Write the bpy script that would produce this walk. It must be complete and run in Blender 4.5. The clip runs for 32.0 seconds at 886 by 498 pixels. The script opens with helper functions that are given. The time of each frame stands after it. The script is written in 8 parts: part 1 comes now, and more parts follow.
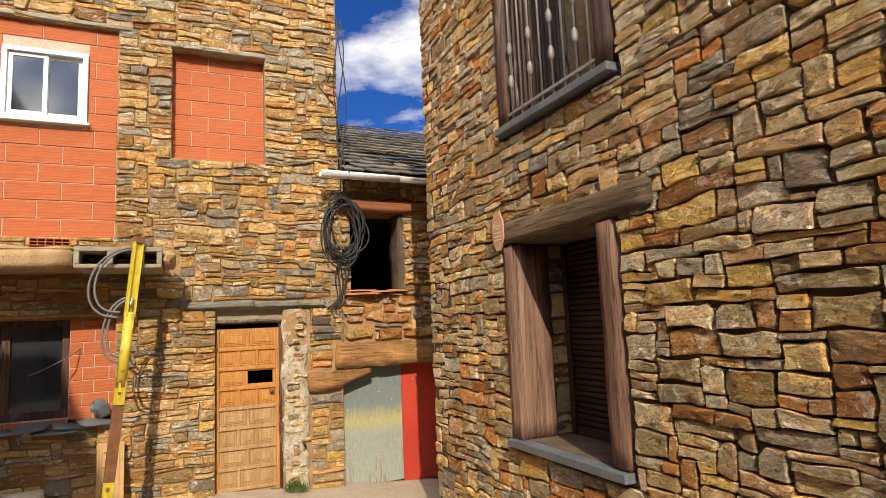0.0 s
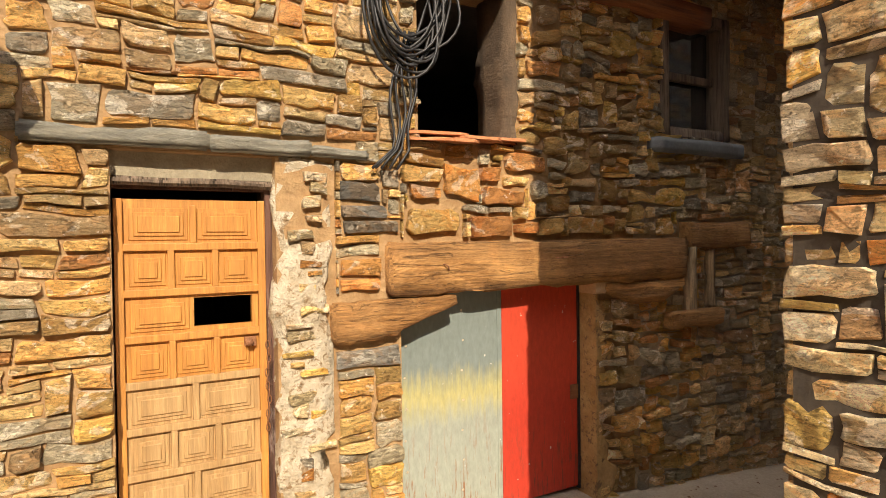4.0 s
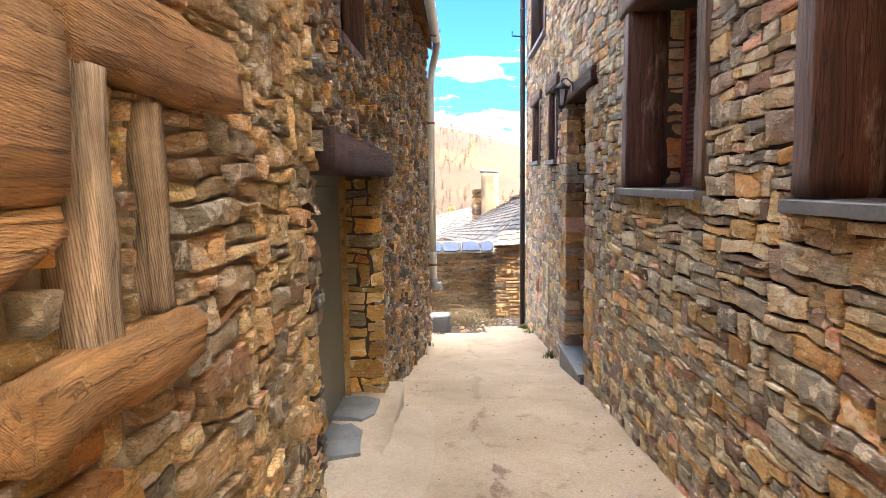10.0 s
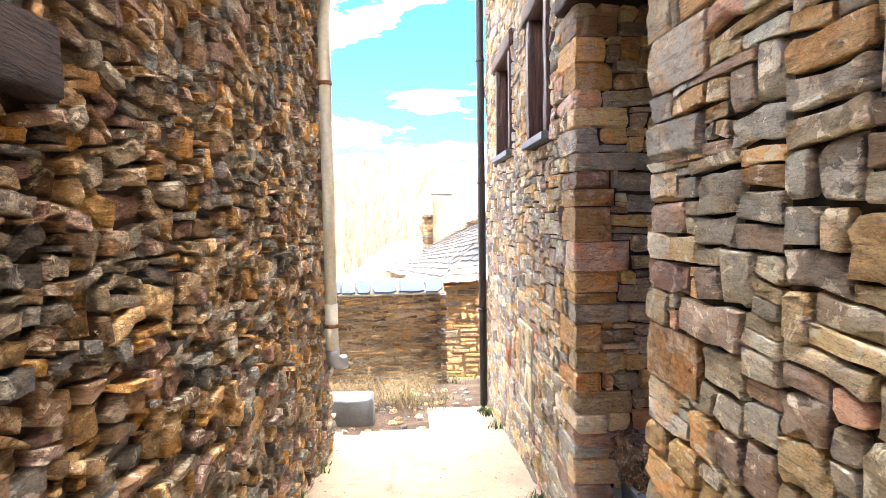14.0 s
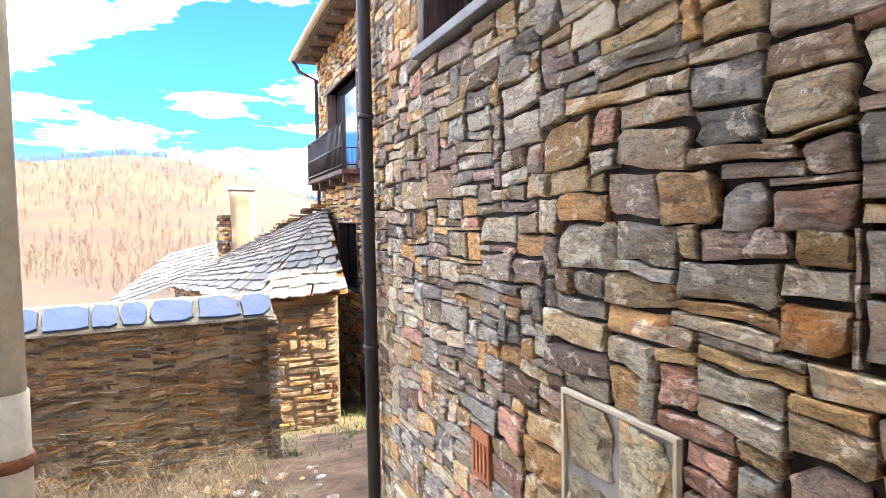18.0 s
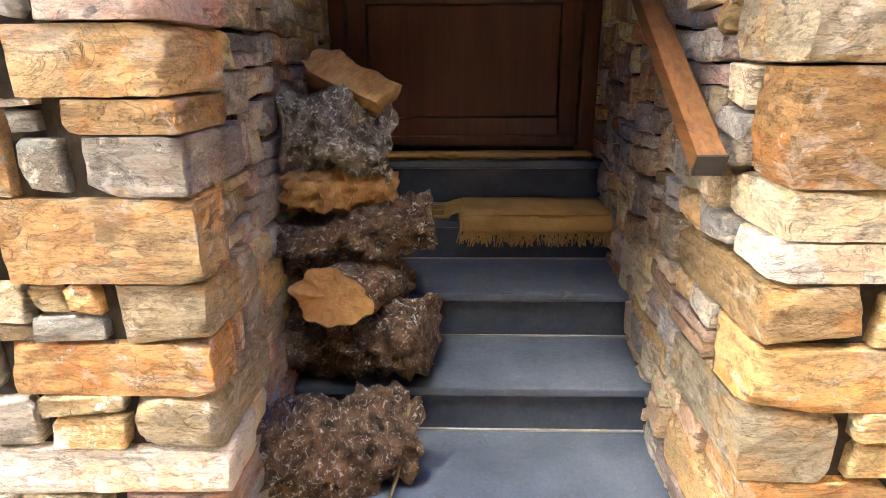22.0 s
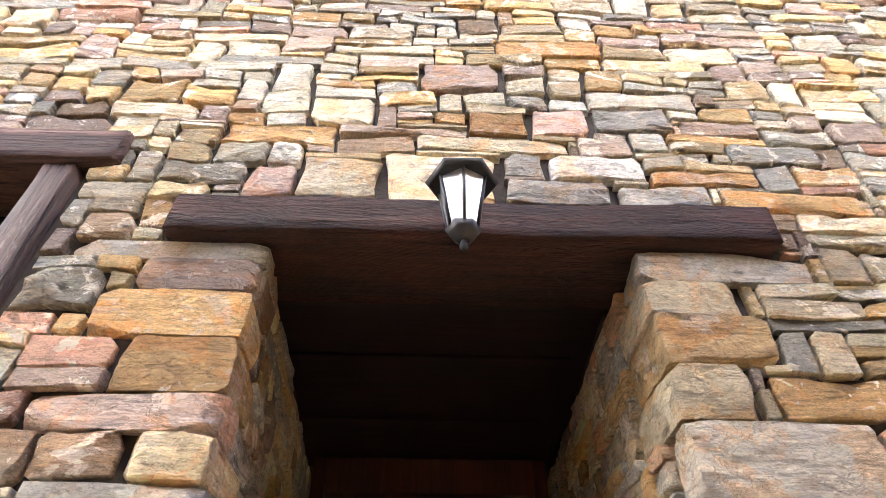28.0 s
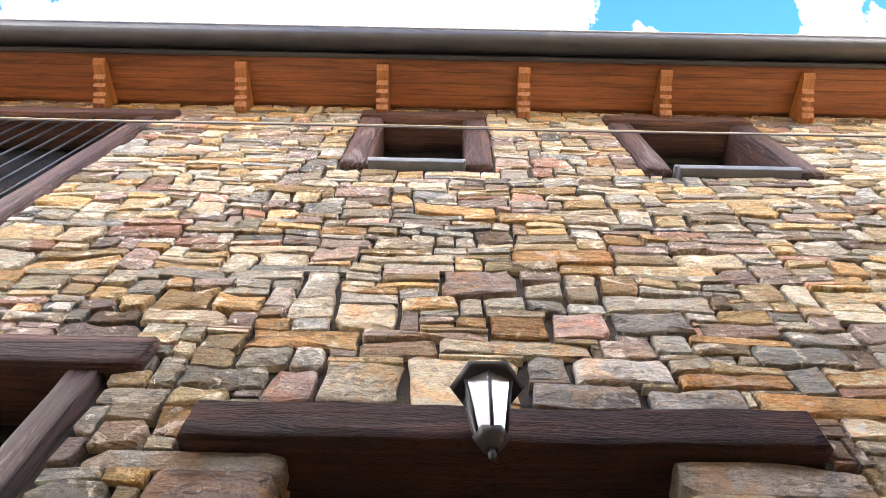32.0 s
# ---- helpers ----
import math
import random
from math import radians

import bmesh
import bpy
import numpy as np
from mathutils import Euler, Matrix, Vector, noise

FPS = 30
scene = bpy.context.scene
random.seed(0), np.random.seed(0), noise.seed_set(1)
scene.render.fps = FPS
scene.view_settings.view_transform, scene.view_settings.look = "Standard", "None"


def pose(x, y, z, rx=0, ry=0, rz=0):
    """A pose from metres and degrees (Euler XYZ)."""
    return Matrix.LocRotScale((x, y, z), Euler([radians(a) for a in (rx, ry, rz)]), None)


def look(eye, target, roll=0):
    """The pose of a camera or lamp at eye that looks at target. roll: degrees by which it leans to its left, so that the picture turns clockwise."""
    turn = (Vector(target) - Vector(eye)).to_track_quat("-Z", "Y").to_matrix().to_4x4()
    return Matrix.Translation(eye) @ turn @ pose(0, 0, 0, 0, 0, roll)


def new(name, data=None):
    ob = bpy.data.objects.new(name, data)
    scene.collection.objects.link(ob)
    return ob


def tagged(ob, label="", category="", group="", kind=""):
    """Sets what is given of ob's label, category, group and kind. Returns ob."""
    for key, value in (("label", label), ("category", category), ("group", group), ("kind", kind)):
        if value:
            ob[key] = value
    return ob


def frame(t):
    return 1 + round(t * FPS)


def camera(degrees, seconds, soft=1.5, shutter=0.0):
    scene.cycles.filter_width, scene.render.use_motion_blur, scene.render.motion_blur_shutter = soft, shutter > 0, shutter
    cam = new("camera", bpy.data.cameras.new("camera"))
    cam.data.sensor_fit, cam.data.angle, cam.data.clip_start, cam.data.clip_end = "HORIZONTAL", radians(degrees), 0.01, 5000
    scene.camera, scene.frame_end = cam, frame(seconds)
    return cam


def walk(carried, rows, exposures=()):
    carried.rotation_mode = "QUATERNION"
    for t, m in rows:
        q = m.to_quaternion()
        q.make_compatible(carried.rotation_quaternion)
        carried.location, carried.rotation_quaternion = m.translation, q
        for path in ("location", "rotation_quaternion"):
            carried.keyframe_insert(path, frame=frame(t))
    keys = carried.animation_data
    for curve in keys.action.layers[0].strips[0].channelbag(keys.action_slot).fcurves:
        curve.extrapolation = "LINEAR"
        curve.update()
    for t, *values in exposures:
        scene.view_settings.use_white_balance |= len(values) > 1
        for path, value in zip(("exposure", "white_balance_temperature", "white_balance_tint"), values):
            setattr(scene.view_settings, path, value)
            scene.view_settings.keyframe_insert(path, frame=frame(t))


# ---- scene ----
cam = camera(73.4, 32.0, soft=0.6)
PATH = [
    (0, look((4.547, -0.548, 1.782), (2.741, 0.276, 2.024), -2.5)),
    (0.5, look((3.956, -0.366, 1.725), (2.099, 0.339, 1.958), -2.2)),
    (1, look((3.404, -0.339, 1.667), (1.515, 0.29, 1.856), -2)),
    (1.5, look((2.88, -0.336, 1.626), (0.976, 0.259, 1.766), -1.9)),
    (2, look((2.331, -0.379, 1.587), (0.424, 0.218, 1.69), -1.9)),
    (2.5, look((1.79, -0.441, 1.569), (-0.107, 0.188, 1.636), -1.9)),
    (4.5, pose(0.000, 0.000, 1.600, 88.50, 0.40, 55.00)),
    (5.0, pose(-0.493, 0.147, 1.550, 88.30, 0.40, 49.50)),
    (5.5, pose(-0.879, 0.402, 1.513, 88.10, 0.50, 44.30)),
    (6.0, pose(-1.200, 0.596, 1.488, 87.90, 0.60, 39.10)),
    (6.5, pose(-1.526, 0.763, 1.488, 87.60, 0.60, 34.20)),
    (7.0, pose(-1.678, 1.068, 1.450, 87.10, 0.70, 29.10)),
    (7.5, pose(-1.770, 1.285, 1.438, 86.50, 0.70, 24.30)),
    (8.0, pose(-1.879, 1.392, 1.425, 85.80, 0.70, 19.80)),
    (8.5, pose(-1.998, 1.506, 1.400, 84.70, 0.80, 15.20)),
    (9.0, pose(-1.970, 1.807, 1.375, 83.70, 0.90, 10.30)),
    (9.5, pose(-1.925, 2.263, 1.350, 83.20, 0.90, 5.30)),
    (10.0, pose(-1.918, 2.731, 1.300, 83.60, 0.80, 1.30)),
    (10.5, pose(-1.841, 3.212, 1.263, 84.70, 0.80, -1.00)),
    (11.0, pose(-1.827, 3.645, 1.225, 85.70, 0.90, -1.70)),
    (11.5, pose(-1.835, 4.092, 1.225, 86.00, 0.90, -1.80)),
    (12.0, pose(-1.765, 4.562, 1.200, 86.10, 0.90, -2.00)),
    (12.5, pose(-1.743, 5.051, 1.150, 86.10, 0.90, -2.30)),
    (13.0, pose(-1.669, 5.548, 1.125, 86.20, 0.90, -2.60)),
    (13.5, pose(-1.561, 6.052, 1.087, 86.30, 0.90, -2.80)),
    (15.5, pose(-1.507, 8.090, 0.900, 87.00, 0.90, -2.70)),
    (16.0, pose(-1.512, 8.628, 0.850, 87.10, 0.90, -2.60)),
    (16.5, pose(-1.636, 9.126, 0.750, 87.20, 0.90, -2.80)),
    (17.0, pose(-1.658, 9.553, 0.700, 87.30, 1.00, -5.00)),
    (17.5, pose(-1.644, 9.834, 0.700, 87.30, 1.00, -11.30)),
    (18.0, pose(-1.776, 9.972, 0.688, 87.10, 1.00, -22.40)),
    (18.5, pose(-1.802, 9.914, 0.675, 86.40, 1.10, -36.10)),
    (19.0, pose(-1.740, 9.763, 0.675, 84.90, 1.20, -49.10)),
    (19.5, pose(-1.708, 9.634, 0.675, 83.10, 1.20, -59.80)),
    (20.0, pose(-1.692, 9.547, 0.663, 81.10, 1.10, -68.20)),
    (20.5, pose(-1.666, 9.498, 0.625, 78.90, 0.90, -74.60)),
    (21.0, pose(-1.653, 9.474, 0.600, 76.20, 0.70, -79.50)),
    (21.5, pose(-1.639, 9.449, 0.588, 73.70, 0.60, -83.70)),
    (22.0, pose(-1.643, 9.421, 0.613, 72.50, 0.50, -88.10)),
    (22.5, pose(-1.658, 9.401, 0.663, 73.40, 0.50, -92.10)),
    (23.0, pose(-1.681, 9.433, 0.725, 76.90, 0.40, -95.00)),
    (23.5, pose(-1.677, 9.460, 0.788, 82.60, 0.50, -96.20)),
    (24.0, pose(-1.694, 9.457, 0.825, 88.90, 0.50, -96.30)),
    (24.5, pose(-1.729, 9.451, 0.863, 94.40, 0.50, -96.00)),
    (25.0, pose(-1.757, 9.455, 0.900, 99.80, 0.50, -95.30)),
    (25.5, pose(-1.774, 9.452, 0.925, 104.90, 0.40, -94.50)),
    (26.0, pose(-1.802, 9.456, 0.950, 110.80, 0.30, -93.60)),
    (26.5, pose(-1.830, 9.460, 0.988, 116.80, 0.30, -93.00)),
    (28.5, pose(-1.902, 9.465, 1.038, 136.60, -0.10, -91.90)),
    (29.0, pose(-1.920, 9.462, 1.025, 141.10, -0.20, -91.70)),
    (29.5, pose(-1.927, 9.452, 1.025, 145.20, -0.30, -91.60)),
    (30.0, pose(-1.920, 9.462, 1.025, 148.50, -0.40, -91.50)),
    (30.5, pose(-1.930, 9.470, 1.025, 151.00, -0.50, -91.30)),
    (31.0, pose(-1.913, 9.473, 1.038, 152.30, -0.60, -91.20)),
    (31.5, pose(-1.898, 9.493, 1.038, 152.60, -0.70, -91.10)),
    (32.0, pose(-1.881, 9.496, 1.038, 151.50, -0.70, -91.00)),
]
walk(cam, PATH, exposures=((0, 0.05, 7000, 10), (2.5, 0.4, 7100, 10), (4.5, 0.55, 7700, 11), (5.5, 0.7, 7900, 12), (6.5, 0.95, 8000, 15), (8, 1.2, 8000, 24), (9, 1.95, 7800, 25), (9.5, 2.4, 7600, 14), (10.5, 3.3, 7300, 9), (13, 3.7, 7500, 9), (16, 3.5, 7600, 9), (17, 3.15, 7300, 9), (18, 2.95, 7000, 9),
                           (18.7, 3.2, 7000, 9), (19.3, 3.75, 7100, 9), (20, 4.22, 7400, 9), (22, 4.6, 7700, 9), (24, 4.85, 7800, 9), (25.5, 4.75, 7900, 9), (27, 4.3, 7500, 9), (29, 3.7, 7500, 9), (32, 3.3, 7600, 9)))

# ---- light ----
SUN_TO = Vector((1.0, -0.31, 0.75)).normalized()
world = bpy.data.worlds.new("world")
scene.world = world
world.use_nodes = True
_n, _l = world.node_tree.nodes, world.node_tree.links
_bg = _n["Background"]
_sky = _n.new("ShaderNodeTexSky")
_sky.sky_type, _sky.sun_disc = "NISHITA", False
_sky.sun_elevation = math.asin(SUN_TO.z)
_sky.sun_rotation = math.atan2(SUN_TO.x, SUN_TO.y)
_bg.inputs["Strength"].default_value = 0.15
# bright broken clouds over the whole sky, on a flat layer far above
_tc = _n.new("ShaderNodeTexCoord")
_sep = _n.new("ShaderNodeSeparateXYZ")
_l.new(_tc.outputs["Generated"], _sep.inputs[0])
_add = _n.new("ShaderNodeMath")
_add.operation = "ADD"
_add.inputs[1].default_value = 0.16
_l.new(_sep.outputs[2], _add.inputs[0])
_max = _n.new("ShaderNodeMath")
_max.operation = "MAXIMUM"
_max.inputs[1].default_value = 0.05
_l.new(_add.outputs[0], _max.inputs[0])
_div = _n.new("ShaderNodeVectorMath")
_div.operation = "DIVIDE"
_l.new(_tc.outputs["Generated"], _div.inputs[0])
_l.new(_max.outputs[0], _div.inputs[1])
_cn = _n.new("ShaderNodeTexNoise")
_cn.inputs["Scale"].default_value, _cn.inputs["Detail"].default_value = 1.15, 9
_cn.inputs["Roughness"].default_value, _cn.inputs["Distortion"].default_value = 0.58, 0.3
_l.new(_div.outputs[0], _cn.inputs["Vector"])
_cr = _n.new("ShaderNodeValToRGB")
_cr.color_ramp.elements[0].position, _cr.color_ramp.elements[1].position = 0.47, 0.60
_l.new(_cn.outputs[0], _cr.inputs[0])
_cm = _n.new("ShaderNodeMix")
_cm.data_type = "RGBA"
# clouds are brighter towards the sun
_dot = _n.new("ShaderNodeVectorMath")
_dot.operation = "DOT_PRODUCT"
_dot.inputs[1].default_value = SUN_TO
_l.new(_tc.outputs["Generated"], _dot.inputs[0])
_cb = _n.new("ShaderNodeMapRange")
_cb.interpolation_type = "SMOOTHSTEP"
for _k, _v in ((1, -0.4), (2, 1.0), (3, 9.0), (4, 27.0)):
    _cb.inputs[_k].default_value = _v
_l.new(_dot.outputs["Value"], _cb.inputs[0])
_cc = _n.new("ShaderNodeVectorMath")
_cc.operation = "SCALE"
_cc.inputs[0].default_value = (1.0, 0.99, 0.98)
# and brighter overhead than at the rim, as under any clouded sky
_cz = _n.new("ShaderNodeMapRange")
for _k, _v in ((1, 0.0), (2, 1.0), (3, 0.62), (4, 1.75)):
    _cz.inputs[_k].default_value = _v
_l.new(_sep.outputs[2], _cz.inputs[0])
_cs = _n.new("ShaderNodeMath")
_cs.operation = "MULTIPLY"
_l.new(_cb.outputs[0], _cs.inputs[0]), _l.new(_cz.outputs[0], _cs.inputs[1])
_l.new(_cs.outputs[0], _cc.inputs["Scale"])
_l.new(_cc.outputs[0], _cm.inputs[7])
_deep = _n.new("ShaderNodeVectorMath")
_deep.operation = "MULTIPLY"
_deep.inputs[1].default_value = (0.08, 0.275, 0.71)
_l.new(_sky.outputs[0], _deep.inputs[0])
_l.new(_cr.outputs[0], _cm.inputs[0])
_l.new(_deep.outputs[0], _cm.inputs[6])
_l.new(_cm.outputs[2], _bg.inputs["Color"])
sun_data = bpy.data.lights.new("sun", "SUN")
sun_data.energy, sun_data.angle, sun_data.color = 4.3, radians(0.53), (1.0, 0.91, 0.78)
sun = new("sun", sun_data)
sun.rotation_euler = SUN_TO.to_track_quat("Z", "Y").to_euler()

# ---- materials ----
def mat(name, rough=0.8, metal=0.0):
    m = bpy.data.materials.new(name)
    m.use_nodes = True
    b = m.node_tree.nodes["Principled BSDF"]
    b.inputs["Roughness"].default_value, b.inputs["Metallic"].default_value = rough, metal
    return m, m.node_tree.nodes, m.node_tree.links, b


def ramp(n, stops, mode="LINEAR"):
    r = n.new("ShaderNodeValToRGB")
    e = r.color_ramp.elements
    r.color_ramp.interpolation = mode
    while len(e) < len(stops):
        e.new(0.5)
    for k, (p, c) in enumerate(stops):
        e[k].position, e[k].color = p, (*c, 1)
    return r


def noise_tex(n, l, scale, detail=6, rough=0.6, stretch=(1, 1, 1), coord="Object", dist=0.0, shift=None):
    c = n.new("ShaderNodeTexCoord")
    mp = n.new("ShaderNodeMapping")
    mp.inputs["Scale"].default_value = stretch
    l.new(c.outputs[coord], mp.inputs["Vector"])
    t = n.new("ShaderNodeTexNoise")
    t.inputs["Scale"].default_value, t.inputs["Detail"].default_value = scale, detail
    t.inputs["Roughness"].default_value, t.inputs["Distortion"].default_value = rough, dist
    v = mp.outputs[0]
    if shift is not None:
        a = n.new("ShaderNodeVectorMath")
        a.operation = "ADD"
        s = n.new("ShaderNodeVectorMath")
        s.operation = "SCALE"
        s.inputs[0].default_value = (37.0, 91.0, 53.0)
        l.new(shift, s.inputs["Scale"])
        l.new(v, a.inputs[0]), l.new(s.outputs[0], a.inputs[1])
        v = a.outputs[0]
    l.new(v, t.inputs["Vector"])
    return t


def mix(n, l, a, b, fac, mode="MIX"):
    x = n.new("ShaderNodeMix")
    x.data_type, x.blend_type = "RGBA", mode
    for val, k in ((fac, 0), (a, 6), (b, 7)):
        if isinstance(val, (int, float)):
            x.inputs[k].default_value = val
        elif isinstance(val, tuple):
            x.inputs[k].default_value = (*val, 1)
        else:
            l.new(val, x.inputs[k])
    return x.outputs[2]


def bump(n, l, b, h, strength=0.5, dist=0.01, under=None):
    x = n.new("ShaderNodeBump")
    x.inputs["Strength"].default_value, x.inputs["Distance"].default_value = strength, dist
    l.new(h, x.inputs["Height"])
    if under is not None:
        l.new(under, x.inputs["Normal"])
    l.new(x.outputs[0], b.inputs["Normal"])
    return x.outputs[0]


def stone_mat(name, colours, island, layered=3.0, speckle=0.85, crack_shade=0.6, stain=(0.12, 0.07, 0.03), stain_amount=0.5, rough=0.85, value=1.0, rusty=0.7):
    """Weathered split stone whose base colour changes from stone to stone: strata, rust patches, grain, painted crack
    shade, cleaved facets.
    """
    m, n, l, b = mat(name, rough)
    if island:
        g = n.new("ShaderNodeNewGeometry")
        rnd = g.outputs["Random Per Island"]
    else:
        g = n.new("ShaderNodeObjectInfo")
        rnd = g.outputs["Random"]

    def factor(texture, lo, hi, amount):
        r = ramp(n, [(lo, (0, 0, 0)), (hi, (amount, amount, amount))])
        l.new(texture, r.inputs[0])
        return r.outputs[0]

    k = len(colours)
    r = ramp(n, [(i / k, c) for i, c in enumerate(colours)], "CONSTANT")
    l.new(rnd, r.inputs[0])
    # a second random value for lightness
    m2 = n.new("ShaderNodeMath")
    m2.operation = "MULTIPLY"
    m2.inputs[1].default_value = 173.3
    fr = n.new("ShaderNodeMath")
    fr.operation = "FRACT"
    l.new(rnd, m2.inputs[0]), l.new(m2.outputs[0], fr.inputs[0])
    lr = ramp(n, [(0, (0.62, 0.62, 0.62)), (1, (1.48, 1.48, 1.48))])
    l.new(fr.outputs[0], lr.inputs[0])
    col = mix(n, l, r.outputs[0], lr.outputs[0], 1.0, "MULTIPLY")
    # broad patches of rust and of pale mineral
    big = noise_tex(n, l, 7.0, 5, 0.6, (1, 1, layered * 0.6), dist=0.5, shift=rnd)
    col = mix(n, l, col, mix(n, l, col, (1.15, 0.86, 0.60), 1.0, "MULTIPLY"), factor(big.outputs[0], 0.51, 0.57, rusty))
    pale = noise_tex(n, l, 6.0, 5, 0.65, (1, 1, 1.5), dist=0.9, shift=fr.outputs[0])
    col = mix(n, l, col, mix(n, l, col, (0.62 * value, 0.57 * value, 0.48 * value), 0.62), factor(pale.outputs[0], 0.56, 0.60, 0.55))
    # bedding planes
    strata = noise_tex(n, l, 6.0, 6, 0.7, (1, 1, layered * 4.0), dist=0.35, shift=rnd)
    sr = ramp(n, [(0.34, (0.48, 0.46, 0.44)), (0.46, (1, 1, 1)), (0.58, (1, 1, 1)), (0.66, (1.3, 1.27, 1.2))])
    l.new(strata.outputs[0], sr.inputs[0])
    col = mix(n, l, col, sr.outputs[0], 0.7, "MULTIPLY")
    st = noise_tex(n, l, 13.0, 6, 0.7, (1, 1, 1.4), dist=0.8, shift=rnd)
    col = mix(n, l, col, stain, factor(st.outputs[0], 0.56, 0.63, stain_amount))
    li = noise_tex(n, l, 26.0, 5, 0.7, shift=rnd)
    col = mix(n, l, col, (0.62 * value, 0.61 * value, 0.55 * value), factor(li.outputs[0], 0.645, 0.67, 0.5))
    # grain, its contrast raised in the colour to make up for weak shading
    fine = noise_tex(n, l, 95.0, 5, 0.75, (1, 1, min(layered, 2.0)))
    frr = ramp(n, [(0.37, (0.45, 0.43, 0.41)), (0.46, (1.0, 1.0, 1.0)), (0.55, (1.0, 1.0, 1.0)), (0.64, (1.45, 1.42, 1.38))])
    l.new(fine.outputs[0], frr.inputs[0])
    col = mix(n, l, col, frr.outputs[0], speckle, "MULTIPLY")
    # dark crack lines in the colour stand in for shade in crevices
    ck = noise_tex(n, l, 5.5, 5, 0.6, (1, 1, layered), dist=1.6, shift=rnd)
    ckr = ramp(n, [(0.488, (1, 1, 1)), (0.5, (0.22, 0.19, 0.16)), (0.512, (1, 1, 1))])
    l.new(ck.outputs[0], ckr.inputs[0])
    col = mix(n, l, col, ckr.outputs[0], crack_shade, "MULTIPLY")
    if value != 1.0:
        col = mix(n, l, col, (value, value, value), 1.0, "MULTIPLY")
    l.new(col, b.inputs["Base Color"])
    # cleaved facets: flat cells, each tilted its own way
    tc = n.new("ShaderNodeTexCoord")
    wob = n.new("ShaderNodeVectorMath")
    wob.operation = "MULTIPLY_ADD"
    wob.inputs[1].default_value = (0.05, 0.05, 0.05)
    l.new(strata.outputs[1], wob.inputs[0]), l.new(tc.outputs["Object"], wob.inputs[2])
    sh = n.new("ShaderNodeVectorMath")
    sh.operation = "SCALE"
    sh.inputs[0].default_value = (41.0, 17.0, 29.0)
    l.new(rnd, sh.inputs["Scale"])
    at = n.new("ShaderNodeVectorMath")
    at.operation = "ADD"
    l.new(wob.outputs[0], at.inputs[0]), l.new(sh.outputs[0], at.inputs[1])
    u = None
    for scale, tilt in ((13.0, 0.62), (34.0, 0.5)):
        mp = n.new("ShaderNodeMapping")
        mp.inputs["Scale"].default_value = (1, 1, 1 + 0.35 * layered)
        l.new(at.outputs[0], mp.inputs["Vector"])
        vo = n.new("ShaderNodeTexVoronoi")
        vo.inputs["Scale"].default_value = scale
        l.new(mp.outputs[0], vo.inputs["Vector"])
        off = n.new("ShaderNodeVectorMath")
        off.operation = "SUBTRACT"
        l.new(mp.outputs[0], off.inputs[0]), l.new(vo.outputs["Position"], off.inputs[1])
        way = n.new("ShaderNodeVectorMath")
        way.operation = "MULTIPLY_ADD"
        way.inputs[1].default_value = (2 * tilt, 2 * tilt, tilt)
        way.inputs[2].default_value = (-tilt, -tilt, -tilt / 2)
        l.new(vo.outputs["Color"], way.inputs[0])
        dot = n.new("ShaderNodeVectorMath")
        dot.operation = "DOT_PRODUCT"
        l.new(off.outputs[0], dot.inputs[0]), l.new(way.outputs[0], dot.inputs[1])
        u = bump(n, l, b, dot.outputs["Value"], 0.85, 1.0, u)
    u = bump(n, l, b, strata.outputs[0], 0.6, 0.018, u)
    f2 = noise_tex(n, l, 45.0, 8, 0.75, (1, 1, min(layered, 2.5)), shift=rnd)
    u = bump(n, l, b, f2.outputs[0], 0.8, 0.014, u)
    bump(n, l, b, ckr.outputs[0], 0.8, 0.008, u)
    return m


def rough_mat(name, c1, c2, scale=4.0, fine=60.0, rough=0.9, bump_d=0.01, stretch=(1, 1, 1), c3=None, metal=0.0, fine_mix=0.6, spot=0.62):
    m, n, l, b = mat(name, rough, metal)
    t = noise_tex(n, l, scale, 6, 0.65, stretch)
    r = ramp(n, [(0.3, c1), (0.7, c2)])
    l.new(t.outputs[0], r.inputs[0])
    col = r.outputs[0]
    if c3:
        s = noise_tex(n, l, scale * 2.7, 5, 0.7, stretch, dist=0.5)
        sr = ramp(n, [(spot - 0.03, (0, 0, 0)), (spot + 0.05, (1, 1, 1))])
        l.new(s.outputs[0], sr.inputs[0])
        col = mix(n, l, col, c3, sr.outputs[0])
    f = noise_tex(n, l, fine, 5, 0.7, stretch)
    fr = ramp(n, [(0.25, (0.65, 0.65, 0.65)), (0.75, (1.25, 1.25, 1.25))])
    l.new(f.outputs[0], fr.inputs[0])
    col = mix(n, l, col, fr.outputs[0], fine_mix, "MULTIPLY")
    l.new(col, b.inputs["Base Color"])
    u = bump(n, l, b, t.outputs[0], 0.5, bump_d * 3)
    bump(n, l, b, f.outputs[0], 0.6, bump_d, u)
    return m


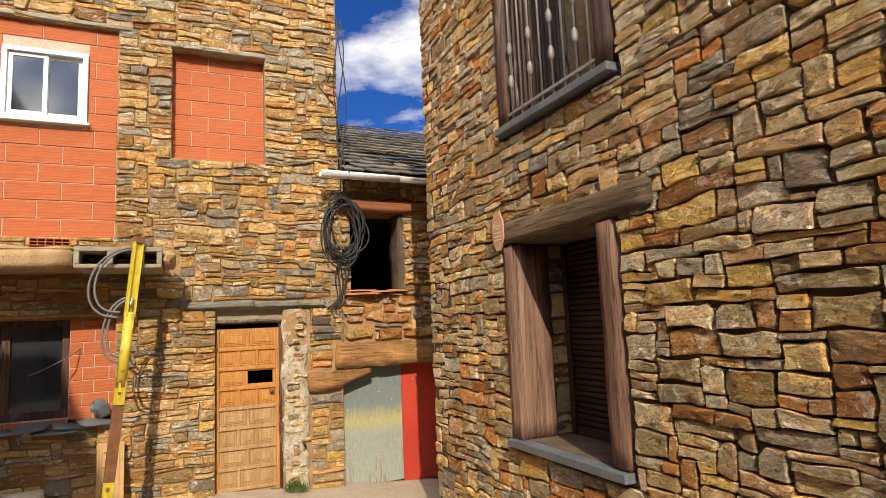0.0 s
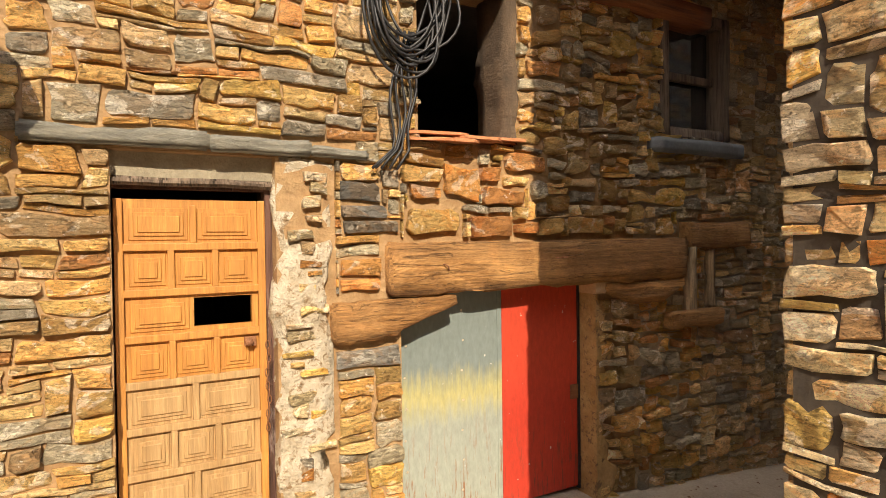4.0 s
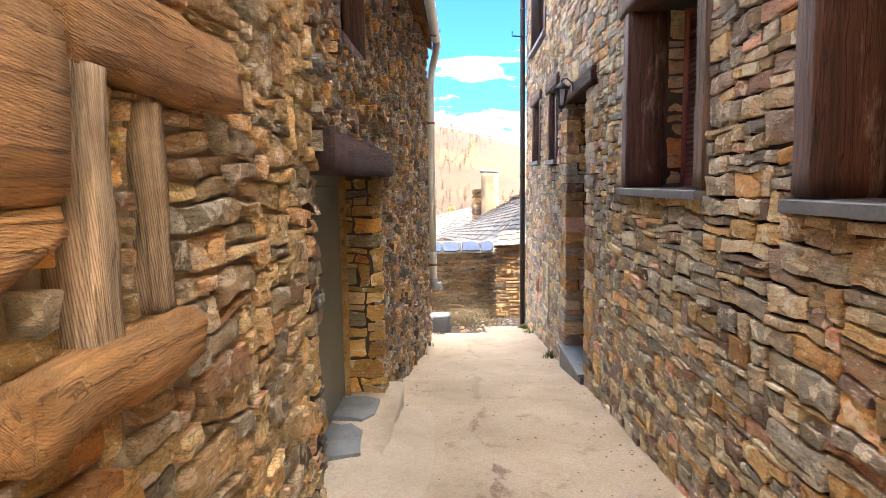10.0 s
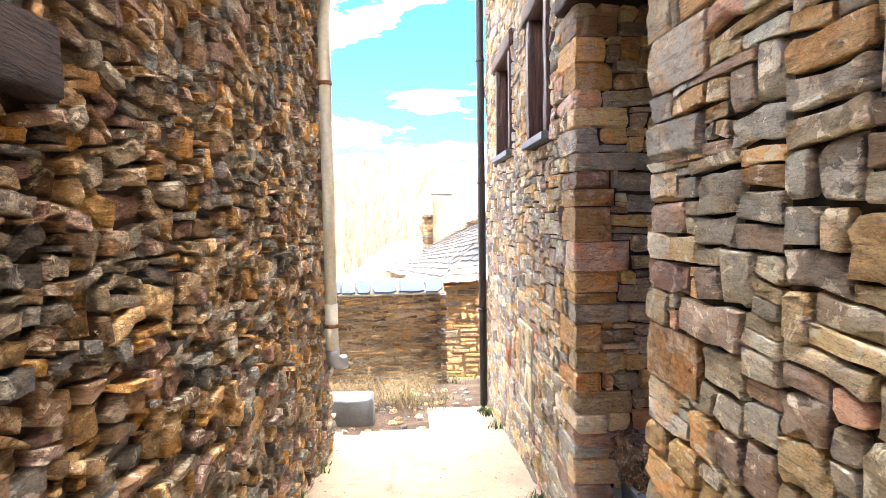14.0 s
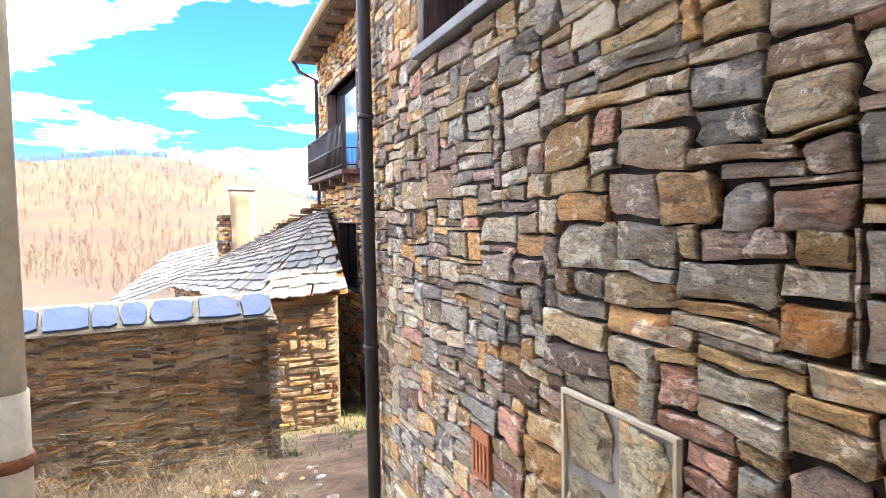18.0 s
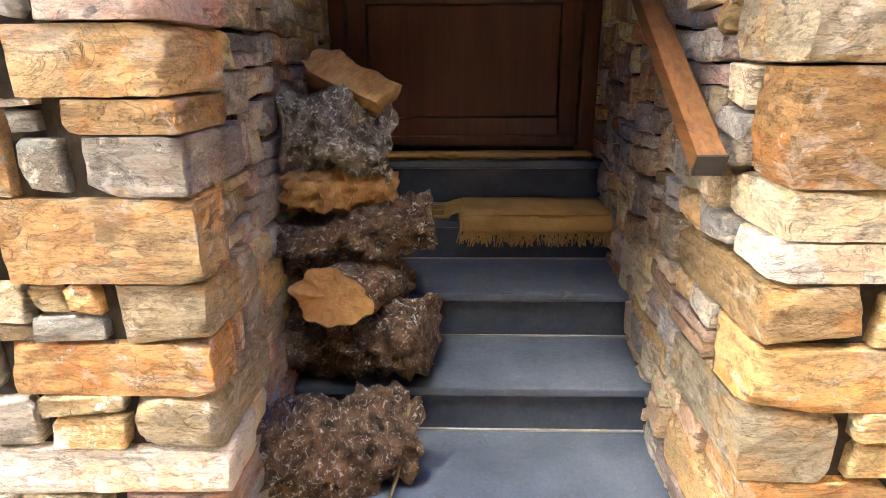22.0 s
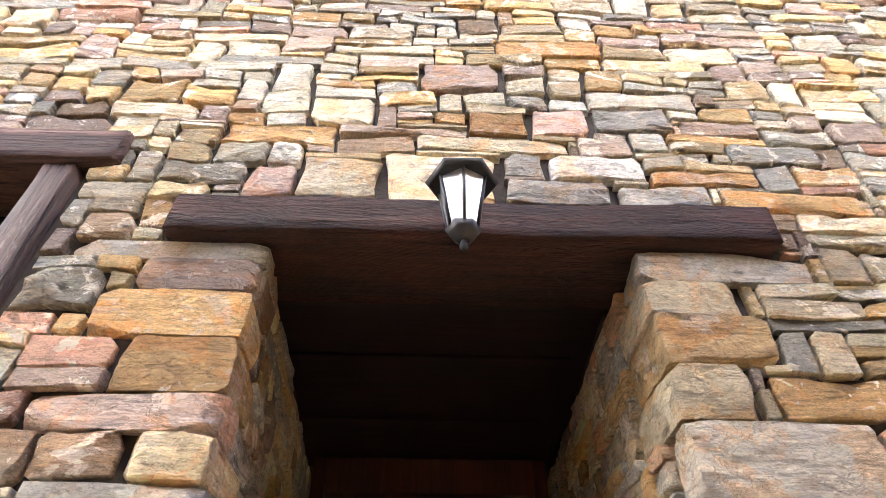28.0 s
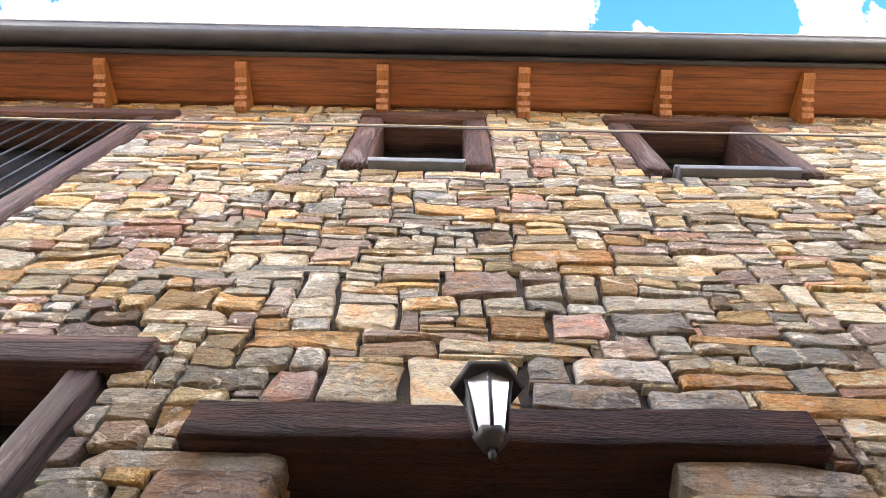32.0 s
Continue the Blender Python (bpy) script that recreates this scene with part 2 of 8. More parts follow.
def wood_mat(name, dark, light, axis=1, grain=9.0, rough=0.75, relief=0.012, streak=14.0, furrow=0.0, fibre=0.3):
    """Wood whose grain runs along one object axis: broad figure, fine fibres, drying cracks."""
    m, n, l, b = mat(name, rough)
    s = [1.0, 1.0, 1.0]
    s[axis] = 0.09
    t = noise_tex(n, l, grain, 6, 0.6, tuple(s), dist=0.5)
    r = ramp(n, [(0.3, dark), (0.5, tuple((p + q) / 2 for p, q in zip(dark, light))), (0.7, light)])
    l.new(t.outputs[0], r.inputs[0])
    s[axis] = 0.05
    t2 = noise_tex(n, l, grain * streak / 2.2, 6, 0.75, tuple(s), dist=0.6)
    r2 = ramp(n, [(0.32, (fibre + furrow * 0.15,) * 3), (0.5, (0.95, 0.95, 0.95)), (0.68, (1.4, 1.4, 1.4))])
    l.new(t2.outputs[0], r2.inputs[0])
    col = mix(n, l, r.outputs[0], r2.outputs[0], 0.9, "MULTIPLY")
    s[axis] = 0.04
    t3 = noise_tex(n, l, grain * 1.9, 4, 0.55, tuple(s), dist=0.9)
    r3 = ramp(n, [(0.485, (1, 1, 1)), (0.5, (0.16, 0.13, 0.11)), (0.515, (1, 1, 1))])
    l.new(t3.outputs[0], r3.inputs[0])
    col = mix(n, l, col, r3.outputs[0], min(1.0, relief * 60) * (1 - furrow * 0.6), "MULTIPLY")
    if furrow:
        # weathered grain: long wavering grooves side by side
        tc = n.new("ShaderNodeTexCoord")
        mp = n.new("ShaderNodeMapping")
        sc = [1.0, 1.0, 1.0]
        sc[axis] = 0.12
        mp.inputs["Scale"].default_value = sc
        l.new(tc.outputs["Object"], mp.inputs["Vector"])
        wv = n.new("ShaderNodeTexWave")
        wv.wave_type, wv.bands_direction = "BANDS", "DIAGONAL"
        wv.inputs["Scale"].default_value, wv.inputs["Distortion"].default_value = 105.0, 17.0
        wv.inputs["Detail"].default_value, wv.inputs["Detail Scale"].default_value = 5.0, 0.13
        wv.inputs["Detail Roughness"].default_value = 0.62
        l.new(mp.outputs[0], wv.inputs["Vector"])
        wr = ramp(n, [(0.0, (0.16, 0.13, 0.10)), (0.22, (0.62, 0.58, 0.54)), (0.5, (1.02, 1.0, 0.98)), (1.0, (1.3, 1.3, 1.3))])
        l.new(wv.outputs[1], wr.inputs[0])
        pat = noise_tex(n, l, 4.0, 4, 0.6, tuple(0.35 if k == axis else 1.0 for k in range(3)), dist=0.6)
        pr = ramp(n, [(0.36, (0.08, 0.08, 0.08)), (0.6, (0.85, 0.85, 0.85))])
        l.new(pat.outputs[0], pr.inputs[0])
        wm = n.new("ShaderNodeMath")
        wm.operation = "MULTIPLY"
        wm.inputs[1].default_value = furrow
        l.new(pr.outputs[0], wm.inputs[0])
        col = mix(n, l, col, wr.outputs[0], wm.outputs[0], "MULTIPLY")
        weather = noise_tex(n, l, 2.2, 5, 0.7, dist=0.5)
        wer = ramp(n, [(0.38, (0.75, 0.68, 0.6)), (0.5, (1, 1, 1)), (0.64, (1.25, 1.2, 1.15))])
        l.new(weather.outputs[0], wer.inputs[0])
        col = mix(n, l, col, wer.outputs[0], 0.9, "MULTIPLY")
    l.new(col, b.inputs["Base Color"])
    u = bump(n, l, b, r3.outputs[0], min(0.9, relief * 50), relief)
    if furrow:
        u = bump(n, l, b, wr.outputs[0], 0.6 * furrow, 0.007, u)
    u = bump(n, l, b, t.outputs[0], 0.5, relief * 2, u)
    bump(n, l, b, t2.outputs[0], 0.9, relief * 1.3, u)
    return m


ORANGE, TAN, OCHRE, YELLOW = (0.46, 0.20, 0.05), (0.46, 0.31, 0.16), (0.40, 0.22, 0.07), (0.52, 0.34, 0.10)
GREY, BLUEGREY, PURPLE, PINK = (0.29, 0.265, 0.23), (0.19, 0.19, 0.185), (0.27, 0.175, 0.15), (0.44, 0.26, 0.20)
BROWN, DARK, CREAM, RUST = (0.20, 0.12, 0.07), (0.11, 0.10, 0.095), (0.52, 0.44, 0.31), (0.33, 0.13, 0.05)
NEW_STONE = [(0.38, 0.29, 0.18), (0.44, 0.34, 0.21), (0.40, 0.35, 0.27), GREY, (0.38, 0.31, 0.23), (0.29, 0.22, 0.19), (0.38, 0.29, 0.18), (0.33, 0.30, 0.26), PINK, (0.24, 0.23, 0.215), (0.44, 0.36, 0.27), (0.24, 0.17, 0.12), (0.30, 0.27, 0.24), (0.44, 0.27, 0.13), (0.50, 0.45, 0.37), (0.28, 0.22, 0.19), TAN, (0.32, 0.31, 0.29), (0.27, 0.20, 0.18), (0.42, 0.37, 0.30), (0.42, 0.29, 0.15)]
END_STONE = [(0.54, 0.42, 0.24), (0.52, 0.34, 0.14), (0.48, 0.39, 0.25), YELLOW, (0.33, 0.28, 0.21), (0.46, 0.36, 0.20), (0.44, 0.32, 0.16), ORANGE, (0.48, 0.38, 0.25), TAN, (0.44, 0.26, 0.12), OCHRE, (0.54, 0.40, 0.18)]
QUOIN_STONE = [(0.53, 0.35, 0.17), (0.56, 0.42, 0.24), (0.58, 0.48, 0.31), (0.58, 0.44, 0.22), (0.52, 0.39, 0.25), (0.50, 0.35, 0.25), (0.53, 0.31, 0.13), (0.60, 0.50, 0.34), (0.46, 0.40, 0.31), (0.56, 0.38, 0.17), (0.44, 0.41, 0.36), (0.58, 0.53, 0.43), (0.48, 0.43, 0.35)]
REVEAL_STONE = [(0.48, 0.42, 0.33), (0.56, 0.44, 0.27), (0.44, 0.33, 0.27), (0.58, 0.40, 0.19), (0.46, 0.41, 0.33), (0.60, 0.50, 0.34), (0.38, 0.36, 0.32), (0.52, 0.41, 0.26), (0.52, 0.33, 0.20), (0.42, 0.38, 0.32)]
OLD_STONE = [(0.48, 0.31, 0.11), (0.50, 0.27, 0.08), (0.54, 0.38, 0.18), (0.31, 0.26, 0.17), YELLOW, (0.44, 0.26, 0.09), (0.47, 0.30, 0.11), (0.42, 0.20, 0.07), (0.50, 0.34, 0.14), (0.34, 0.29, 0.20), (0.52, 0.30, 0.10), (0.26, 0.22, 0.16), TAN, (0.42, 0.29, 0.14)]
FAR_STONE = [BROWN, (0.19, 0.15, 0.11), PURPLE, OCHRE, GREY, (0.24, 0.17, 0.10), DARK, TAN, (0.26, 0.22, 0.17), BROWN, (0.40, 0.26, 0.13), BLUEGREY]
NEW_STONE = [(r, g, 0.88 * b) for r, g, b in NEW_STONE]
SM = {}
for _k, _c, _kw in (("new", NEW_STONE, {"value": 1.75, "speckle": 0.6, "crack_shade": 0.5, "rusty": 0.35, "stain_amount": 0.3}), ("mid", [tuple(0.62 * c + 0.38 * (0.9 * r + 0.1 * b) * k for c, k in zip((r, g, b), (1.0, 0.76, 0.5))) for r, g, b in OLD_STONE], {"layered": 2.6, "value": 1.4, "speckle": 0.6, "rusty": 0.35}), ("end", END_STONE, {"value": 1.5, "speckle": 0.6, "stain_amount": 0.35, "rusty": 0.6}), ("quoin", QUOIN_STONE, {"layered": 1.6, "stain": (0.30, 0.14, 0.05), "stain_amount": 0.3, "value": 1.15, "speckle": 0.35, "crack_shade": 0.35}),
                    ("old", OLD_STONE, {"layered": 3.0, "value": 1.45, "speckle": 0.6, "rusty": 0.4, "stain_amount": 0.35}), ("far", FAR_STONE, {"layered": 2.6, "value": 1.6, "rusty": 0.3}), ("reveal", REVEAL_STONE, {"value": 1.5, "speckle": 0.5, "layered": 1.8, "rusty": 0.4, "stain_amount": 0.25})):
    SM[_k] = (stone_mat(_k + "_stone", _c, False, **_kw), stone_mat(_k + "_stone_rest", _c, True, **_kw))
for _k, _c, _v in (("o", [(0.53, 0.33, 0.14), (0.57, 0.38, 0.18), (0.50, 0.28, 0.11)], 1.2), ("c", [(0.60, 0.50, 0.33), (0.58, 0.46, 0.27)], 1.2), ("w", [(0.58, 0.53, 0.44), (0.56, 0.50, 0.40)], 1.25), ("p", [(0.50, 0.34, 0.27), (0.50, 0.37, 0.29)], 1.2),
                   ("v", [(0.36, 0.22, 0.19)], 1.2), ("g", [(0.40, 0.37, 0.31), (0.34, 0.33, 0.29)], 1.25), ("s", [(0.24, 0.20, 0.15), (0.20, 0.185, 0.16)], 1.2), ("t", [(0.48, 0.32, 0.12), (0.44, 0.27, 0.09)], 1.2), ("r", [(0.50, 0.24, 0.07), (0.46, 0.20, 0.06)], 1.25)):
    SM[_k] = (stone_mat("split_stone_" + _k, _c, False, layered=2.0, speckle=0.5, crack_shade=0.45, stain=(0.28, 0.14, 0.06), stain_amount=0.3, value=_v),)
M_MORTAR_DARK = rough_mat("recessed_joint_mortar", (0.045, 0.036, 0.028), (0.10, 0.08, 0.06), 6, 70)
M_MORTAR_WARM = rough_mat("warm_earth_mortar", (0.09, 0.06, 0.035), (0.19, 0.13, 0.08), 6, 70)
M_MORTAR_SAND = rough_mat("sandy_lime_mortar", (0.30, 0.17, 0.075), (0.50, 0.33, 0.17), 7, 50, bump_d=0.02)
M_MORTAR_PALE = rough_mat("pale_lime_mortar", (0.44, 0.33, 0.20), (0.68, 0.56, 0.40), 11, 60, bump_d=0.03)
M_EARTH_JOINT = rough_mat("earth_joint", (0.07, 0.05, 0.035), (0.18, 0.12, 0.075), 6, 60, bump_d=0.02)
M_INSIDE = rough_mat("dark_inner_plaster", (0.12, 0.11, 0.10), (0.2, 0.18, 0.16), 2, 30)
M_CONCRETE = rough_mat("worn_concrete_paving", (0.38, 0.31, 0.235), (0.52, 0.445, 0.36), 1.3, 45, bump_d=0.006, c3=(0.33, 0.26, 0.2), spot=0.66)


def paving_mat():
    """Worn concrete with one long dark run of damp dirt along its middle and gritty patches."""
    m, n, l, b = mat("worn_alley_paving", 0.9)
    t = noise_tex(n, l, 1.3, 6, 0.65)
    r = ramp(n, [(0.3, (0.385, 0.305, 0.215)), (0.7, (0.53, 0.44, 0.335))])
    l.new(t.outputs[0], r.inputs[0])
    s = noise_tex(n, l, 4.5, 8, 0.75, dist=0.4)
    sr = ramp(n, [(0.56, (1, 1, 1)), (0.68, (0.62, 0.56, 0.5))])
    l.new(s.outputs[0], sr.inputs[0])
    col = mix(n, l, r.outputs[0], sr.outputs[0], 0.8, "MULTIPLY")
    tc = n.new("ShaderNodeTexCoord")
    sp = n.new("ShaderNodeSeparateXYZ")
    l.new(tc.outputs["Object"], sp.inputs[0])
    wob = noise_tex(n, l, 0.9, 5, 0.6)
    w = n.new("ShaderNodeMath")
    w.operation = "MULTIPLY_ADD"
    w.inputs[1].default_value, w.inputs[2].default_value = 0.7, -0.35 + 1.68
    l.new(wob.outputs[0], w.inputs[0])
    d = n.new("ShaderNodeMath")
    l.new(sp.outputs[0], d.inputs[0]), l.new(w.outputs[0], d.inputs[1])
    q = n.new("ShaderNodeMath")
    q.operation = "ABSOLUTE"
    l.new(d.outputs[0], q.inputs[0])
    br = noise_tex(n, l, 2.6, 6, 0.7, (1.6, 0.5, 1))
    th = n.new("ShaderNodeMath")
    th.operation = "MULTIPLY_ADD"
    th.inputs[1].default_value, th.inputs[2].default_value = 0.6, -0.27
    l.new(br.outputs[0], th.inputs[0])
    df = n.new("ShaderNodeMath")
    df.operation = "SUBTRACT"
    l.new(th.outputs[0], df.inputs[0]), l.new(q.outputs[0], df.inputs[1])
    mk = ramp(n, [(0.0, (0, 0, 0)), (0.05, (1, 1, 1))])
    l.new(df.outputs[0], mk.inputs[0])
    al = ramp(n, [(0.0, (0, 0, 0)), (0.06, (0.8, 0.8, 0.8)), (0.45, (0.75, 0.75, 0.75)), (0.62, (0.25, 0.25, 0.25))])
    ya = n.new("ShaderNodeMapRange")
    ya.inputs[1].default_value, ya.inputs[2].default_value = 2.5, 12.0
    l.new(sp.outputs[1], ya.inputs[0]), l.new(ya.outputs[0], al.inputs[0])
    am = n.new("ShaderNodeMath")
    am.operation = "MULTIPLY"
    l.new(mk.outputs[0], am.inputs[0]), l.new(al.outputs[0], am.inputs[1])
    col = mix(n, l, col, (0.17, 0.10, 0.075), am.outputs[0])
    f = noise_tex(n, l, 55, 5, 0.75)
    fr = ramp(n, [(0.3, (0.68, 0.66, 0.64)), (0.7, (1.2, 1.2, 1.2))])
    l.new(f.outputs[0], fr.inputs[0])
    l.new(mix(n, l, col, fr.outputs[0], 0.75, "MULTIPLY"), b.inputs["Base Color"])
    u = bump(n, l, b, s.outputs[0], 0.4, 0.03)
    bump(n, l, b, f.outputs[0], 0.6, 0.008, u)
    return m


M_PAVING = paving_mat()
M_OAK = wood_mat("weathered_oak_beam", (0.27, 0.132, 0.047), (0.55, 0.29, 0.105), 1, 9.0, 0.85, 0.014, furrow=0.5, fibre=0.5)
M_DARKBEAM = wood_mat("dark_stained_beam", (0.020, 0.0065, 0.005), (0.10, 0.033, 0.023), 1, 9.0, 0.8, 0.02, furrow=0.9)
M_DARKPOST = wood_mat("dark_stained_post", (0.05, 0.023, 0.017), (0.18, 0.088, 0.062), 2, 7.0, 0.6, 0.014)
_n, _l = M_DARKPOST.node_tree.nodes, M_DARKPOST.node_tree.links
_b = _n["Principled BSDF"]
_wt = noise_tex(_n, _l, 7.0, 7, 0.72, (1, 1, 0.22), dist=0.7)
_wr = ramp(_n, [(0.56, (0, 0, 0)), (0.66, (0.65, 0.65, 0.65))])
_l.new(_wt.outputs[0], _wr.inputs[0])
_l.new(mix(_n, _l, _b.inputs["Base Color"].links[0].from_socket, (0.42, 0.33, 0.29), _wr.outputs[0]), _b.inputs["Base Color"])
M_GREYPOST = wood_mat("greyed_wood_post", (0.10, 0.07, 0.05), (0.30, 0.22, 0.16), 2, 7.0, 0.8, 0.014)
M_SLATE = rough_mat("blue_grey_slate", (0.10, 0.115, 0.13), (0.19, 0.21, 0.23), 3, 40, rough=0.55, bump_d=0.004)


# ---- building helpers ----
def mesh_of(name, verts, faces):
    me = bpy.data.meshes.new(name)
    me.from_pydata(verts, [], faces)
    me.update()
    return me


def part(name, data, material, parent=None, label="", at=None):
    if isinstance(data, bmesh.types.BMesh):
        me = bpy.data.meshes.new(name)
        bmesh.ops.recalc_face_normals(data, faces=data.faces)
        data.to_mesh(me)
        data.free()
    else:
        me = data
    if not me.materials and material is not None:
        me.materials.append(material)
    ob = new(name, me)
    if parent is not None:
        ob.parent = parent
    if at is not None:
        ob.matrix_basis = at
    if label:
        ob["label"] = label
    return ob


def thing(name, label, category, m=None, group="", kind=""):
    ob = tagged(new(name), label, category, group, kind)
    ob.empty_display_size = 0.1
    if m is not None:
        ob.matrix_basis = m
    return ob


def box(x0, y0, z0, x1, y1, z1, bevel=0.0, seg=2, bm=None, m=None):
    own = bmesh.new()
    v = [own.verts.new((x, y, z)) for x in (x0, x1) for y in (y0, y1) for z in (z0, z1)]
    for f in ((0, 1, 3, 2), (4, 6, 7, 5), (0, 4, 5, 1), (2, 3, 7, 6), (0, 2, 6, 4), (1, 5, 7, 3)):
        own.faces.new([v[i] for i in f])
    if bevel:
        bmesh.ops.bevel(own, geom=own.edges[:], offset=bevel, segments=seg, affect="EDGES", profile=0.6)
    if m is not None:
        own.transform(m)
    if bm is None:
        return own
    me = bpy.data.meshes.new("tmp")
    own.to_mesh(me)
    own.free()
    bm.from_mesh(me)
    bpy.data.meshes.remove(me)
    return bm


def tube(points, r, sides=10, bm=None, taper=None, caps=True):
    bm = bm or bmesh.new()
    pts = [Vector(p) for p in points]
    rings, up = [], Vector((0.13, 0.21, 0.97))
    for i, p in enumerate(pts):
        d = (pts[min(i + 1, len(pts) - 1)] - pts[max(i - 1, 0)]).normalized()
        a = d.cross(up)
        if a.length < 0.05:
            a = d.cross(Vector((1, 0, 0)))
        a.normalize()
        b = d.cross(a).normalized()
        rr = r if taper is None else r * taper[i]
        rings.append([bm.verts.new(p + (a * math.cos(k * 2 * math.pi / sides) + b * math.sin(k * 2 * math.pi / sides)) * rr) for k in range(sides)])
    for q, w in zip(rings, rings[1:]):
        for k in range(sides):
            bm.faces.new((q[k], q[(k + 1) % sides], w[(k + 1) % sides], w[k])).smooth = True
    if caps:
        bm.faces.new(rings[0][::-1])
        bm.faces.new(rings[-1])
    return bm


class Face:
    """A wall face: u runs along it, v up, w out of it."""

    def __init__(self, origin, along, out):
        self.o, self.a, self.n = Vector(origin), Vector(along).normalized(), Vector(out).normalized()

    def at(self, u, v, w=0.0):
        p = self.o + self.a * u + self.n * w
        return Vector((p.x, p.y, p.z + v))

    def pose_at(self, u, v, w=0.0):
        m = Matrix((self.a, self.n, (0, 0, 1))).transposed().to_4x4()
        m.translation = self.at(u, v, w)
        return m


def core(name, face, u0, u1, v0, v1, holes, thick, material, label, back=0.045):
    """The wall behind the stones, with its openings cut through."""
    us = sorted({u0, u1, *(min(max(h[k], u0), u1) for h in holes for k in (0, 1))})
    bm = bmesh.new()
    for a, b in zip(us, us[1:]):
        c, v = (a + b) / 2, v0
        cuts = sorted((max(h[2], v0), min(h[3], v1)) for h in holes if h[0] < c < h[1])
        for lo, hi in cuts + [(v1, v1)]:
            if lo > v + 1e-4:
                box(a, -thick, v, b, -back, lo, bm=bm)
            v = max(v, hi)
    ob = part(name, bm, material, None, at=face.pose_at(0, 0))
    return tagged(ob, label, "wall", kind="structure")


def stone_shape(rng, w, h, proud, depth=0.07, rough=1.0, fine=True, spin=0.0):
    """One split stone, round its own middle: x along the wall, y out, z up. Sharp arrises, chipped corners, broken facets."""
    m = min(w, h)
    jag = min(rough, 1.6)
    quad = []
    for sx, sz in ((-1, -1), (1, -1), (1, 1), (-1, 1)):
        lose = 0.10 if rough < 1.5 else (0.17 if rough < 1.85 else 0.13)
        quad.append((sx * (w / 2 + rng.uniform(-lose, 0.02) * m * jag), sz * (h / 2 + rng.uniform(-lose, 0.03) * m * jag)))
    pts = []
    for k in range(4):
        (ax, az), (bx, bz) = quad[k], quad[(k + 1) % 4]
        px, pz = quad[k - 1]
        cut = rng.uniform(0.04, 0.22) * m if rng.random() < 0.62 else 0.0
        long = math.hypot(bx - ax, bz - az)
        back = math.hypot(px - ax, pz - az)
        if cut > 0.006:
            c2 = cut * rng.uniform(0.5, 1.6)
            pts.append((ax + (px - ax) * min(0.4, cut / back), az + (pz - az) * min(0.4, cut / back)))
            pts.append((ax + (bx - ax) * min(0.4, c2 / long), az + (bz - az) * min(0.4, c2 / long)))
        else:
            pts.append((ax, az))
        n = min(3, int(long / 0.085)) if fine else int(long > 0.16)
        for i in range(n):
            t = (i + 1 + rng.uniform(-0.25, 0.25)) / (n + 1)
            d = rng.uniform(-0.05, 0.022) * m * jag
            pts.append((ax + (bx - ax) * t + (bz - az) / long * d, az + (bz - az) * t - (bx - ax) / long * d))
    if spin:
        c, s = math.cos(spin), math.sin(spin)
        pts = [(x * c - z * s, x * s + z * c) for x, z in pts]
    k = len(pts)
    tx, tz = rng.uniform(-0.045, 0.045) * jag, rng.uniform(-0.07, 0.07) * jag
    edge = min(0.0055, 0.07 * m)
    mid, front = [], []
    for x, z in pts:
        e, drop = edge * rng.uniform(0.5, 1.5), edge * rng.uniform(0.6, 1.5)
        if rng.random() < 0.16 and m > 0.045:
            e, drop = rng.uniform(0.12, 0.32) * m, rng.uniform(0.006, 0.018)
        r = max(0.01, math.hypot(x, z))
        y = proud + tx * x + tz * z
        mid.append((x, y - drop, z))
        front.append((x * (1 - e / r), y + rng.uniform(-1, 1) * 0.0035 * jag, z * (1 - e / r)))
    verts = [(x, -depth, z) for x, z in pts] + mid + front
    faces = []
    for r in range(2):
        for i in range(k):
            j = (i + 1) % k
            faces.append((r * k + i, r * k + j, (r + 1) * k + j, (r + 1) * k + i))
    if not fine:
        return verts, faces + [tuple(range(2 * k, 3 * k))]
    q = 1 if w < 0.12 else (2 if w < 0.26 else 3)
    cx = [w * ((i + 0.5) / q - 0.5) * 0.8 + rng.uniform(-0.07, 0.07) * w for i in range(q)]
    verts += [(x, proud + tx * x + rng.uniform(-0.5, 1.0) * 0.008 * jag, rng.uniform(-0.24, 0.24) * h) for x in cx]
    near = [min(range(q), key=lambda a: abs(cx[a] - (front[i][0] + front[(i + 1) % k][0]) / 2)) for i in range(k)]
    for i in range(k):
        j = (i + 1) % k
        faces.append((2 * k + i, 2 * k + j, 3 * k + near[i]))
        a, b = near[i], near[j]
        while a != b:
            c = a + (1 if b > a else -1)
            faces.append((2 * k + j, 3 * k + c, 3 * k + a))
            a = c
    return verts, faces


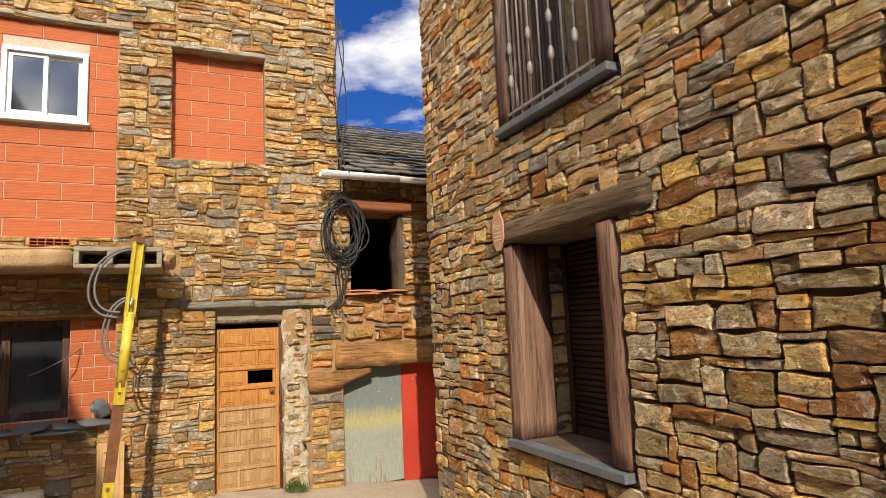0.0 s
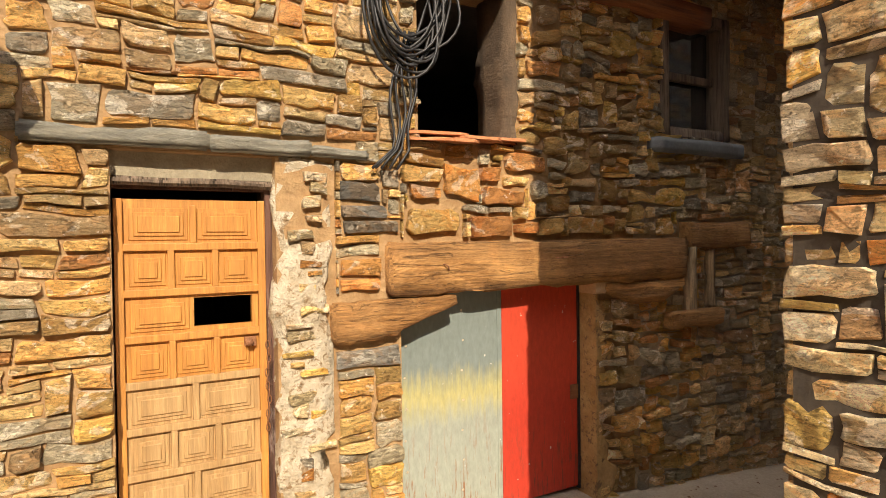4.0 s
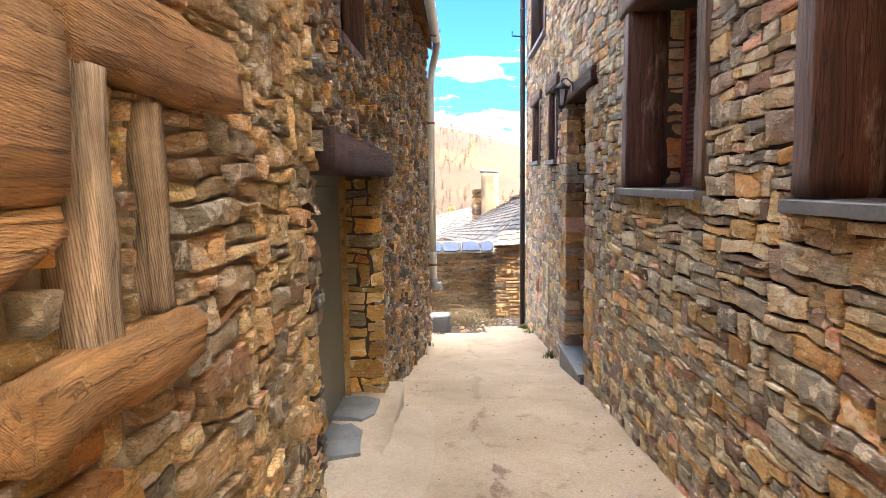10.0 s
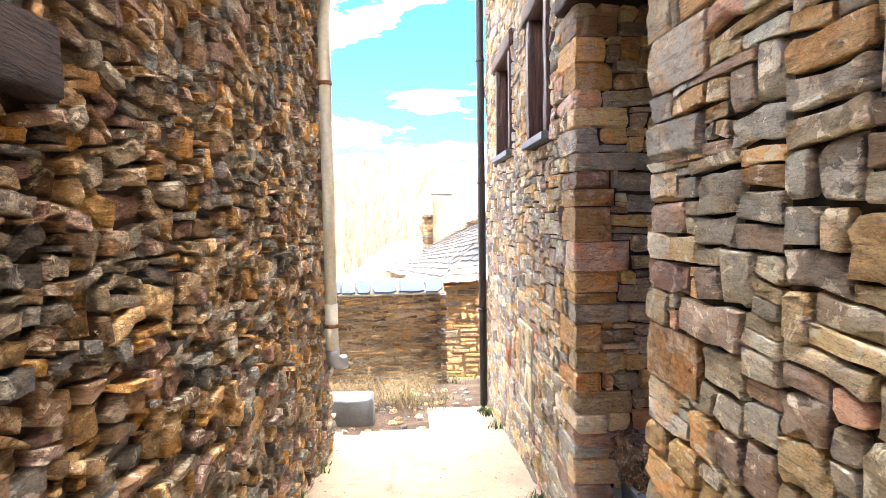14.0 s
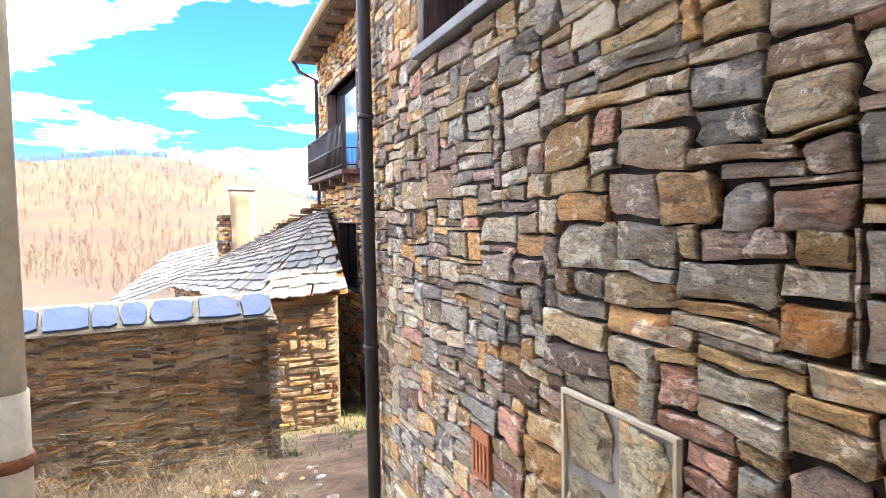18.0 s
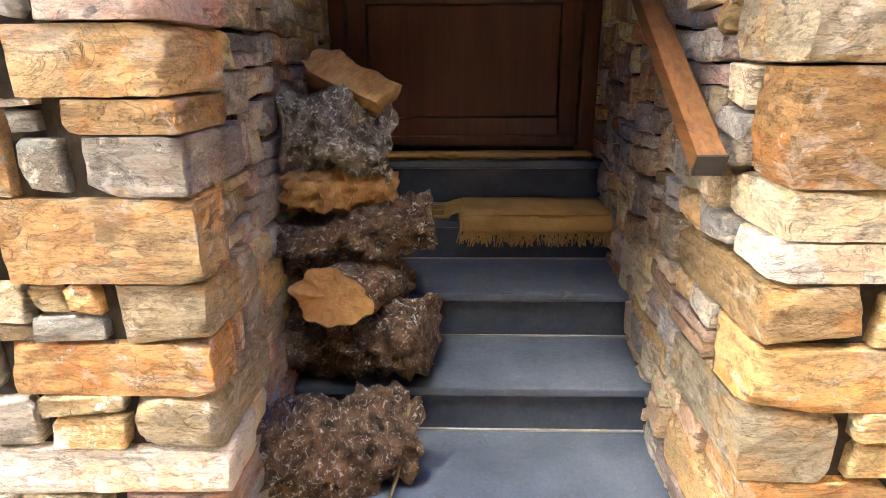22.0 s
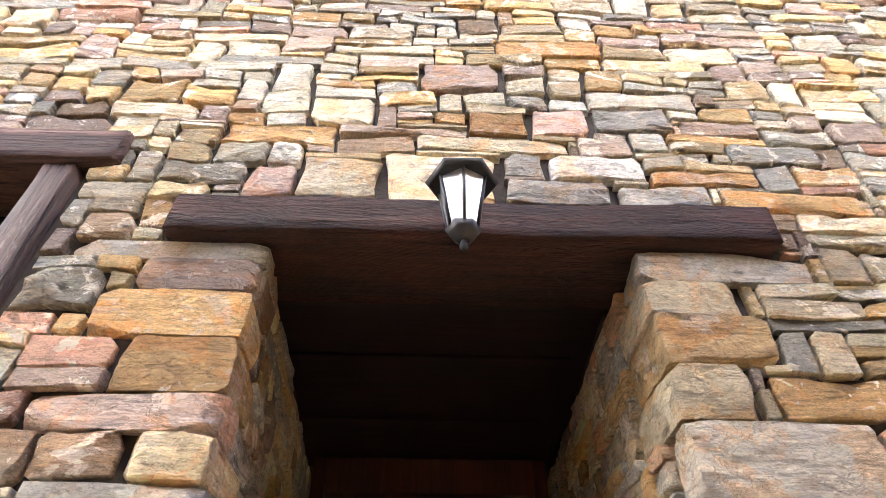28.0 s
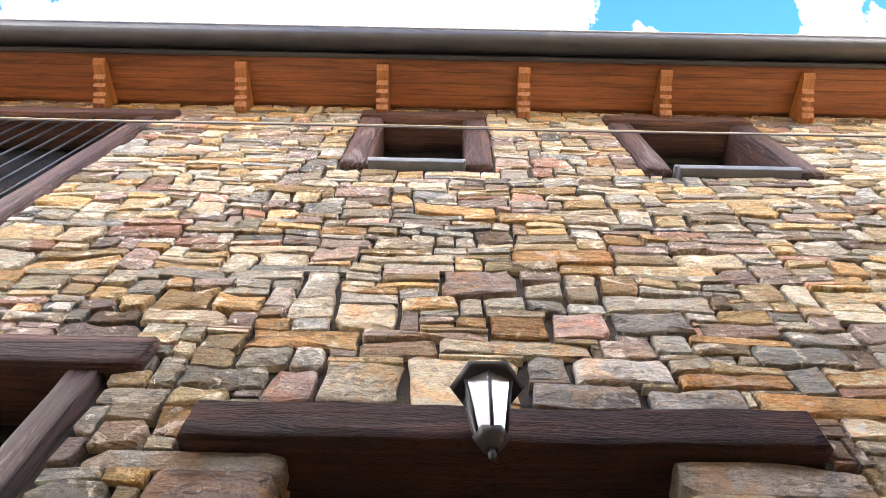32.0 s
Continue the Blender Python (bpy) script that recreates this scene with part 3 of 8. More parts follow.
def lay(rng, u0, u1, v0, v1, blocked, ws, hs, joint=0.012):
    """Fill a rectangle with rows of stones of uneven size, leaving out the blocked rectangles. Gives (u, v, w, h)."""
    step = 0.01
    n = max(1, round((u1 - u0) / step))
    step = (u1 - u0) / n
    sky = [v0] * n
    out = []
    eps = 1e-6

    def hit(a, b, lo, hi):
        return [r for r in blocked if r[0] < b - eps and r[1] > a + eps and r[2] < hi - eps and r[3] > lo + eps]

    for _ in range(60000):
        low = min(sky)
        if low >= v1 - 0.015:
            break
        i = sky.index(low)
        j = i
        while j < n and abs(sky[j] - low) < 0.004:
            j += 1
        cu = u0 + i * step
        here = hit(cu, cu + step, low, low + 0.028)
        if here:
            foot, k = min(r[2] for r in here), i
            while k < j and (k - i) * step < ws[1]:
                there = hit(u0 + k * step, u0 + (k + 1) * step, low, low + 0.028)
                if not there or abs(min(r[2] for r in there) - foot) > 1e-4:
                    break
                sky[k] = max(r[3] for r in there)
                k += 1
            if foot - low > 0.011:
                out.append((cu + (k - i) * step / 2, (low + foot) / 2, (k - i) * step - joint, foot - low - joint * 0.5))
            continue
        want = rng.uniform(*hs) * rng.choice((0.55, 0.8, 1.0, 1.0, 1.35))
        width = rng.uniform(*ws) * rng.choice((0.6, 0.9, 1.0, 1.3))
        if want < hs[0] * 1.1:
            width *= 1.2
        k = min(j, i + max(2, round(width / step)))
        if j - k < max(3, ws[0] * 0.6 / step):
            k = j if (j - i) * step < ws[1] * 1.3 else i + (j - i) // 2
        for q in range(i, k):
            if hit(u0 + q * step, u0 + (q + 1) * step, low, low + 0.03):
                k = max(i + 1, q)
                break
        if (k - i) * step < 0.07:
            want = min(want, 0.1)
        top = low + want
        for r in hit(cu, u0 + k * step, low, top):
            if r[2] - low > 0.028:
                top = min(top, r[2])
            else:
                k = max(i + 1, min(k, int((r[0] - u0) / step + 0.5)))
        for r in hit(cu, u0 + k * step, top, top + 0.035):
            top = max(top, min(r[2], top + 0.035))
        for side in ((i - 1), k):
            if 0 <= side < n and abs(sky[side] - top) < 0.028:
                top = sky[side]
        if v1 - top < 0.035:
            top = v1
        top = min(max(top, low + 0.018), v1)
        for q in range(i, k):
            sky[q] = top
        out.append((cu + (k - i) * step / 2, (low + top) / 2, (k - i) * step - joint, top - low - joint * 0.8))
    return out


def bend(u, v, seed):
    """Smooth drift of the joints, so that courses waver and stones lean together."""
    p, q, r = Vector((u * 2.3, v * 3.2, seed)), Vector((u * 6.5, v * 8.5, seed + 5)), Vector((u * 13, v * 17, seed + 3))
    du = 0.035 * noise.noise(p) + 0.026 * noise.noise(q) + 0.016 * noise.noise(r)
    dv = 0.040 * noise.noise(p + Vector((0, 0, 9))) + 0.024 * noise.noise(q + Vector((0, 0, 9))) + 0.014 * noise.noise(r + Vector((0, 0, 9)))
    return du, dv


def masonry(wall, face, kind, rng, u0, u1, v0, v1, blocked, ws, hs, near, joint=0.012, proud=(0.0, 0.03), rough=1.0, spin=0.0, limit=290, label="rough stones", known=()):
    """Stones over a wall's face: those in the near stretch as parts, the rest in one mesh."""
    for a, b, c, d, tint in known:
        vs, fs = stone_shape(rng, b - a - joint, d - c - joint * 0.8, proud[1] * rng.uniform(0.5, 1.0), rough=rough, spin=rng.gauss(0, 0.012))
        part("stone", mesh_of("stone", vs, fs), SM[tint][0], wall, at=Matrix.Translation(((a + b) / 2, 0, (c + d) / 2)))
    blocked = list(blocked) + [k[:4] for k in known]
    stones = [s for s in lay(rng, u0, u1, v0, v1, blocked, ws, hs, joint) if s[2] > 0.008 and s[3] > 0.006]
    nu, nv = near
    order = sorted(range(len(stones)), key=lambda i: max(nu[0] - stones[i][0], stones[i][0] - nu[1], 0) + max(nv[0] - stones[i][1], stones[i][1] - nv[1], 0) - 0.3 * stones[i][2])
    chosen = set(order[:limit])
    verts, faces = [], []
    seed = rng.uniform(0, 60)
    edges = [(u0, u1, v0 - 9, v0), (u0, u1, v1, v1 + 9), (u0 - 9, u0, v0, v1), (u1, u1 + 9, v0, v1)] + list(blocked)
    drift = 0.6 if rough < 1.3 else (0.8 if rough < 1.5 else 1.0)
    for i, (u, v, w, h) in enumerate(stones):
        p = rng.uniform(*proud)
        sp = rng.gauss(0, spin) if spin else rng.gauss(0, 0.012)
        vs, fs = stone_shape(rng, w, h, p, rough=rough, fine=i in chosen or w * h > 0.02, spin=max(-0.5, min(0.5, sp)))
        close = [r for r in edges if r[0] - 0.1 < u + w / 2 and r[1] + 0.1 > u - w / 2 and r[2] - 0.1 < v + h / 2 and r[3] + 0.1 > v - h / 2]
        moved = []
        for x, y, z in vs:
            a, b = u + x, v + z
            k = drift
            for r in close:
                k = min(k, drift * max(r[0] - a, a - r[1], r[2] - b, b - r[3], 0.0) / 0.08)
            du, dv = bend(a, b, seed)
            moved.append((x + du * k, y, z + dv * k))
        vs = moved
        if i in chosen:
            part("stone", mesh_of("stone", vs, fs), SM[kind][0], wall, at=Matrix.Translation((u, 0, v)))
        else:
            b = len(verts)
            verts += [(x + u, y, z + v) for x, y, z in vs]
            faces += [tuple(k + b for k in f) for f in fs]
    if verts:
        rest = part("stonework", mesh_of("stonework", verts, faces), SM[kind][1], wall)
        tagged(rest, label, kind="stuff")
    return len(stones)


# ---- the plan ----
XL, XR, YE = -2.60, -0.60, 1.66      # alley's two faces, the end wall of the newer house


def ground_z(x, y):
    """Height of the paving: it falls along the alley."""
    pts = ((-8, 0.05), (0, 0.02), (1.3, -0.10), (3.0, -0.24), (5.0, -0.42), (7.0, -0.66), (8.7, -0.82), (10.1, -1.03), (13.0, -1.34), (14.6, -1.6), (17, -2.0), (27, -4.4), (60, -9.0), (400, -9.0))
    for (a, za), (b, zb) in zip(pts, pts[1:]):
        if y <= b:
            t = max(0.0, (y - a) / (b - a))
            return za + (zb - za) * t
    return -9.0


R = random.Random(7)
# paving sheet of the yard and the alley
bm = bmesh.new()
nx, ny = 60, 150
grid = []
for j in range(ny + 1):
    y = -8 + j * (14.6 + 8) / ny
    row = []
    for i in range(nx + 1):
        x = -2.9 + i * 13.0 / nx if y < 2.2 else -3.1 + i * 3.0 / nx
        z = ground_z(x, y) + 0.012 * noise.noise((x * 0.9, y * 0.9, 0)) + 0.004 * noise.noise((x * 5, y * 5, 3))
        row.append(bm.verts.new((x, y, z)))
    grid.append(row)
for a, b in zip(grid, grid[1:]):
    for i in range(nx):
        c = a[i].co
        # the slab ends earlier on the old row's side, with a broken edge, and square on the house's side
        if c.y > (14.2 if c.x > -1.40 else 12.85 + 0.25 * noise.noise((c.x * 3.1, c.y * 2.0, 4))):
            continue
        f = bm.faces.new((a[i], a[i + 1], b[i + 1], b[i]))
        f.smooth = True
bmesh.ops.delete(bm, geom=[v for v in bm.verts if not v.link_faces], context="VERTS")
rim = bmesh.ops.extrude_edge_only(bm, edges=[e for e in bm.edges if e.is_boundary])
for v in rim["geom"]:
    if isinstance(v, bmesh.types.BMVert):
        v.co.z -= 0.12
tagged(part("pavement", bm, M_PAVING), "pale worn concrete paving with dust and stains", "pavement", kind="structure")

# --- left: old row, facade x = XL. u runs along +y.
FL = Face((XL, 0, 0), (0, 1, 0), (1, 0, 0))
holesA = [(-6.0, -1.13, 2.82, 5.15), (-0.59, 0.43, 3.74, 5.04), (-6.0, -1.10, 0.90, 2.02), (-0.12, 0.62, -0.3, 2.02)]
wallA = core("wall_west_tall", FL, -6, 1.32, -0.3, 7.2, holesA, 0.45, M_MORTAR_SAND, "tall old wall of rubble stone and sandy mortar", back=0.012)
blockA = holesA + [(-6, -0.5, 2.40, 2.72), (-0.45, 1.05, 2.02, 2.13), (0.62, 0.93, -0.3, 2.02), (0.9, 1.4, 1.0, 1.3), (1.2, 1.4, 1.3, 1.62)]
masonry(wallA, FL, "old", R, -6, 1.32, -0.2, 7.2, blockA, (0.14, 0.40), (0.035, 0.125), ((-1.2, 1.3), (0.0, 3.8)), joint=0.007, proud=(-0.002, 0.028), rough=1.4, spin=0.03, known=[
    (0.97, 1.31, 1.62, 1.71, "s"), (0.96, 1.24, 1.71, 1.79, "s"), (0.96, 1.20, 1.80, 1.91, "s"), (0.95, 1.19, 1.39, 1.49, "r"), (0.95, 1.19, 1.305, 1.385, "r"), (0.93, 1.31, 0.88, 0.995, "s"), (1.20, 1.32, 1.88, 1.99, "s")])
holesB = [(1.30, 2.785, -0.4, 1.30), (1.45, 2.15, 2.17, 3.20), (3.50, 4.24, 2.36, 3.30), (5.52, 7.70, -0.9, 1.36), (6.25, 7.25, 2.15, 3.25)]
wallB = core("wall_west_low", FL, 1.32, 3.2, -1.1, 3.62, holesB, 0.45, M_MORTAR_SAND, "low old wall of orange rubble stone and sandy mortar", back=0.022)
wallB2 = core("wall_west_low_middle", FL, 3.2, 5.56, -1.1, 3.62, holesB, 0.45, M_MORTAR_PALE, "low old wall of ochre rubble stone in pale lime mortar", back=0.020)
wallB3 = core("wall_west_low_far", FL, 5.56, 8.4, -1.1, 3.62, holesB, 0.45, M_EARTH_JOINT, "low old wall of dark rubble stone and earth joints", back=0.03)
blockB = holesB + [(1.2, 3.68, 1.30, 1.60), (5.58, 8.3, 1.34, 1.56), (0.8, 1.75, 1.0, 1.3), (2.785, 2.80, -0.3, 1.28), (2.72, 3.62, 1.16, 1.30), (3.68, 3.82, 1.0, 1.5), (3.95, 4.07, 1.0, 1.48), (3.66, 4.46, 1.5, 1.72), (3.5, 4.1, 0.89, 1.02)]
masonry(wallB, FL, "old", R, 1.32, 3.9, -0.5, 3.62, blockB, (0.10, 0.30), (0.05, 0.15), ((1.3, 3.9), (0.2, 2.6)), joint=0.007, proud=(0.0, 0.04), rough=1.7, spin=0.06, limit=260, known=[
    (1.34, 1.73, 1.60, 1.80, "t"), (1.36, 1.60, 1.81, 1.91, "r"), (1.61, 1.84, 1.81, 2.06, "r"), (1.78, 2.10, 1.60, 1.745, "r"), (2.10, 2.30, 1.60, 1.70, "r"), (1.85, 2.03, 1.92, 2.04, "r"), (1.86, 2.21, 1.79, 1.91, "r"), (2.31, 2.52, 1.60, 1.72, "t"),
    (2.54, 2.88, 1.61, 1.73, "t"), (2.39, 2.58, 1.755, 1.875, "t"), (2.81, 3.03, 1.805, 2.006, "t")])
masonry(wallB2, FL, "mid", R, 3.9, 5.56, -0.9, 3.62, blockB, (0.12, 0.32), (0.05, 0.16), ((3.9, 5.6), (-0.5, 2.2)), joint=0.014, proud=(0.0, 0.024), rough=1.3, spin=0.06, limit=220)
masonry(wallB3, FL, "far", R, 5.56, 8.4, -1.0, 3.62, blockB, (0.07, 0.24), (0.03, 0.11), ((7.6, 8.4), (-0.9, 2.2)), joint=0.010, proud=(0.0, 0.055), rough=1.9, spin=0.22, limit=290)
FL2 = Face((XL, 8.4, 0), (0.22, 3.9, 0), (3.9, -0.22, 0))
wallC = core("wall_west_far", FL2, 0, 3.9, -1.8, 3.5, [], 0.45, M_EARTH_JOINT, "old wall of dark jagged rubble stone", back=0.03)
masonry(wallC, FL2, "far", R, 0, 3.9, -1.6, 3.5, [], (0.08, 0.22), (0.04, 0.12), ((0, 2.5), (-1.0, 1.6)), joint=0.008, proud=(0.0, 0.055), rough=1.9, spin=0.24, limit=290)

# --- right: newer stone house. Alley face x = XR, u runs along -y from the corner of the end wall backwards.
FR = Face((XR, 0, 0), (0, 1, 0), (-1, 0, 0))
holesR = [(3.85, 4.97, 1.22, 2.45), (6.05, 7.36, 1.24, 2.55), (8.80, 9.99, -1.2, 2.345), (10.68, 11.22, 1.58, 2.52), (12.22, 13.0, 1.62, 2.55),
          (9.36, 9.99, 4.42, 5.40), (7.37, 8.15, 4.40, 5.40), (11.75, 13.2, 3.45, 5.30)]
wallR = core("wall_east_alley", FR, YE, 14.07, -2.2, 5.75, holesR, 0.42, M_MORTAR_DARK, "house wall of squared brown and grey stone", back=0.024)
QR = random.Random(11)


def corner_courses(rng, v0, known, long=(0.30, 0.48), short=(0.16, 0.26), hs=(0.08, 0.19)):
    """Courses of a corner, bottom up: (foot, head, length on the alley, length on the reveal, tint)."""
    out, v, flip = [], v0, True
    top = known[0][0]
    while v < top - 0.03:
        h = min(rng.uniform(*hs), top - v)
        if top - v - h < 0.07:
            h = top - v
        a, b = (rng.uniform(*long), rng.uniform(*short)) if flip else (rng.uniform(*short), rng.uniform(*long))
        out.append((v, v + h, a, b, rng.choice("ocwpg")))
        v, flip = v + h, not flip
    return out + [(lo, hi, a, max(0.14, 0.46 - 0.75 * a) + rng.uniform(-0.03, 0.06), tint) for lo, hi, a, tint in known]


qn = corner_courses(QR, -1.1, [(0.30, 0.396, 0.26, "c"), (0.396, 0.606, 0.42, "o"), (0.606, 0.738, 0.19, "c"), (0.738, 0.848, 0.35, "v"), (0.848, 0.953, 0.20, "w"), (0.953, 1.066, 0.32, "p"), (1.066, 1.178, 0.25, "w"), (1.178, 1.217, 0.17, "w"),
                               (1.217, 1.362, 0.42, "g"), (1.362, 1.466, 0.20, "g"), (1.466, 1.672, 0.45, "w"), (1.672, 1.822, 0.20, "c"), (1.822, 1.977, 0.31, "o"), (1.977, 2.09, 0.27, "c"), (2.09, 2.2, 0.50, "w")])
qf = corner_courses(QR, -1.2, [(-0.275, -0.155, 0.55, "w"), (-0.155, -0.03, 0.18, "c"), (-0.03, 0.09, 0.42, "o"), (0.09, 0.215, 0.19, "c"), (0.215, 0.383, 0.38, "o"), (0.383, 0.495, 0.20, "w"), (0.495, 0.56, 0.24, "o"), (0.56, 0.685, 0.30, "o"), (0.685, 0.858, 0.22, "p"), (0.858, 1.06, 0.33, "o"),
                               (1.06, 1.163, 0.26, "o"), (1.163, 1.266, 0.31, "p"), (1.266, 1.368, 0.17, "g"), (1.368, 1.512, 0.38, "g"), (1.512, 1.625, 0.19, "c"), (1.625, 1.725, 0.45, "p"), (1.725, 1.88, 0.29, "o"), (1.88, 2.027, 0.40, "o"), (2.027, 2.137, 0.33, "p"), (2.137, 2.2, 0.55, "g")])
YN, YF = 8.85, 9.93              # arrises of the entrance recess
frames = [(3.72, 5.10, 1.16, 2.62), (5.92, 7.50, 1.18, 2.72), (8.41, 10.23, 2.2, 2.37), (10.55, 11.32, 1.50, 2.66), (12.10, 13.12, 1.55, 2.66),
          (9.20, 10.15, 4.36, 5.55), (7.21, 8.31, 4.34, 5.55), (11.6, 13.35, 3.38, 5.45), (11.17, 11.72, -0.6, 0.09), (12.3, 12.5, -0.53, -0.27)]
blockR = holesR + frames + [(YN - a, YN, v0, v1) for v0, v1, a, b, c in qn] + [(YF, YF + a, v0, v1) for v0, v1, a, b, c in qf]
masonry(wallR, FR, "new", R, YE + 0.02, 8.0, -1.0, 5.75, blockR, (0.12, 0.36), (0.04, 0.14), ((4.6, 8.0), (-0.6, 1.6)), joint=0.006, proud=(0.0, 0.015), rough=1.1, spin=0.03, limit=290)
masonry(wallR, FR, "new", R, 8.0, 14.07, -2.1, 5.75, blockR, (0.11, 0.36), (0.04, 0.135), ((9.9, 12.0), (-0.3, 1.3)), joint=0.006, proud=(0.0, 0.014), rough=1.1, spin=0.03, limit=300, known=[
    (10.30, 10.57, 0.876, 0.973, "g"), (10.56, 10.73, 0.774, 0.875, "g"), (10.37, 10.56, 0.664, 0.788, "p"), (10.15, 10.36, 0.687, 0.855, "g"), (10.39, 10.71, 0.525, 0.66, "w"), (10.24, 10.38, 0.56, 0.635, "w"), (10.23, 10.43, 0.385, 0.544, "o"),
    (10.43, 10.71, 0.385, 0.52, "g"), (10.72, 10.91, 0.643, 0.745, "p"), (10.47, 10.82, 0.30, 0.38, "c"), (10.32, 10.55, 0.215, 0.298, "c"), (10.73, 10.89, 0.385, 0.50, "o"), (10.92, 11.05, 0.640, 0.767, "g"), (11.05, 11.26, 0.642, 0.809, "o"),
    (9.89, 10.05, 2.376, 2.548, "p"), (9.62, 9.88, 2.376, 2.586, "c"), (9.23, 9.61, 2.376, 2.62, "c"), (8.87, 9.22, 2.376, 2.50, "g"), (8.55, 8.86, 2.376, 2.49, "g"), (8.03, 8.52, 2.376, 2.479, "o"), (8.74, 9.07, 2.503, 2.63, "w"), (9.08, 9.22, 2.517, 2.634, "g"),
    (8.98, 9.51, 2.636, 2.716, "c"), (8.36, 8.73, 2.495, 2.569, "o"), (9.66, 9.90, 2.77, 2.93, "c"), (9.19, 9.51, 2.99, 3.20, "p"), (8.58, 8.87, 2.77, 2.92, "g"), (8.88, 9.10, 2.74, 2.90, "p"), (9.11, 9.33, 2.73, 2.86, "o"), (8.75, 9.20, 3.27, 3.40, "o")])


def quoin_stones(wall, courses, corner_u, sign, rng):
    """Corner blocks of a recess: each shows a face on the alley and one on the reveal, chipped along its arrises."""
    for v0, v1, a, b, tint in courses:
        w, d, h = a - 0.006, b - 0.006, v1 - v0 - 0.005
        bm = box(0, 0, 0, w, d, h)
        bmesh.ops.subdivide_edges(bm, edges=bm.edges[:], cuts=9, use_grid_fill=True)
        chips = []
        mid = Vector((w / 2, d / 2, h / 2))
        for _ in range(11):
            s = [rng.choice((-1, 1)), rng.choice((-1, 1)), rng.choice((-1, 1))]
            s[rng.randrange(3)] *= rng.uniform(0.0, 0.5)
            nrm = Vector((s[0] * rng.uniform(0.5, 1), s[1] * rng.uniform(0.5, 1), s[2] * rng.uniform(0.5, 1))).normalized()
            far = sum(abs(nrm[q]) * (w, d, h)[q] / 2 for q in range(3))
            chips.append((nrm, far - rng.uniform(0.004, 0.026)))
        for nrm in (Vector((-1, 0, rng.uniform(-0.25, 0.25))), Vector((rng.uniform(-0.06, 0.06), -1, rng.uniform(-0.22, 0.22)))):
            nrm.normalize()
            far = sum(abs(nrm[q]) * (w, d, h)[q] / 2 for q in range(3))
            chips.append((nrm, far - rng.uniform(0.002, 0.012)))
        seed = rng.uniform(0, 90)
        for v in bm.verts:
            p = v.co - mid
            for nrm, far in chips:
                over = p.dot(nrm) - far
                if over > 0:
                    p = p - nrm * over
            q = v.co * 16 + Vector((seed, 0, 0))
            q2 = v.co * 43 + Vector((0, seed, 0))
            p = p + Vector((noise.noise(q), noise.noise(q + Vector((9, 0, 0))), noise.noise(q + Vector((0, 9, 0))) * 0.5)) * 0.004
            p = p + Vector((noise.noise(q2), noise.noise(q2 + Vector((9, 0, 0))), noise.noise(q2 + Vector((0, 9, 0))) * 0.5)) * 0.0028
            v.co = p + mid
        pr, ps = rng.uniform(0.004, 0.018), rng.uniform(0.0, 0.018)
        # local: x along the wall away from the recess, y into the wall
        m = Matrix(((sign, 0, 0, corner_u - sign * ps), (0, -1, 0, pr), (0, 0, 1, v0), (0, 0, 0, 1)))
        part("corner_stone", bm, SM[tint][0], wall, at=m)


quoin_stones(wallR, qn, YN, -1, QR)
quoin_stones(wallR, qf, YF, 1, QR)
# reveals of the recess
FN = Face((XR, 8.87, 0), (1, -0.035, 0), (0.035, 1, 0))
FF = Face((XR, 9.93, 0), (1.8, 0.10, 0), (0.10, -1.8, 0))
for nm, fc, qs, sgn in (("wall_recess_near", FN, qn, 1), ("wall_recess_far", FF, qf, 1)):
    wl = core(nm, fc, 0.425, 1.9, -1.2, 2.3, [], 0.3, M_MORTAR_DARK, "stone reveal of the entrance recess", back=0.03)
    masonry(wl, fc, "reveal", R, 0.02, 1.85, -1.1, 2.2, [(-0.1, b, v0, v1) for v0, v1, a, b, c in qs], (0.09, 0.28), (0.04, 0.125), ((0.0, 1.85), (-1, 2.2)), joint=0.006, proud=(0.0, 0.012), rough=1.0, spin=0.02, limit=230)

# end wall facing the yard
FE = Face((0, YE, 0), (1, 0, 0), (0, -1, 0))
holesE = [(0.92, 1.86, 0.95, 2.31), (0.95, 1.97, 3.17, 5.0)]
wallE = core("wall_south_yard", FE, XR + 0.425, 6.0, -0.4, 5.75, holesE, 0.42, M_MORTAR_WARM, "house wall of honey-coloured squared stone", back=0.034)
framesE = [(0.78, 2.02, 0.87, 2.47), (0.82, 2.12, 3.08, 5.2)]
masonry(wallE, FE, "end", R, XR - 0.01, 6.0, -0.2, 5.75, holesE + framesE, (0.11, 0.36), (0.04, 0.13), ((-0.6, 3.2), (0.4, 3.4)), joint=0.006, proud=(0.0, 0.018), rough=1.15, spin=0.03, limit=300)

# closing walls, floors and roofs of both houses
def plain(name, x0, y0, z0, x1, y1, z1, material, label, category="wall"):
    return tagged(part(name, box(x0, y0, z0, x1, y1, z1), material), label, category, kind="structure")


plain("wall_east_back", 5.6, YE + 0.45, -2.2, 6.0, 14.07, 5.75, M_INSIDE, "plain back wall of the house")
plain("wall_east_north", XR + 0.43, 13.67, -2.2, 5.59, 14.06, 5.75, M_INSIDE, "plain north wall of the house")
plain("floor_east", XR + 0.43, YE + 0.43, 0.55, 5.59, 8.56, 0.70, M_INSIDE, "inner floor of the house", "floor")
plain("floor_east_upper", XR + 0.43, YE + 0.43, 2.85, 5.59, 13.66, 3.0, M_INSIDE, "upper floor of the house", "floor")
plain("wall_west_back", -7.4, -6, -1.8, -7.0, 1.3, 7.2, M_INSIDE, "plain back wall of the tall old house")
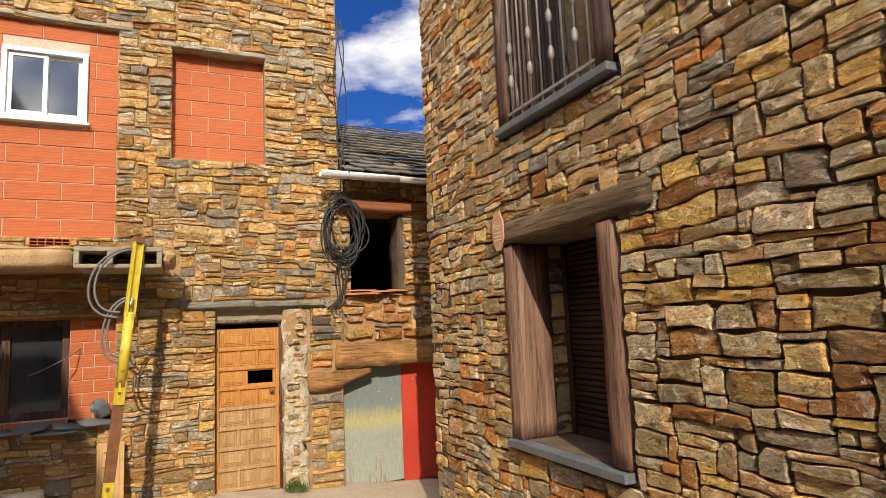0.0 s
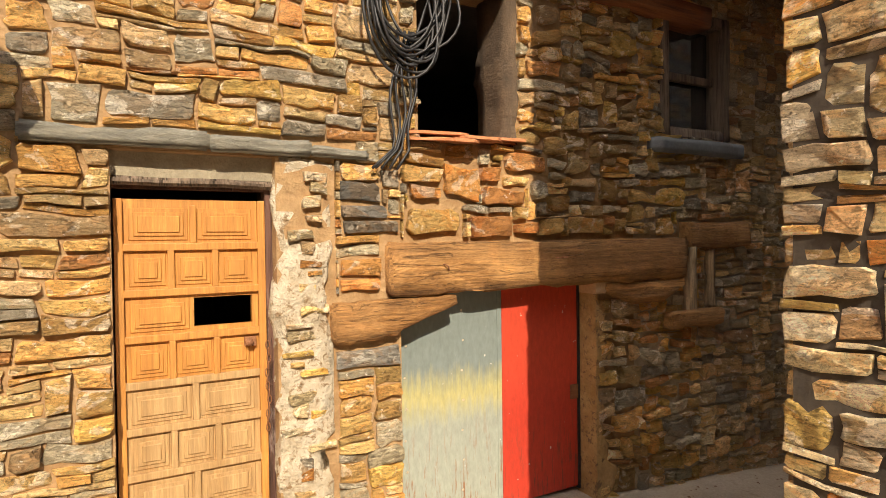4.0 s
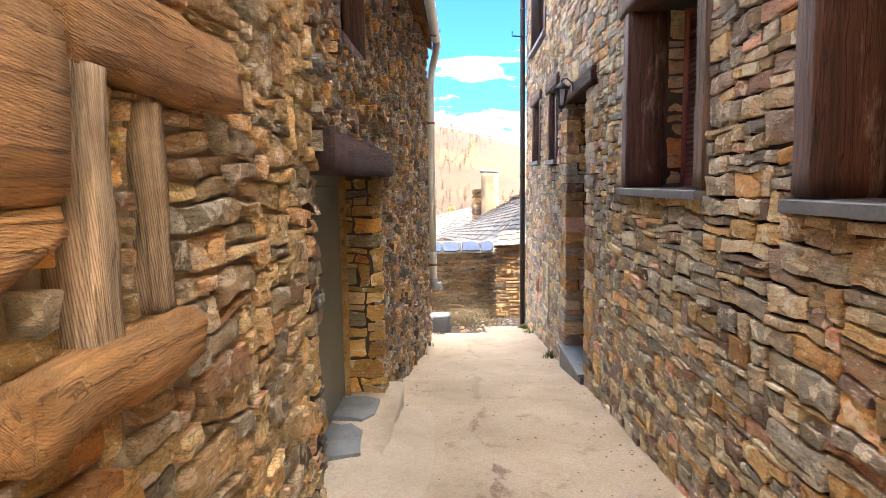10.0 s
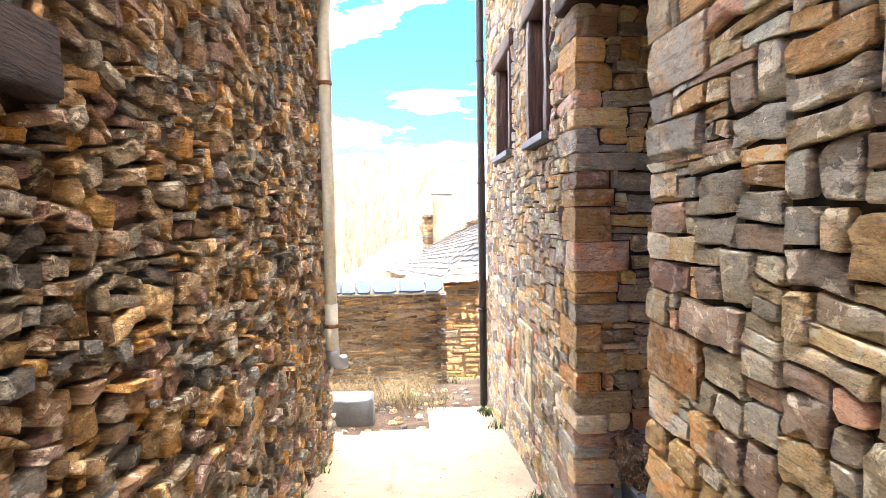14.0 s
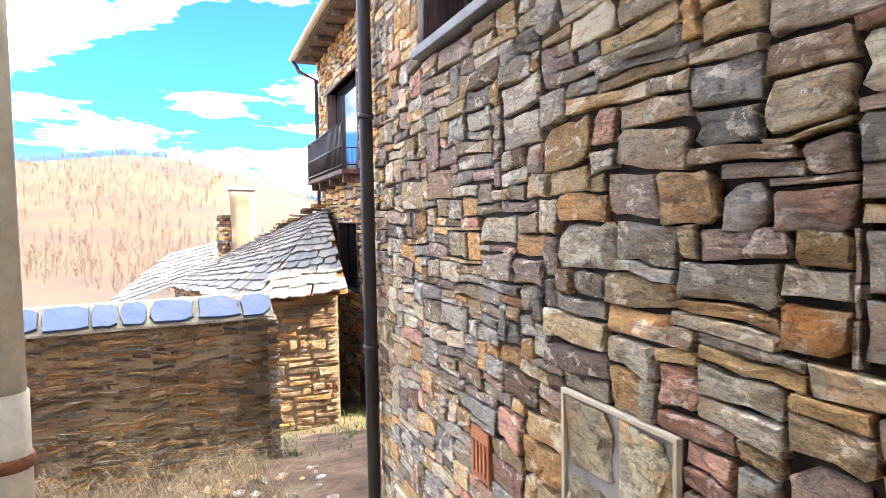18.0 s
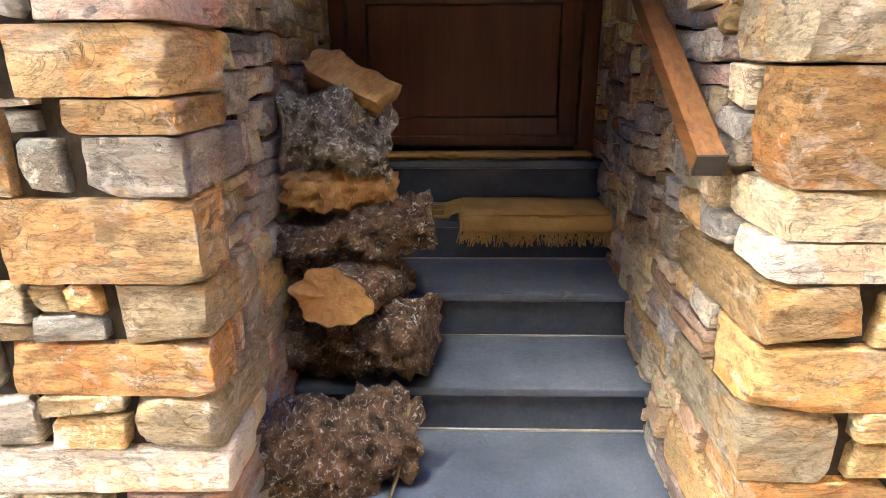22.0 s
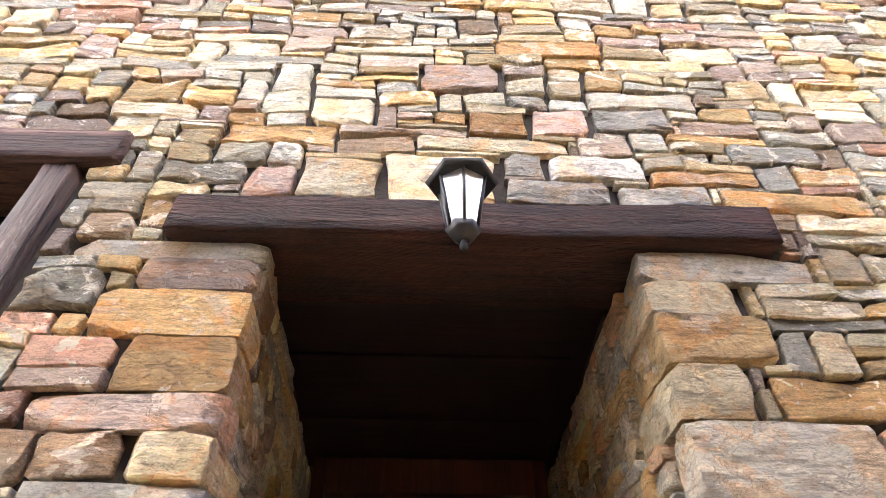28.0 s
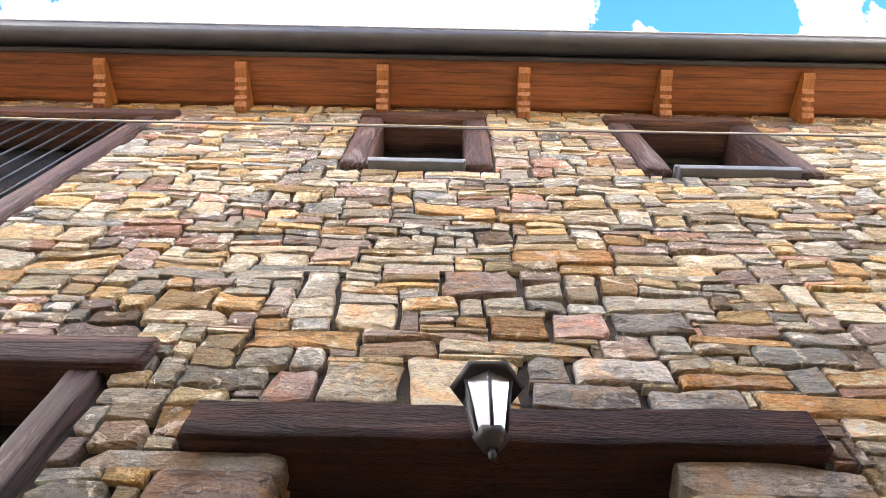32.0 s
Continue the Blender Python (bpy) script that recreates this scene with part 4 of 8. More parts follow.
# unseen inner ceilings, added to keep sky light out of the hollow houses
plain("ceiling_west_low", -6.99, 1.31, 3.40, XL - 0.46, 11.94, 3.46, M_INSIDE, "unseen ceiling keeping sky light out of the low old house", "ceiling")
plain("ceiling_east", XR + 0.43, YE + 0.43, 5.55, 5.59, 13.66, 5.62, M_INSIDE, "unseen ceiling keeping sky light out of the newer house", "ceiling")
plain("wall_west_back_low", -7.4, 1.31, -1.8, -7.0, 12.3, 3.6, M_INSIDE, "plain back wall of the low old house")
plain("wall_west_south", -6.99, -6.3, -0.4, XL, -6.01, 7.2, M_INSIDE, "plain south wall of the old row")
plain("wall_west_middle", -6.99, 0.95, -0.4, XL - 0.46, 1.30, 7.2, M_EARTH_JOINT, "rubble party wall between the old houses")
plain("wall_west_north", -6.99, 11.95, -1.8, -2.86, 12.28, 3.5, M_EARTH_JOINT, "rubble end wall of the old row")
plain("floor_west_upper", -6.99, 1.31, 1.75, XL - 0.46, 11.94, 1.9, M_INSIDE, "inner floor of the old house", "floor")
plain("ceiling_west", -6.99, -6, 2.3, XL - 0.46, 0.94, 2.45, M_INSIDE, "inner ceiling of the old house", "ceiling")
# yard walls on the far side behind the walker, unseen, tall to cut skylight
plain("wall_yard_south", -2.6, -6.4, -0.3, 14.0, -6.0, 8.0, M_EARTH_JOINT, "unseen plain stone wall closing the yard and cutting skylight")
plain("wall_yard_east", 13.0, -6.0, -0.3, 13.4, 14.0, 8.5, M_EARTH_JOINT, "unseen plain stone wall across the yard, cutting skylight")

# unseen block behind the newer house, added to shade the low terrace wall
plain("wall_east_shade_block", 1.0, 14.08, -2.2, 5.99, 15.6, 5.7, M_INSIDE, "unseen plain block added behind the newer house for shade")
# unseen block towards the sun, sized to cast shade over the low window
plain("wall_yard_shade_block", 6.0, -5.99, -0.3, 12.99, -4.4, 8.25, M_EARTH_JOINT, "unseen plain stone block at the yard's corner, added to cast shade")

# ---- more materials ----
M_BRICK = rough_mat("hollow_red_brick", (0.50, 0.125, 0.042), (0.60, 0.18, 0.07), 5, 60, bump_d=0.004, stretch=(1, 1, 6))
_n, _l = M_BRICK.node_tree.nodes, M_BRICK.node_tree.links
_w = _n.new("ShaderNodeTexWave")
_w.bands_direction = "Z"
_w.inputs["Scale"].default_value, _w.inputs["Distortion"].default_value = 10.0, 0.4
_l.new(_n.new("ShaderNodeTexCoord").outputs["Object"], _w.inputs["Vector"])
_wr = ramp(_n, [(0.0, (0.62, 0.58, 0.55)), (0.22, (1, 1, 1))])
_l.new(_w.outputs[1], _wr.inputs[0])
_b = _n["Principled BSDF"]
_l.new(mix(_n, _l, _b.inputs["Base Color"].links[0].from_socket, _wr.outputs[0], 0.5, "MULTIPLY"), _b.inputs["Base Color"])
bump(_n, _l, _b, _wr.outputs[0], 0.5, 0.003, _b.inputs["Normal"].links[0].from_socket)
M_BRICKJOINT = rough_mat("pale_brick_mortar", (0.54, 0.40, 0.30), (0.70, 0.56, 0.44), 6, 50)
M_WHITE = rough_mat("white_lacquer", (0.74, 0.76, 0.78), (0.82, 0.83, 0.84), 3, 30, rough=0.35, bump_d=0.0005)
M_LEDGE = rough_mat("raw_concrete_ledge", (0.36, 0.21, 0.09), (0.52, 0.36, 0.19), 6, 50, bump_d=0.012, c3=(0.33, 0.13, 0.06))
M_CEMENT = rough_mat("grey_cement_render", (0.28, 0.24, 0.17), (0.42, 0.37, 0.27), 7, 50, bump_d=0.012)
M_LIME = rough_mat("flaking_lime_plaster", (0.50, 0.40, 0.27), (0.76, 0.68, 0.54), 8, 40, bump_d=0.05, c3=(0.34, 0.23, 0.13), spot=0.57)
M_YPLASTER = rough_mat("ochre_plaster", (0.36, 0.20, 0.065), (0.56, 0.36, 0.15), 7, 45, bump_d=0.03, c3=(0.22, 0.13, 0.06), spot=0.57)
M_SLATWOOD = wood_mat("bleached_oak_slat", (0.20, 0.12, 0.06), (0.66, 0.50, 0.32), 2, 11.0, 0.85, 0.016, furrow=0.6, fibre=0.3)
M_LINTELSTONE = rough_mat("grey_slate_lintel", (0.15, 0.145, 0.12), (0.31, 0.29, 0.23), 7, 60, bump_d=0.014, stretch=(1, 1, 5))
M_PATCH = rough_mat("pinkish_smooth_plaster", (0.52, 0.33, 0.16), (0.62, 0.42, 0.24), 3, 45, bump_d=0.004)
M_YELLOW = rough_mat("worn_yellow_paint", (0.62, 0.46, 0.03), (0.78, 0.62, 0.08), 5, 50, rough=0.5, bump_d=0.002, c3=(0.25, 0.11, 0.04), spot=0.62)
M_RUST = rough_mat("rusty_steel", (0.16, 0.06, 0.03), (0.32, 0.14, 0.06), 8, 60, rough=0.8)
M_STEEL = mat("bare_steel", 0.3, 1.0)[0]
M_STEEL.node_tree.nodes["Principled BSDF"].inputs["Base Color"].default_value = (0.5, 0.5, 0.5, 1)
M_PINE = wood_mat("pale_pine_board", (0.40, 0.22, 0.08), (0.62, 0.40, 0.17), 2, 9, 0.7, 0.003)
M_DOORWOOD = wood_mat("honey_varnished_door", (0.42, 0.17, 0.035), (0.58, 0.27, 0.07), 2, 9, 0.55, 0.002, fibre=0.75)
M_DOORWOOD_OLD = wood_mat("sun_bleached_door", (0.36, 0.21, 0.085), (0.50, 0.32, 0.15), 2, 9, 0.8, 0.002, fibre=0.75)
M_BLACKCABLE = mat("black_rubber", 0.5)[0]
M_BLACKCABLE.node_tree.nodes["Principled BSDF"].inputs["Base Color"].default_value = (0.022, 0.022, 0.024, 1)
M_GREYHOSE = mat("grey_rubber", 0.55)[0]
M_GREYHOSE.node_tree.nodes["Principled BSDF"].inputs["Base Color"].default_value = (0.16, 0.15, 0.15, 1)
M_GREYDOOR = rough_mat("grey_green_metal_paint", (0.15, 0.155, 0.125), (0.185, 0.19, 0.155), 1.6, 30, rough=0.5, bump_d=0.0015, fine_mix=0.25)
M_BLACKMETAL = rough_mat("black_iron_paint", (0.018, 0.018, 0.02), (0.035, 0.035, 0.036), 6, 60, rough=0.45, bump_d=0.001)
M_PVC = rough_mat("weathered_grey_pvc", (0.50, 0.49, 0.42), (0.64, 0.63, 0.57), 2.5, 30, rough=0.45, bump_d=0.001, c3=(0.40, 0.36, 0.28), spot=0.68)
M_ZINC = rough_mat("dull_zinc", (0.24, 0.26, 0.29), (0.34, 0.36, 0.39), 3, 30, rough=0.4, metal=0.6, bump_d=0.001)
M_MAROON = rough_mat("maroon_shutter_paint", (0.20, 0.065, 0.055), (0.27, 0.09, 0.075), 3, 30, rough=0.45, bump_d=0.001, fine_mix=0.3)
# brown shutter paint, darkened in its colour for the shadow of the window reveal
M_BROWNSHADED = rough_mat("shaded_brown_shutter_paint", (0.035, 0.016, 0.010), (0.05, 0.024, 0.015), 3, 30, rough=0.5, bump_d=0.001, fine_mix=0.3)
# one slate in two tones: treads paler for wear and for reflected light
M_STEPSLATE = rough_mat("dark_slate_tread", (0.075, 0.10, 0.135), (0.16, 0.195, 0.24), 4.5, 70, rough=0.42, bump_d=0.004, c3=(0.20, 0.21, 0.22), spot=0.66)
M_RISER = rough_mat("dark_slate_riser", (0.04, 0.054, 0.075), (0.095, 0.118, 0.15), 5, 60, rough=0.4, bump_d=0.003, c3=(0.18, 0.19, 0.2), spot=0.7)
M_SEAM = rough_mat("cement_seam", (0.34, 0.32, 0.28), (0.5, 0.47, 0.42), 8, 60)
M_MAHOG = wood_mat("mahogany_door", (0.075, 0.025, 0.014), (0.15, 0.052, 0.026), 2, 6, 0.32, 0.0015, fibre=0.6)
M_RAILWOOD = wood_mat("varnished_handrail", (0.15, 0.06, 0.02), (0.26, 0.115, 0.04), 0, 8, 0.4, 0.002)
M_SOFFIT = wood_mat("varnished_soffit", (0.20, 0.06, 0.018), (0.32, 0.11, 0.035), 1, 6, 0.5, 0.003)
M_BRACKET = wood_mat("carved_bracket_wood", (0.26, 0.09, 0.025), (0.42, 0.17, 0.05), 0, 8, 0.5, 0.003)
# dark recess boards, their brown halved so that they read as deep shade
M_DARKSOFFIT = wood_mat("shaded_recess_ceiling", (0.014, 0.006, 0.005), (0.035, 0.014, 0.011), 1, 6, 0.55, 0.002)
M_COIR = rough_mat("coir_matting", (0.60, 0.34, 0.09), (0.76, 0.49, 0.18), 9, 160, bump_d=0.01)
M_BARK = rough_mat("rough_dark_bark", (0.012, 0.008, 0.006), (0.34, 0.20, 0.115), 24, 90, bump_d=0.07, c3=(0.58, 0.55, 0.50), spot=0.58, fine_mix=0.9)
M_GREYBARK = rough_mat("lichened_grey_bark", (0.025, 0.02, 0.015), (0.50, 0.43, 0.34), 24, 90, bump_d=0.07, c3=(0.75, 0.74, 0.70), spot=0.56, fine_mix=0.9)
M_SPLIT = rough_mat("split_wood_face", (0.34, 0.15, 0.05), (0.60, 0.36, 0.15), 9, 70, bump_d=0.02, stretch=(1, 3, 1))
M_CREAMBOX = rough_mat("cream_plastic", (0.66, 0.60, 0.42), (0.72, 0.66, 0.48), 3, 30, rough=0.4, bump_d=0.0005, fine_mix=0.15)
M_TERRA = rough_mat("terracotta", (0.46, 0.17, 0.07), (0.58, 0.25, 0.12), 6, 60)
M_SIGN = rough_mat("faded_orange_sign", (0.60, 0.30, 0.17), (0.68, 0.40, 0.26), 4, 30, rough=0.5, bump_d=0.0005)
M_PALE = rough_mat("cream_sign_print", (0.66, 0.58, 0.48), (0.7, 0.62, 0.52), 4, 30, rough=0.5, bump_d=0.0005)
M_LICHEN = rough_mat("lichened_concrete_block", (0.40, 0.35, 0.27), (0.56, 0.50, 0.40), 6, 50, c3=(0.62, 0.42, 0.03), spot=0.62)
M_GRASS = rough_mat("fresh_grass", (0.06, 0.10, 0.02), (0.13, 0.19, 0.04), 8, 40)
M_STRAW = rough_mat("dry_grass", (0.22, 0.15, 0.07), (0.40, 0.30, 0.17), 5, 40)
M_LEAFLITTER = rough_mat("brown_leaf_litter", (0.14, 0.07, 0.03), (0.26, 0.14, 0.07), 8, 40)


def glass_mat(name, tint, rough=0.05, through_amount=0.8):
    m, n, l, b = mat(name, rough)
    b.inputs["Base Color"].default_value = (*tint, 1)
    b.inputs["Transmission Weight"].default_value = through_amount
    b.inputs["IOR"].default_value = 1.45
    return m


M_FROST = glass_mat("lantern_glass", (0.9, 0.92, 0.95), 0.25, 0.7)
M_DARKGLASS = mat("dark_window_glass", 0.06)[0]
M_DARKGLASS.node_tree.nodes["Principled BSDF"].inputs["IOR"].default_value = 2.0
M_DARKGLASS.node_tree.nodes["Principled BSDF"].inputs["Base Color"].default_value = (0.03, 0.035, 0.04, 1)


M_DOORGLASS = mat("reflecting_door_glass", 0.015)[0]
M_DOORGLASS.node_tree.nodes["Principled BSDF"].inputs["IOR"].default_value = 2.6
M_DOORGLASS.node_tree.nodes["Principled BSDF"].inputs["Base Color"].default_value = (0.02, 0.025, 0.03, 1)


def painted_metal(name, lower, upper, band, rust):
    """Old sheet-metal paint: bleached band, runs of rust near the foot, chips."""
    m, n, l, b = mat(name, 0.55)
    tc = n.new("ShaderNodeTexCoord")
    sp = n.new("ShaderNodeSeparateXYZ")
    l.new(tc.outputs["Object"], sp.inputs[0])
    w = noise_tex(n, l, 6, 5, 0.7, (1, 6, 0.5))
    ad = n.new("ShaderNodeMath")
    ad.operation = "MULTIPLY_ADD"
    ad.inputs[1].default_value, ad.inputs[2].default_value = 0.35, -0.17
    l.new(w.outputs[0], ad.inputs[0])
    sm = n.new("ShaderNodeMath")
    l.new(sp.outputs[2], sm.inputs[0]), l.new(ad.outputs[0], sm.inputs[1])
    r = ramp(n, [(0.0, lower), (0.45, lower), (0.62, band), (0.80, upper), (1.0, upper)])
    l.new(sm.outputs[0], r.inputs[0])
    s = noise_tex(n, l, 5, 7, 0.75, (1, 7, 0.7))
    sr = ramp(n, [(0.54, (0, 0, 0)), (0.60, (1, 1, 1))])
    l.new(s.outputs[0], sr.inputs[0])
    fall = ramp(n, [(0.0, (1, 1, 1)), (0.5, (0, 0, 0))])
    l.new(sp.outputs[2], fall.inputs[0])
    mm = n.new("ShaderNodeMath")
    mm.operation = "MULTIPLY"
    l.new(sr.outputs[0], mm.inputs[0]), l.new(fall.outputs[0], mm.inputs[1])
    col = mix(n, l, r.outputs[0], rust, mm.outputs[0])
    f = noise_tex(n, l, 35, 4, 0.7, (1, 1, 0.4))
    fr = ramp(n, [(0.3, (0.8, 0.8, 0.8)), (0.7, (1.12, 1.12, 1.12))])
    l.new(f.outputs[0], fr.inputs[0])
    col = mix(n, l, col, fr.outputs[0], 0.8, "MULTIPLY")
    ch = noise_tex(n, l, 24, 2, 0.5)
    cr = ramp(n, [(0.74, (0, 0, 0)), (0.77, (1, 1, 1))])
    l.new(ch.outputs[0], cr.inputs[0])
    col = mix(n, l, col, (0.6, 0.58, 0.52), cr.outputs[0])
    l.new(col, b.inputs["Base Color"])
    bump(n, l, b, f.outputs[0], 0.3, 0.003)
    return m


M_BLUEGREYDOOR = painted_metal("weathered_blue_grey_paint", (0.33, 0.36, 0.31), (0.20, 0.24, 0.23), (0.46, 0.42, 0.19), (0.28, 0.12, 0.05))
M_REDDOOR = painted_metal("weathered_red_paint", (0.50, 0.045, 0.025), (0.56, 0.06, 0.03), (0.55, 0.055, 0.03), (0.22, 0.05, 0.03))


def rough_beam(x0, y0, z0, x1, y1, z1, axis, rng, amount=0.018, cuts=14, bend=0.0):
    """A hewn beam: wavy faces and broken arrises."""
    bm = box(x0, y0, z0, x1, y1, z1)
    long = [e for e in bm.edges if abs((e.verts[0].co - e.verts[1].co)[axis]) > 1e-4]
    bmesh.ops.subdivide_edges(bm, edges=long, cuts=cuts)
    cross = [e for e in bm.edges if abs((e.verts[0].co - e.verts[1].co)[axis]) < 1e-4]
    bmesh.ops.subdivide_edges(bm, edges=cross, cuts=2, use_grid_fill=True)
    s = rng.uniform(0, 50)
    for v in bm.verts:
        p = v.co * 3.5 + Vector((s, s, 0))
        q = v.co * 11 + Vector((0, s, s))
        d = Vector((noise.noise(p) + 0.5 * noise.noise(q), noise.noise(p + Vector((7, 0, 0))) + 0.5 * noise.noise(q + Vector((7, 0, 0))), noise.noise(p + Vector((0, 7, 0))) + 0.5 * noise.noise(q + Vector((0, 7, 0)))))
        d[axis] *= 0.6
        v.co += d * amount
    bmesh.ops.bevel(bm, geom=[e for e in bm.edges if e.calc_face_angle(0) > 0.9], offset=0.012, segments=2, affect="EDGES")
    for f in bm.faces:
        f.smooth = True
    return bm


def slab(w, d, h, rng, amount=0.02):
    """A split slate or flagstone: ragged outline, thin, flat."""
    bm = bmesh.new()
    n = 11
    pts = []
    for k in range(n):
        a = 2 * math.pi * (k + rng.uniform(-0.25, 0.25)) / n
        c, s = math.cos(a), math.sin(a)
        q = max(abs(c), abs(s))
        pts.append((c / q * w / 2 * rng.uniform(0.86, 1.02), s / q * d / 2 * rng.uniform(0.86, 1.02)))
    lo = [bm.verts.new((x, y, 0)) for x, y in pts]
    hi = [bm.verts.new((x * 0.97 + rng.uniform(-1, 1) * 0.004, y * 0.97, h + rng.uniform(-0.15, 0.15) * h)) for x, y in pts]
    bm.faces.new(lo[::-1])
    bm.faces.new(hi)
    for k in range(n):
        bm.faces.new((lo[k], lo[(k + 1) % n], hi[(k + 1) % n], hi[k]))
    return bm


def boulder(rng, r, squash=(1, 1, 1), amount=0.35, sub=2, freq=1.6):
    bm = bmesh.new()
    bmesh.ops.create_icosphere(bm, subdivisions=sub, radius=1.0)
    s = rng.uniform(0, 99)
    for v in bm.verts:
        p = v.co * freq + Vector((s, 0, 0))
        k = 1 + amount * noise.noise(p) + amount * 0.5 * noise.noise(p * 2.3)
        v.co = Vector((v.co.x * squash[0], v.co.y * squash[1], v.co.z * squash[2])) * r * k
    return bm


T2 = random.Random(21)
# ---- yard: brick infill panels ----
def brick_panel(name, face, u0, u1, v0, v1, w, label, holes=(), bw=0.285, bh=0.125, limit=200):
    back = bmesh.new()
    us = sorted({u0, u1, *(x for h in holes for x in h[:2])})
    for a, b in zip(us, us[1:]):
        v = v0
        for h in sorted((h[2], h[3]) for h in holes if h[0] < (a + b) / 2 < h[1]) + [(v1, v1)]:
            if h[0] > v:
                box(a, w - 0.12, v, b, w - 0.008, h[0], bm=back)
            v = h[1]
    ob = tagged(part(name, back, M_BRICKJOINT, at=face.pose_at(0, 0)), label, "wall", kind="structure")
    made, v, k = 0, v0, 0
    shared = {}
    while v < v1 - 0.02:
        h = min(bh, v1 - v)
        u = u0 - (bw * 0.5 if k % 2 else bw * 0.07)
        while u < u1:
            a, b = max(u, u0), min(u + bw, u1)
            for q in holes:
                if v < q[3] - 0.01 and v + h > q[2] + 0.01:
                    if a < q[0] < b:
                        b = q[0]
                    elif a < q[1] < b:
                        a = q[1]
            if b - a > 0.03 and not any(a < q[1] and b > q[0] and v < q[3] - 0.01 and v + h > q[2] + 0.01 for q in holes):
                key = (round(b - a, 3), round(h, 3))
                if key not in shared:
                    bb = box(0.005, 0, 0.005, b - a - 0.005, 0.05, h - 0.005, 0.003, 1)
                    me = bpy.data.meshes.new("brick")
                    bb.to_mesh(me)
                    bb.free()
                    me.materials.append(M_BRICK)
                    shared[key] = me
                part("brick", shared[key], None, ob, at=Matrix.Translation((a, w - 0.05 + T2.uniform(-0.002, 0.003), v)))
                made += 1
            u += bw
        v, k = v + bh, k + 1
    return ob


WW = (-2.20, -1.42, 4.06, 4.84)
brick_panel("wall_brick_infill", FL, -4.6, -1.13, 2.82, 5.15, -0.06, "red hollow-brick infill with pale joints", holes=[WW], bw=0.50, bh=0.195)
brick_panel("wall_brick_blocked_window", FL, -0.59, 0.43, 3.74, 5.04, -0.14, "red brick blocking an old window opening", bw=0.42, bh=0.185)
plain("wall_infill_rest", XL - 0.4, -6, 2.8, XL - 0.08, -4.6, 5.2, M_BRICKJOINT, "brick infill out of view")
brick_panel("wall_brick_pier", FL, -1.52, -1.10, 0.95, 1.97, -0.10, "red brick pier beside the low window", bw=0.24, bh=0.13)
# lintels over the infill
for nm, a, b, z in (("lintel_infill", -6.0, -1.0, 5.15), ("lintel_blocked_window", -0.72, 0.55, 5.04)):
    tagged(part(nm, rough_beam(XL - 0.3, a, z, XL + 0.015, b, z + 0.07, 1, T2, 0.008), M_CEMENT), "grey concrete lintel", "lintel", kind="structure")


def window_white():
    w = thing("window_white", "white two-leaf aluminium window with grey panes", "window")
    x = XL - 0.05
    y0, y1, z0, z1 = WW
    for a, b, c, d in ((y0, z0, y1, z0 + 0.05), (y0, z1 - 0.05, y1, z1), (y0, z0 + 0.05, y0 + 0.05, z1 - 0.05), (y1 - 0.05, z0 + 0.05, y1, z1 - 0.05)):
        part("outer_frame", box(x - 0.05, a, b, x + 0.03, c, d, 0.004), M_WHITE, w)
    m = (y0 + y1) / 2
    for k, (a, b) in enumerate(((y0 + 0.052, m + 0.02), (m - 0.02, y1 - 0.052))):
        xx = x - 0.012 - 0.03 * k
        sash = part("sash", box(xx - 0.012, a, z0 + 0.052, xx + 0.012, a + 0.045, z1 - 0.052, 0.003), M_WHITE, w)
        for p, q, r, s in ((b - 0.045, z0 + 0.052, b, z1 - 0.052), (a + 0.045, z0 + 0.052, b - 0.045, z0 + 0.095), (a + 0.045, z1 - 0.095, b - 0.045, z1 - 0.052)):
            part("sash_bar", box(xx - 0.012, p, q, xx + 0.012, r, s, 0.003), M_WHITE, sash)
        part("pane", box(xx - 0.004, a + 0.045, z0 + 0.095, xx + 0.002, b - 0.045, z1 - 0.095), M_DARKGLASS, sash)
    part("sill", box(x - 0.05, y0 - 0.03, z0 - 0.03, x + 0.07, y1 + 0.03, z0 - 0.002, 0.004), M_WHITE, w)


window_white()
# projecting concrete ledge with hollow blocks at its end
LX = -1.92
ledge = thing("concrete_ledge", "raw concrete floor slab edge projecting from the old wall", "ledge")
part("slab", rough_beam(XL + 0.002, -6.0, 2.43, LX, -1.42, 2.60, 1, T2, 0.010, 20), M_LEDGE, ledge)
hollow = part("hollow_block", box(XL + 0.002, -1.41, 2.43, LX + 0.006, -0.66, 2.468, 0.008), M_CEMENT, ledge, "grey hollow floor block with open cells")
part("top_shell", box(XL + 0.002, -1.41, 2.590, LX + 0.006, -0.66, 2.635, 0.008), M_CEMENT, hollow)
for a, b in ((-1.41, -1.365), (-1.135, -1.085), (-0.86, -0.815), (-0.705, -0.66)):
    part("web", box(XL + 0.004, a, 2.4685, LX + 0.003, b, 2.5895, 0.004), M_CEMENT, hollow)
part("end_lump", boulder(T2, 0.10, (2.5, 0.7, 0.95), 0.3, 3), M_LEDGE, ledge, at=Matrix.Translation((LX - 0.27, -0.60, 2.53)))
part("rubble_top", rough_beam(XL + 0.002, -6.0, 2.601, LX - 0.03, -1.42, 2.64, 1, T2, 0.016, 30), M_LEDGE, ledge)
hbk = thing("hollow_brick", "loose red hollow brick lying on the ledge", "brick", Matrix.Translation((LX - 0.15, -1.62, 2.642)) @ pose(0, 0, 0, 0, 0, 6))
bmk = bmesh.new()
for z in (0, 0.031, 0.062):
    box(-0.12, -0.16, z, 0.12, 0.16, z + 0.008, bm=bmk)
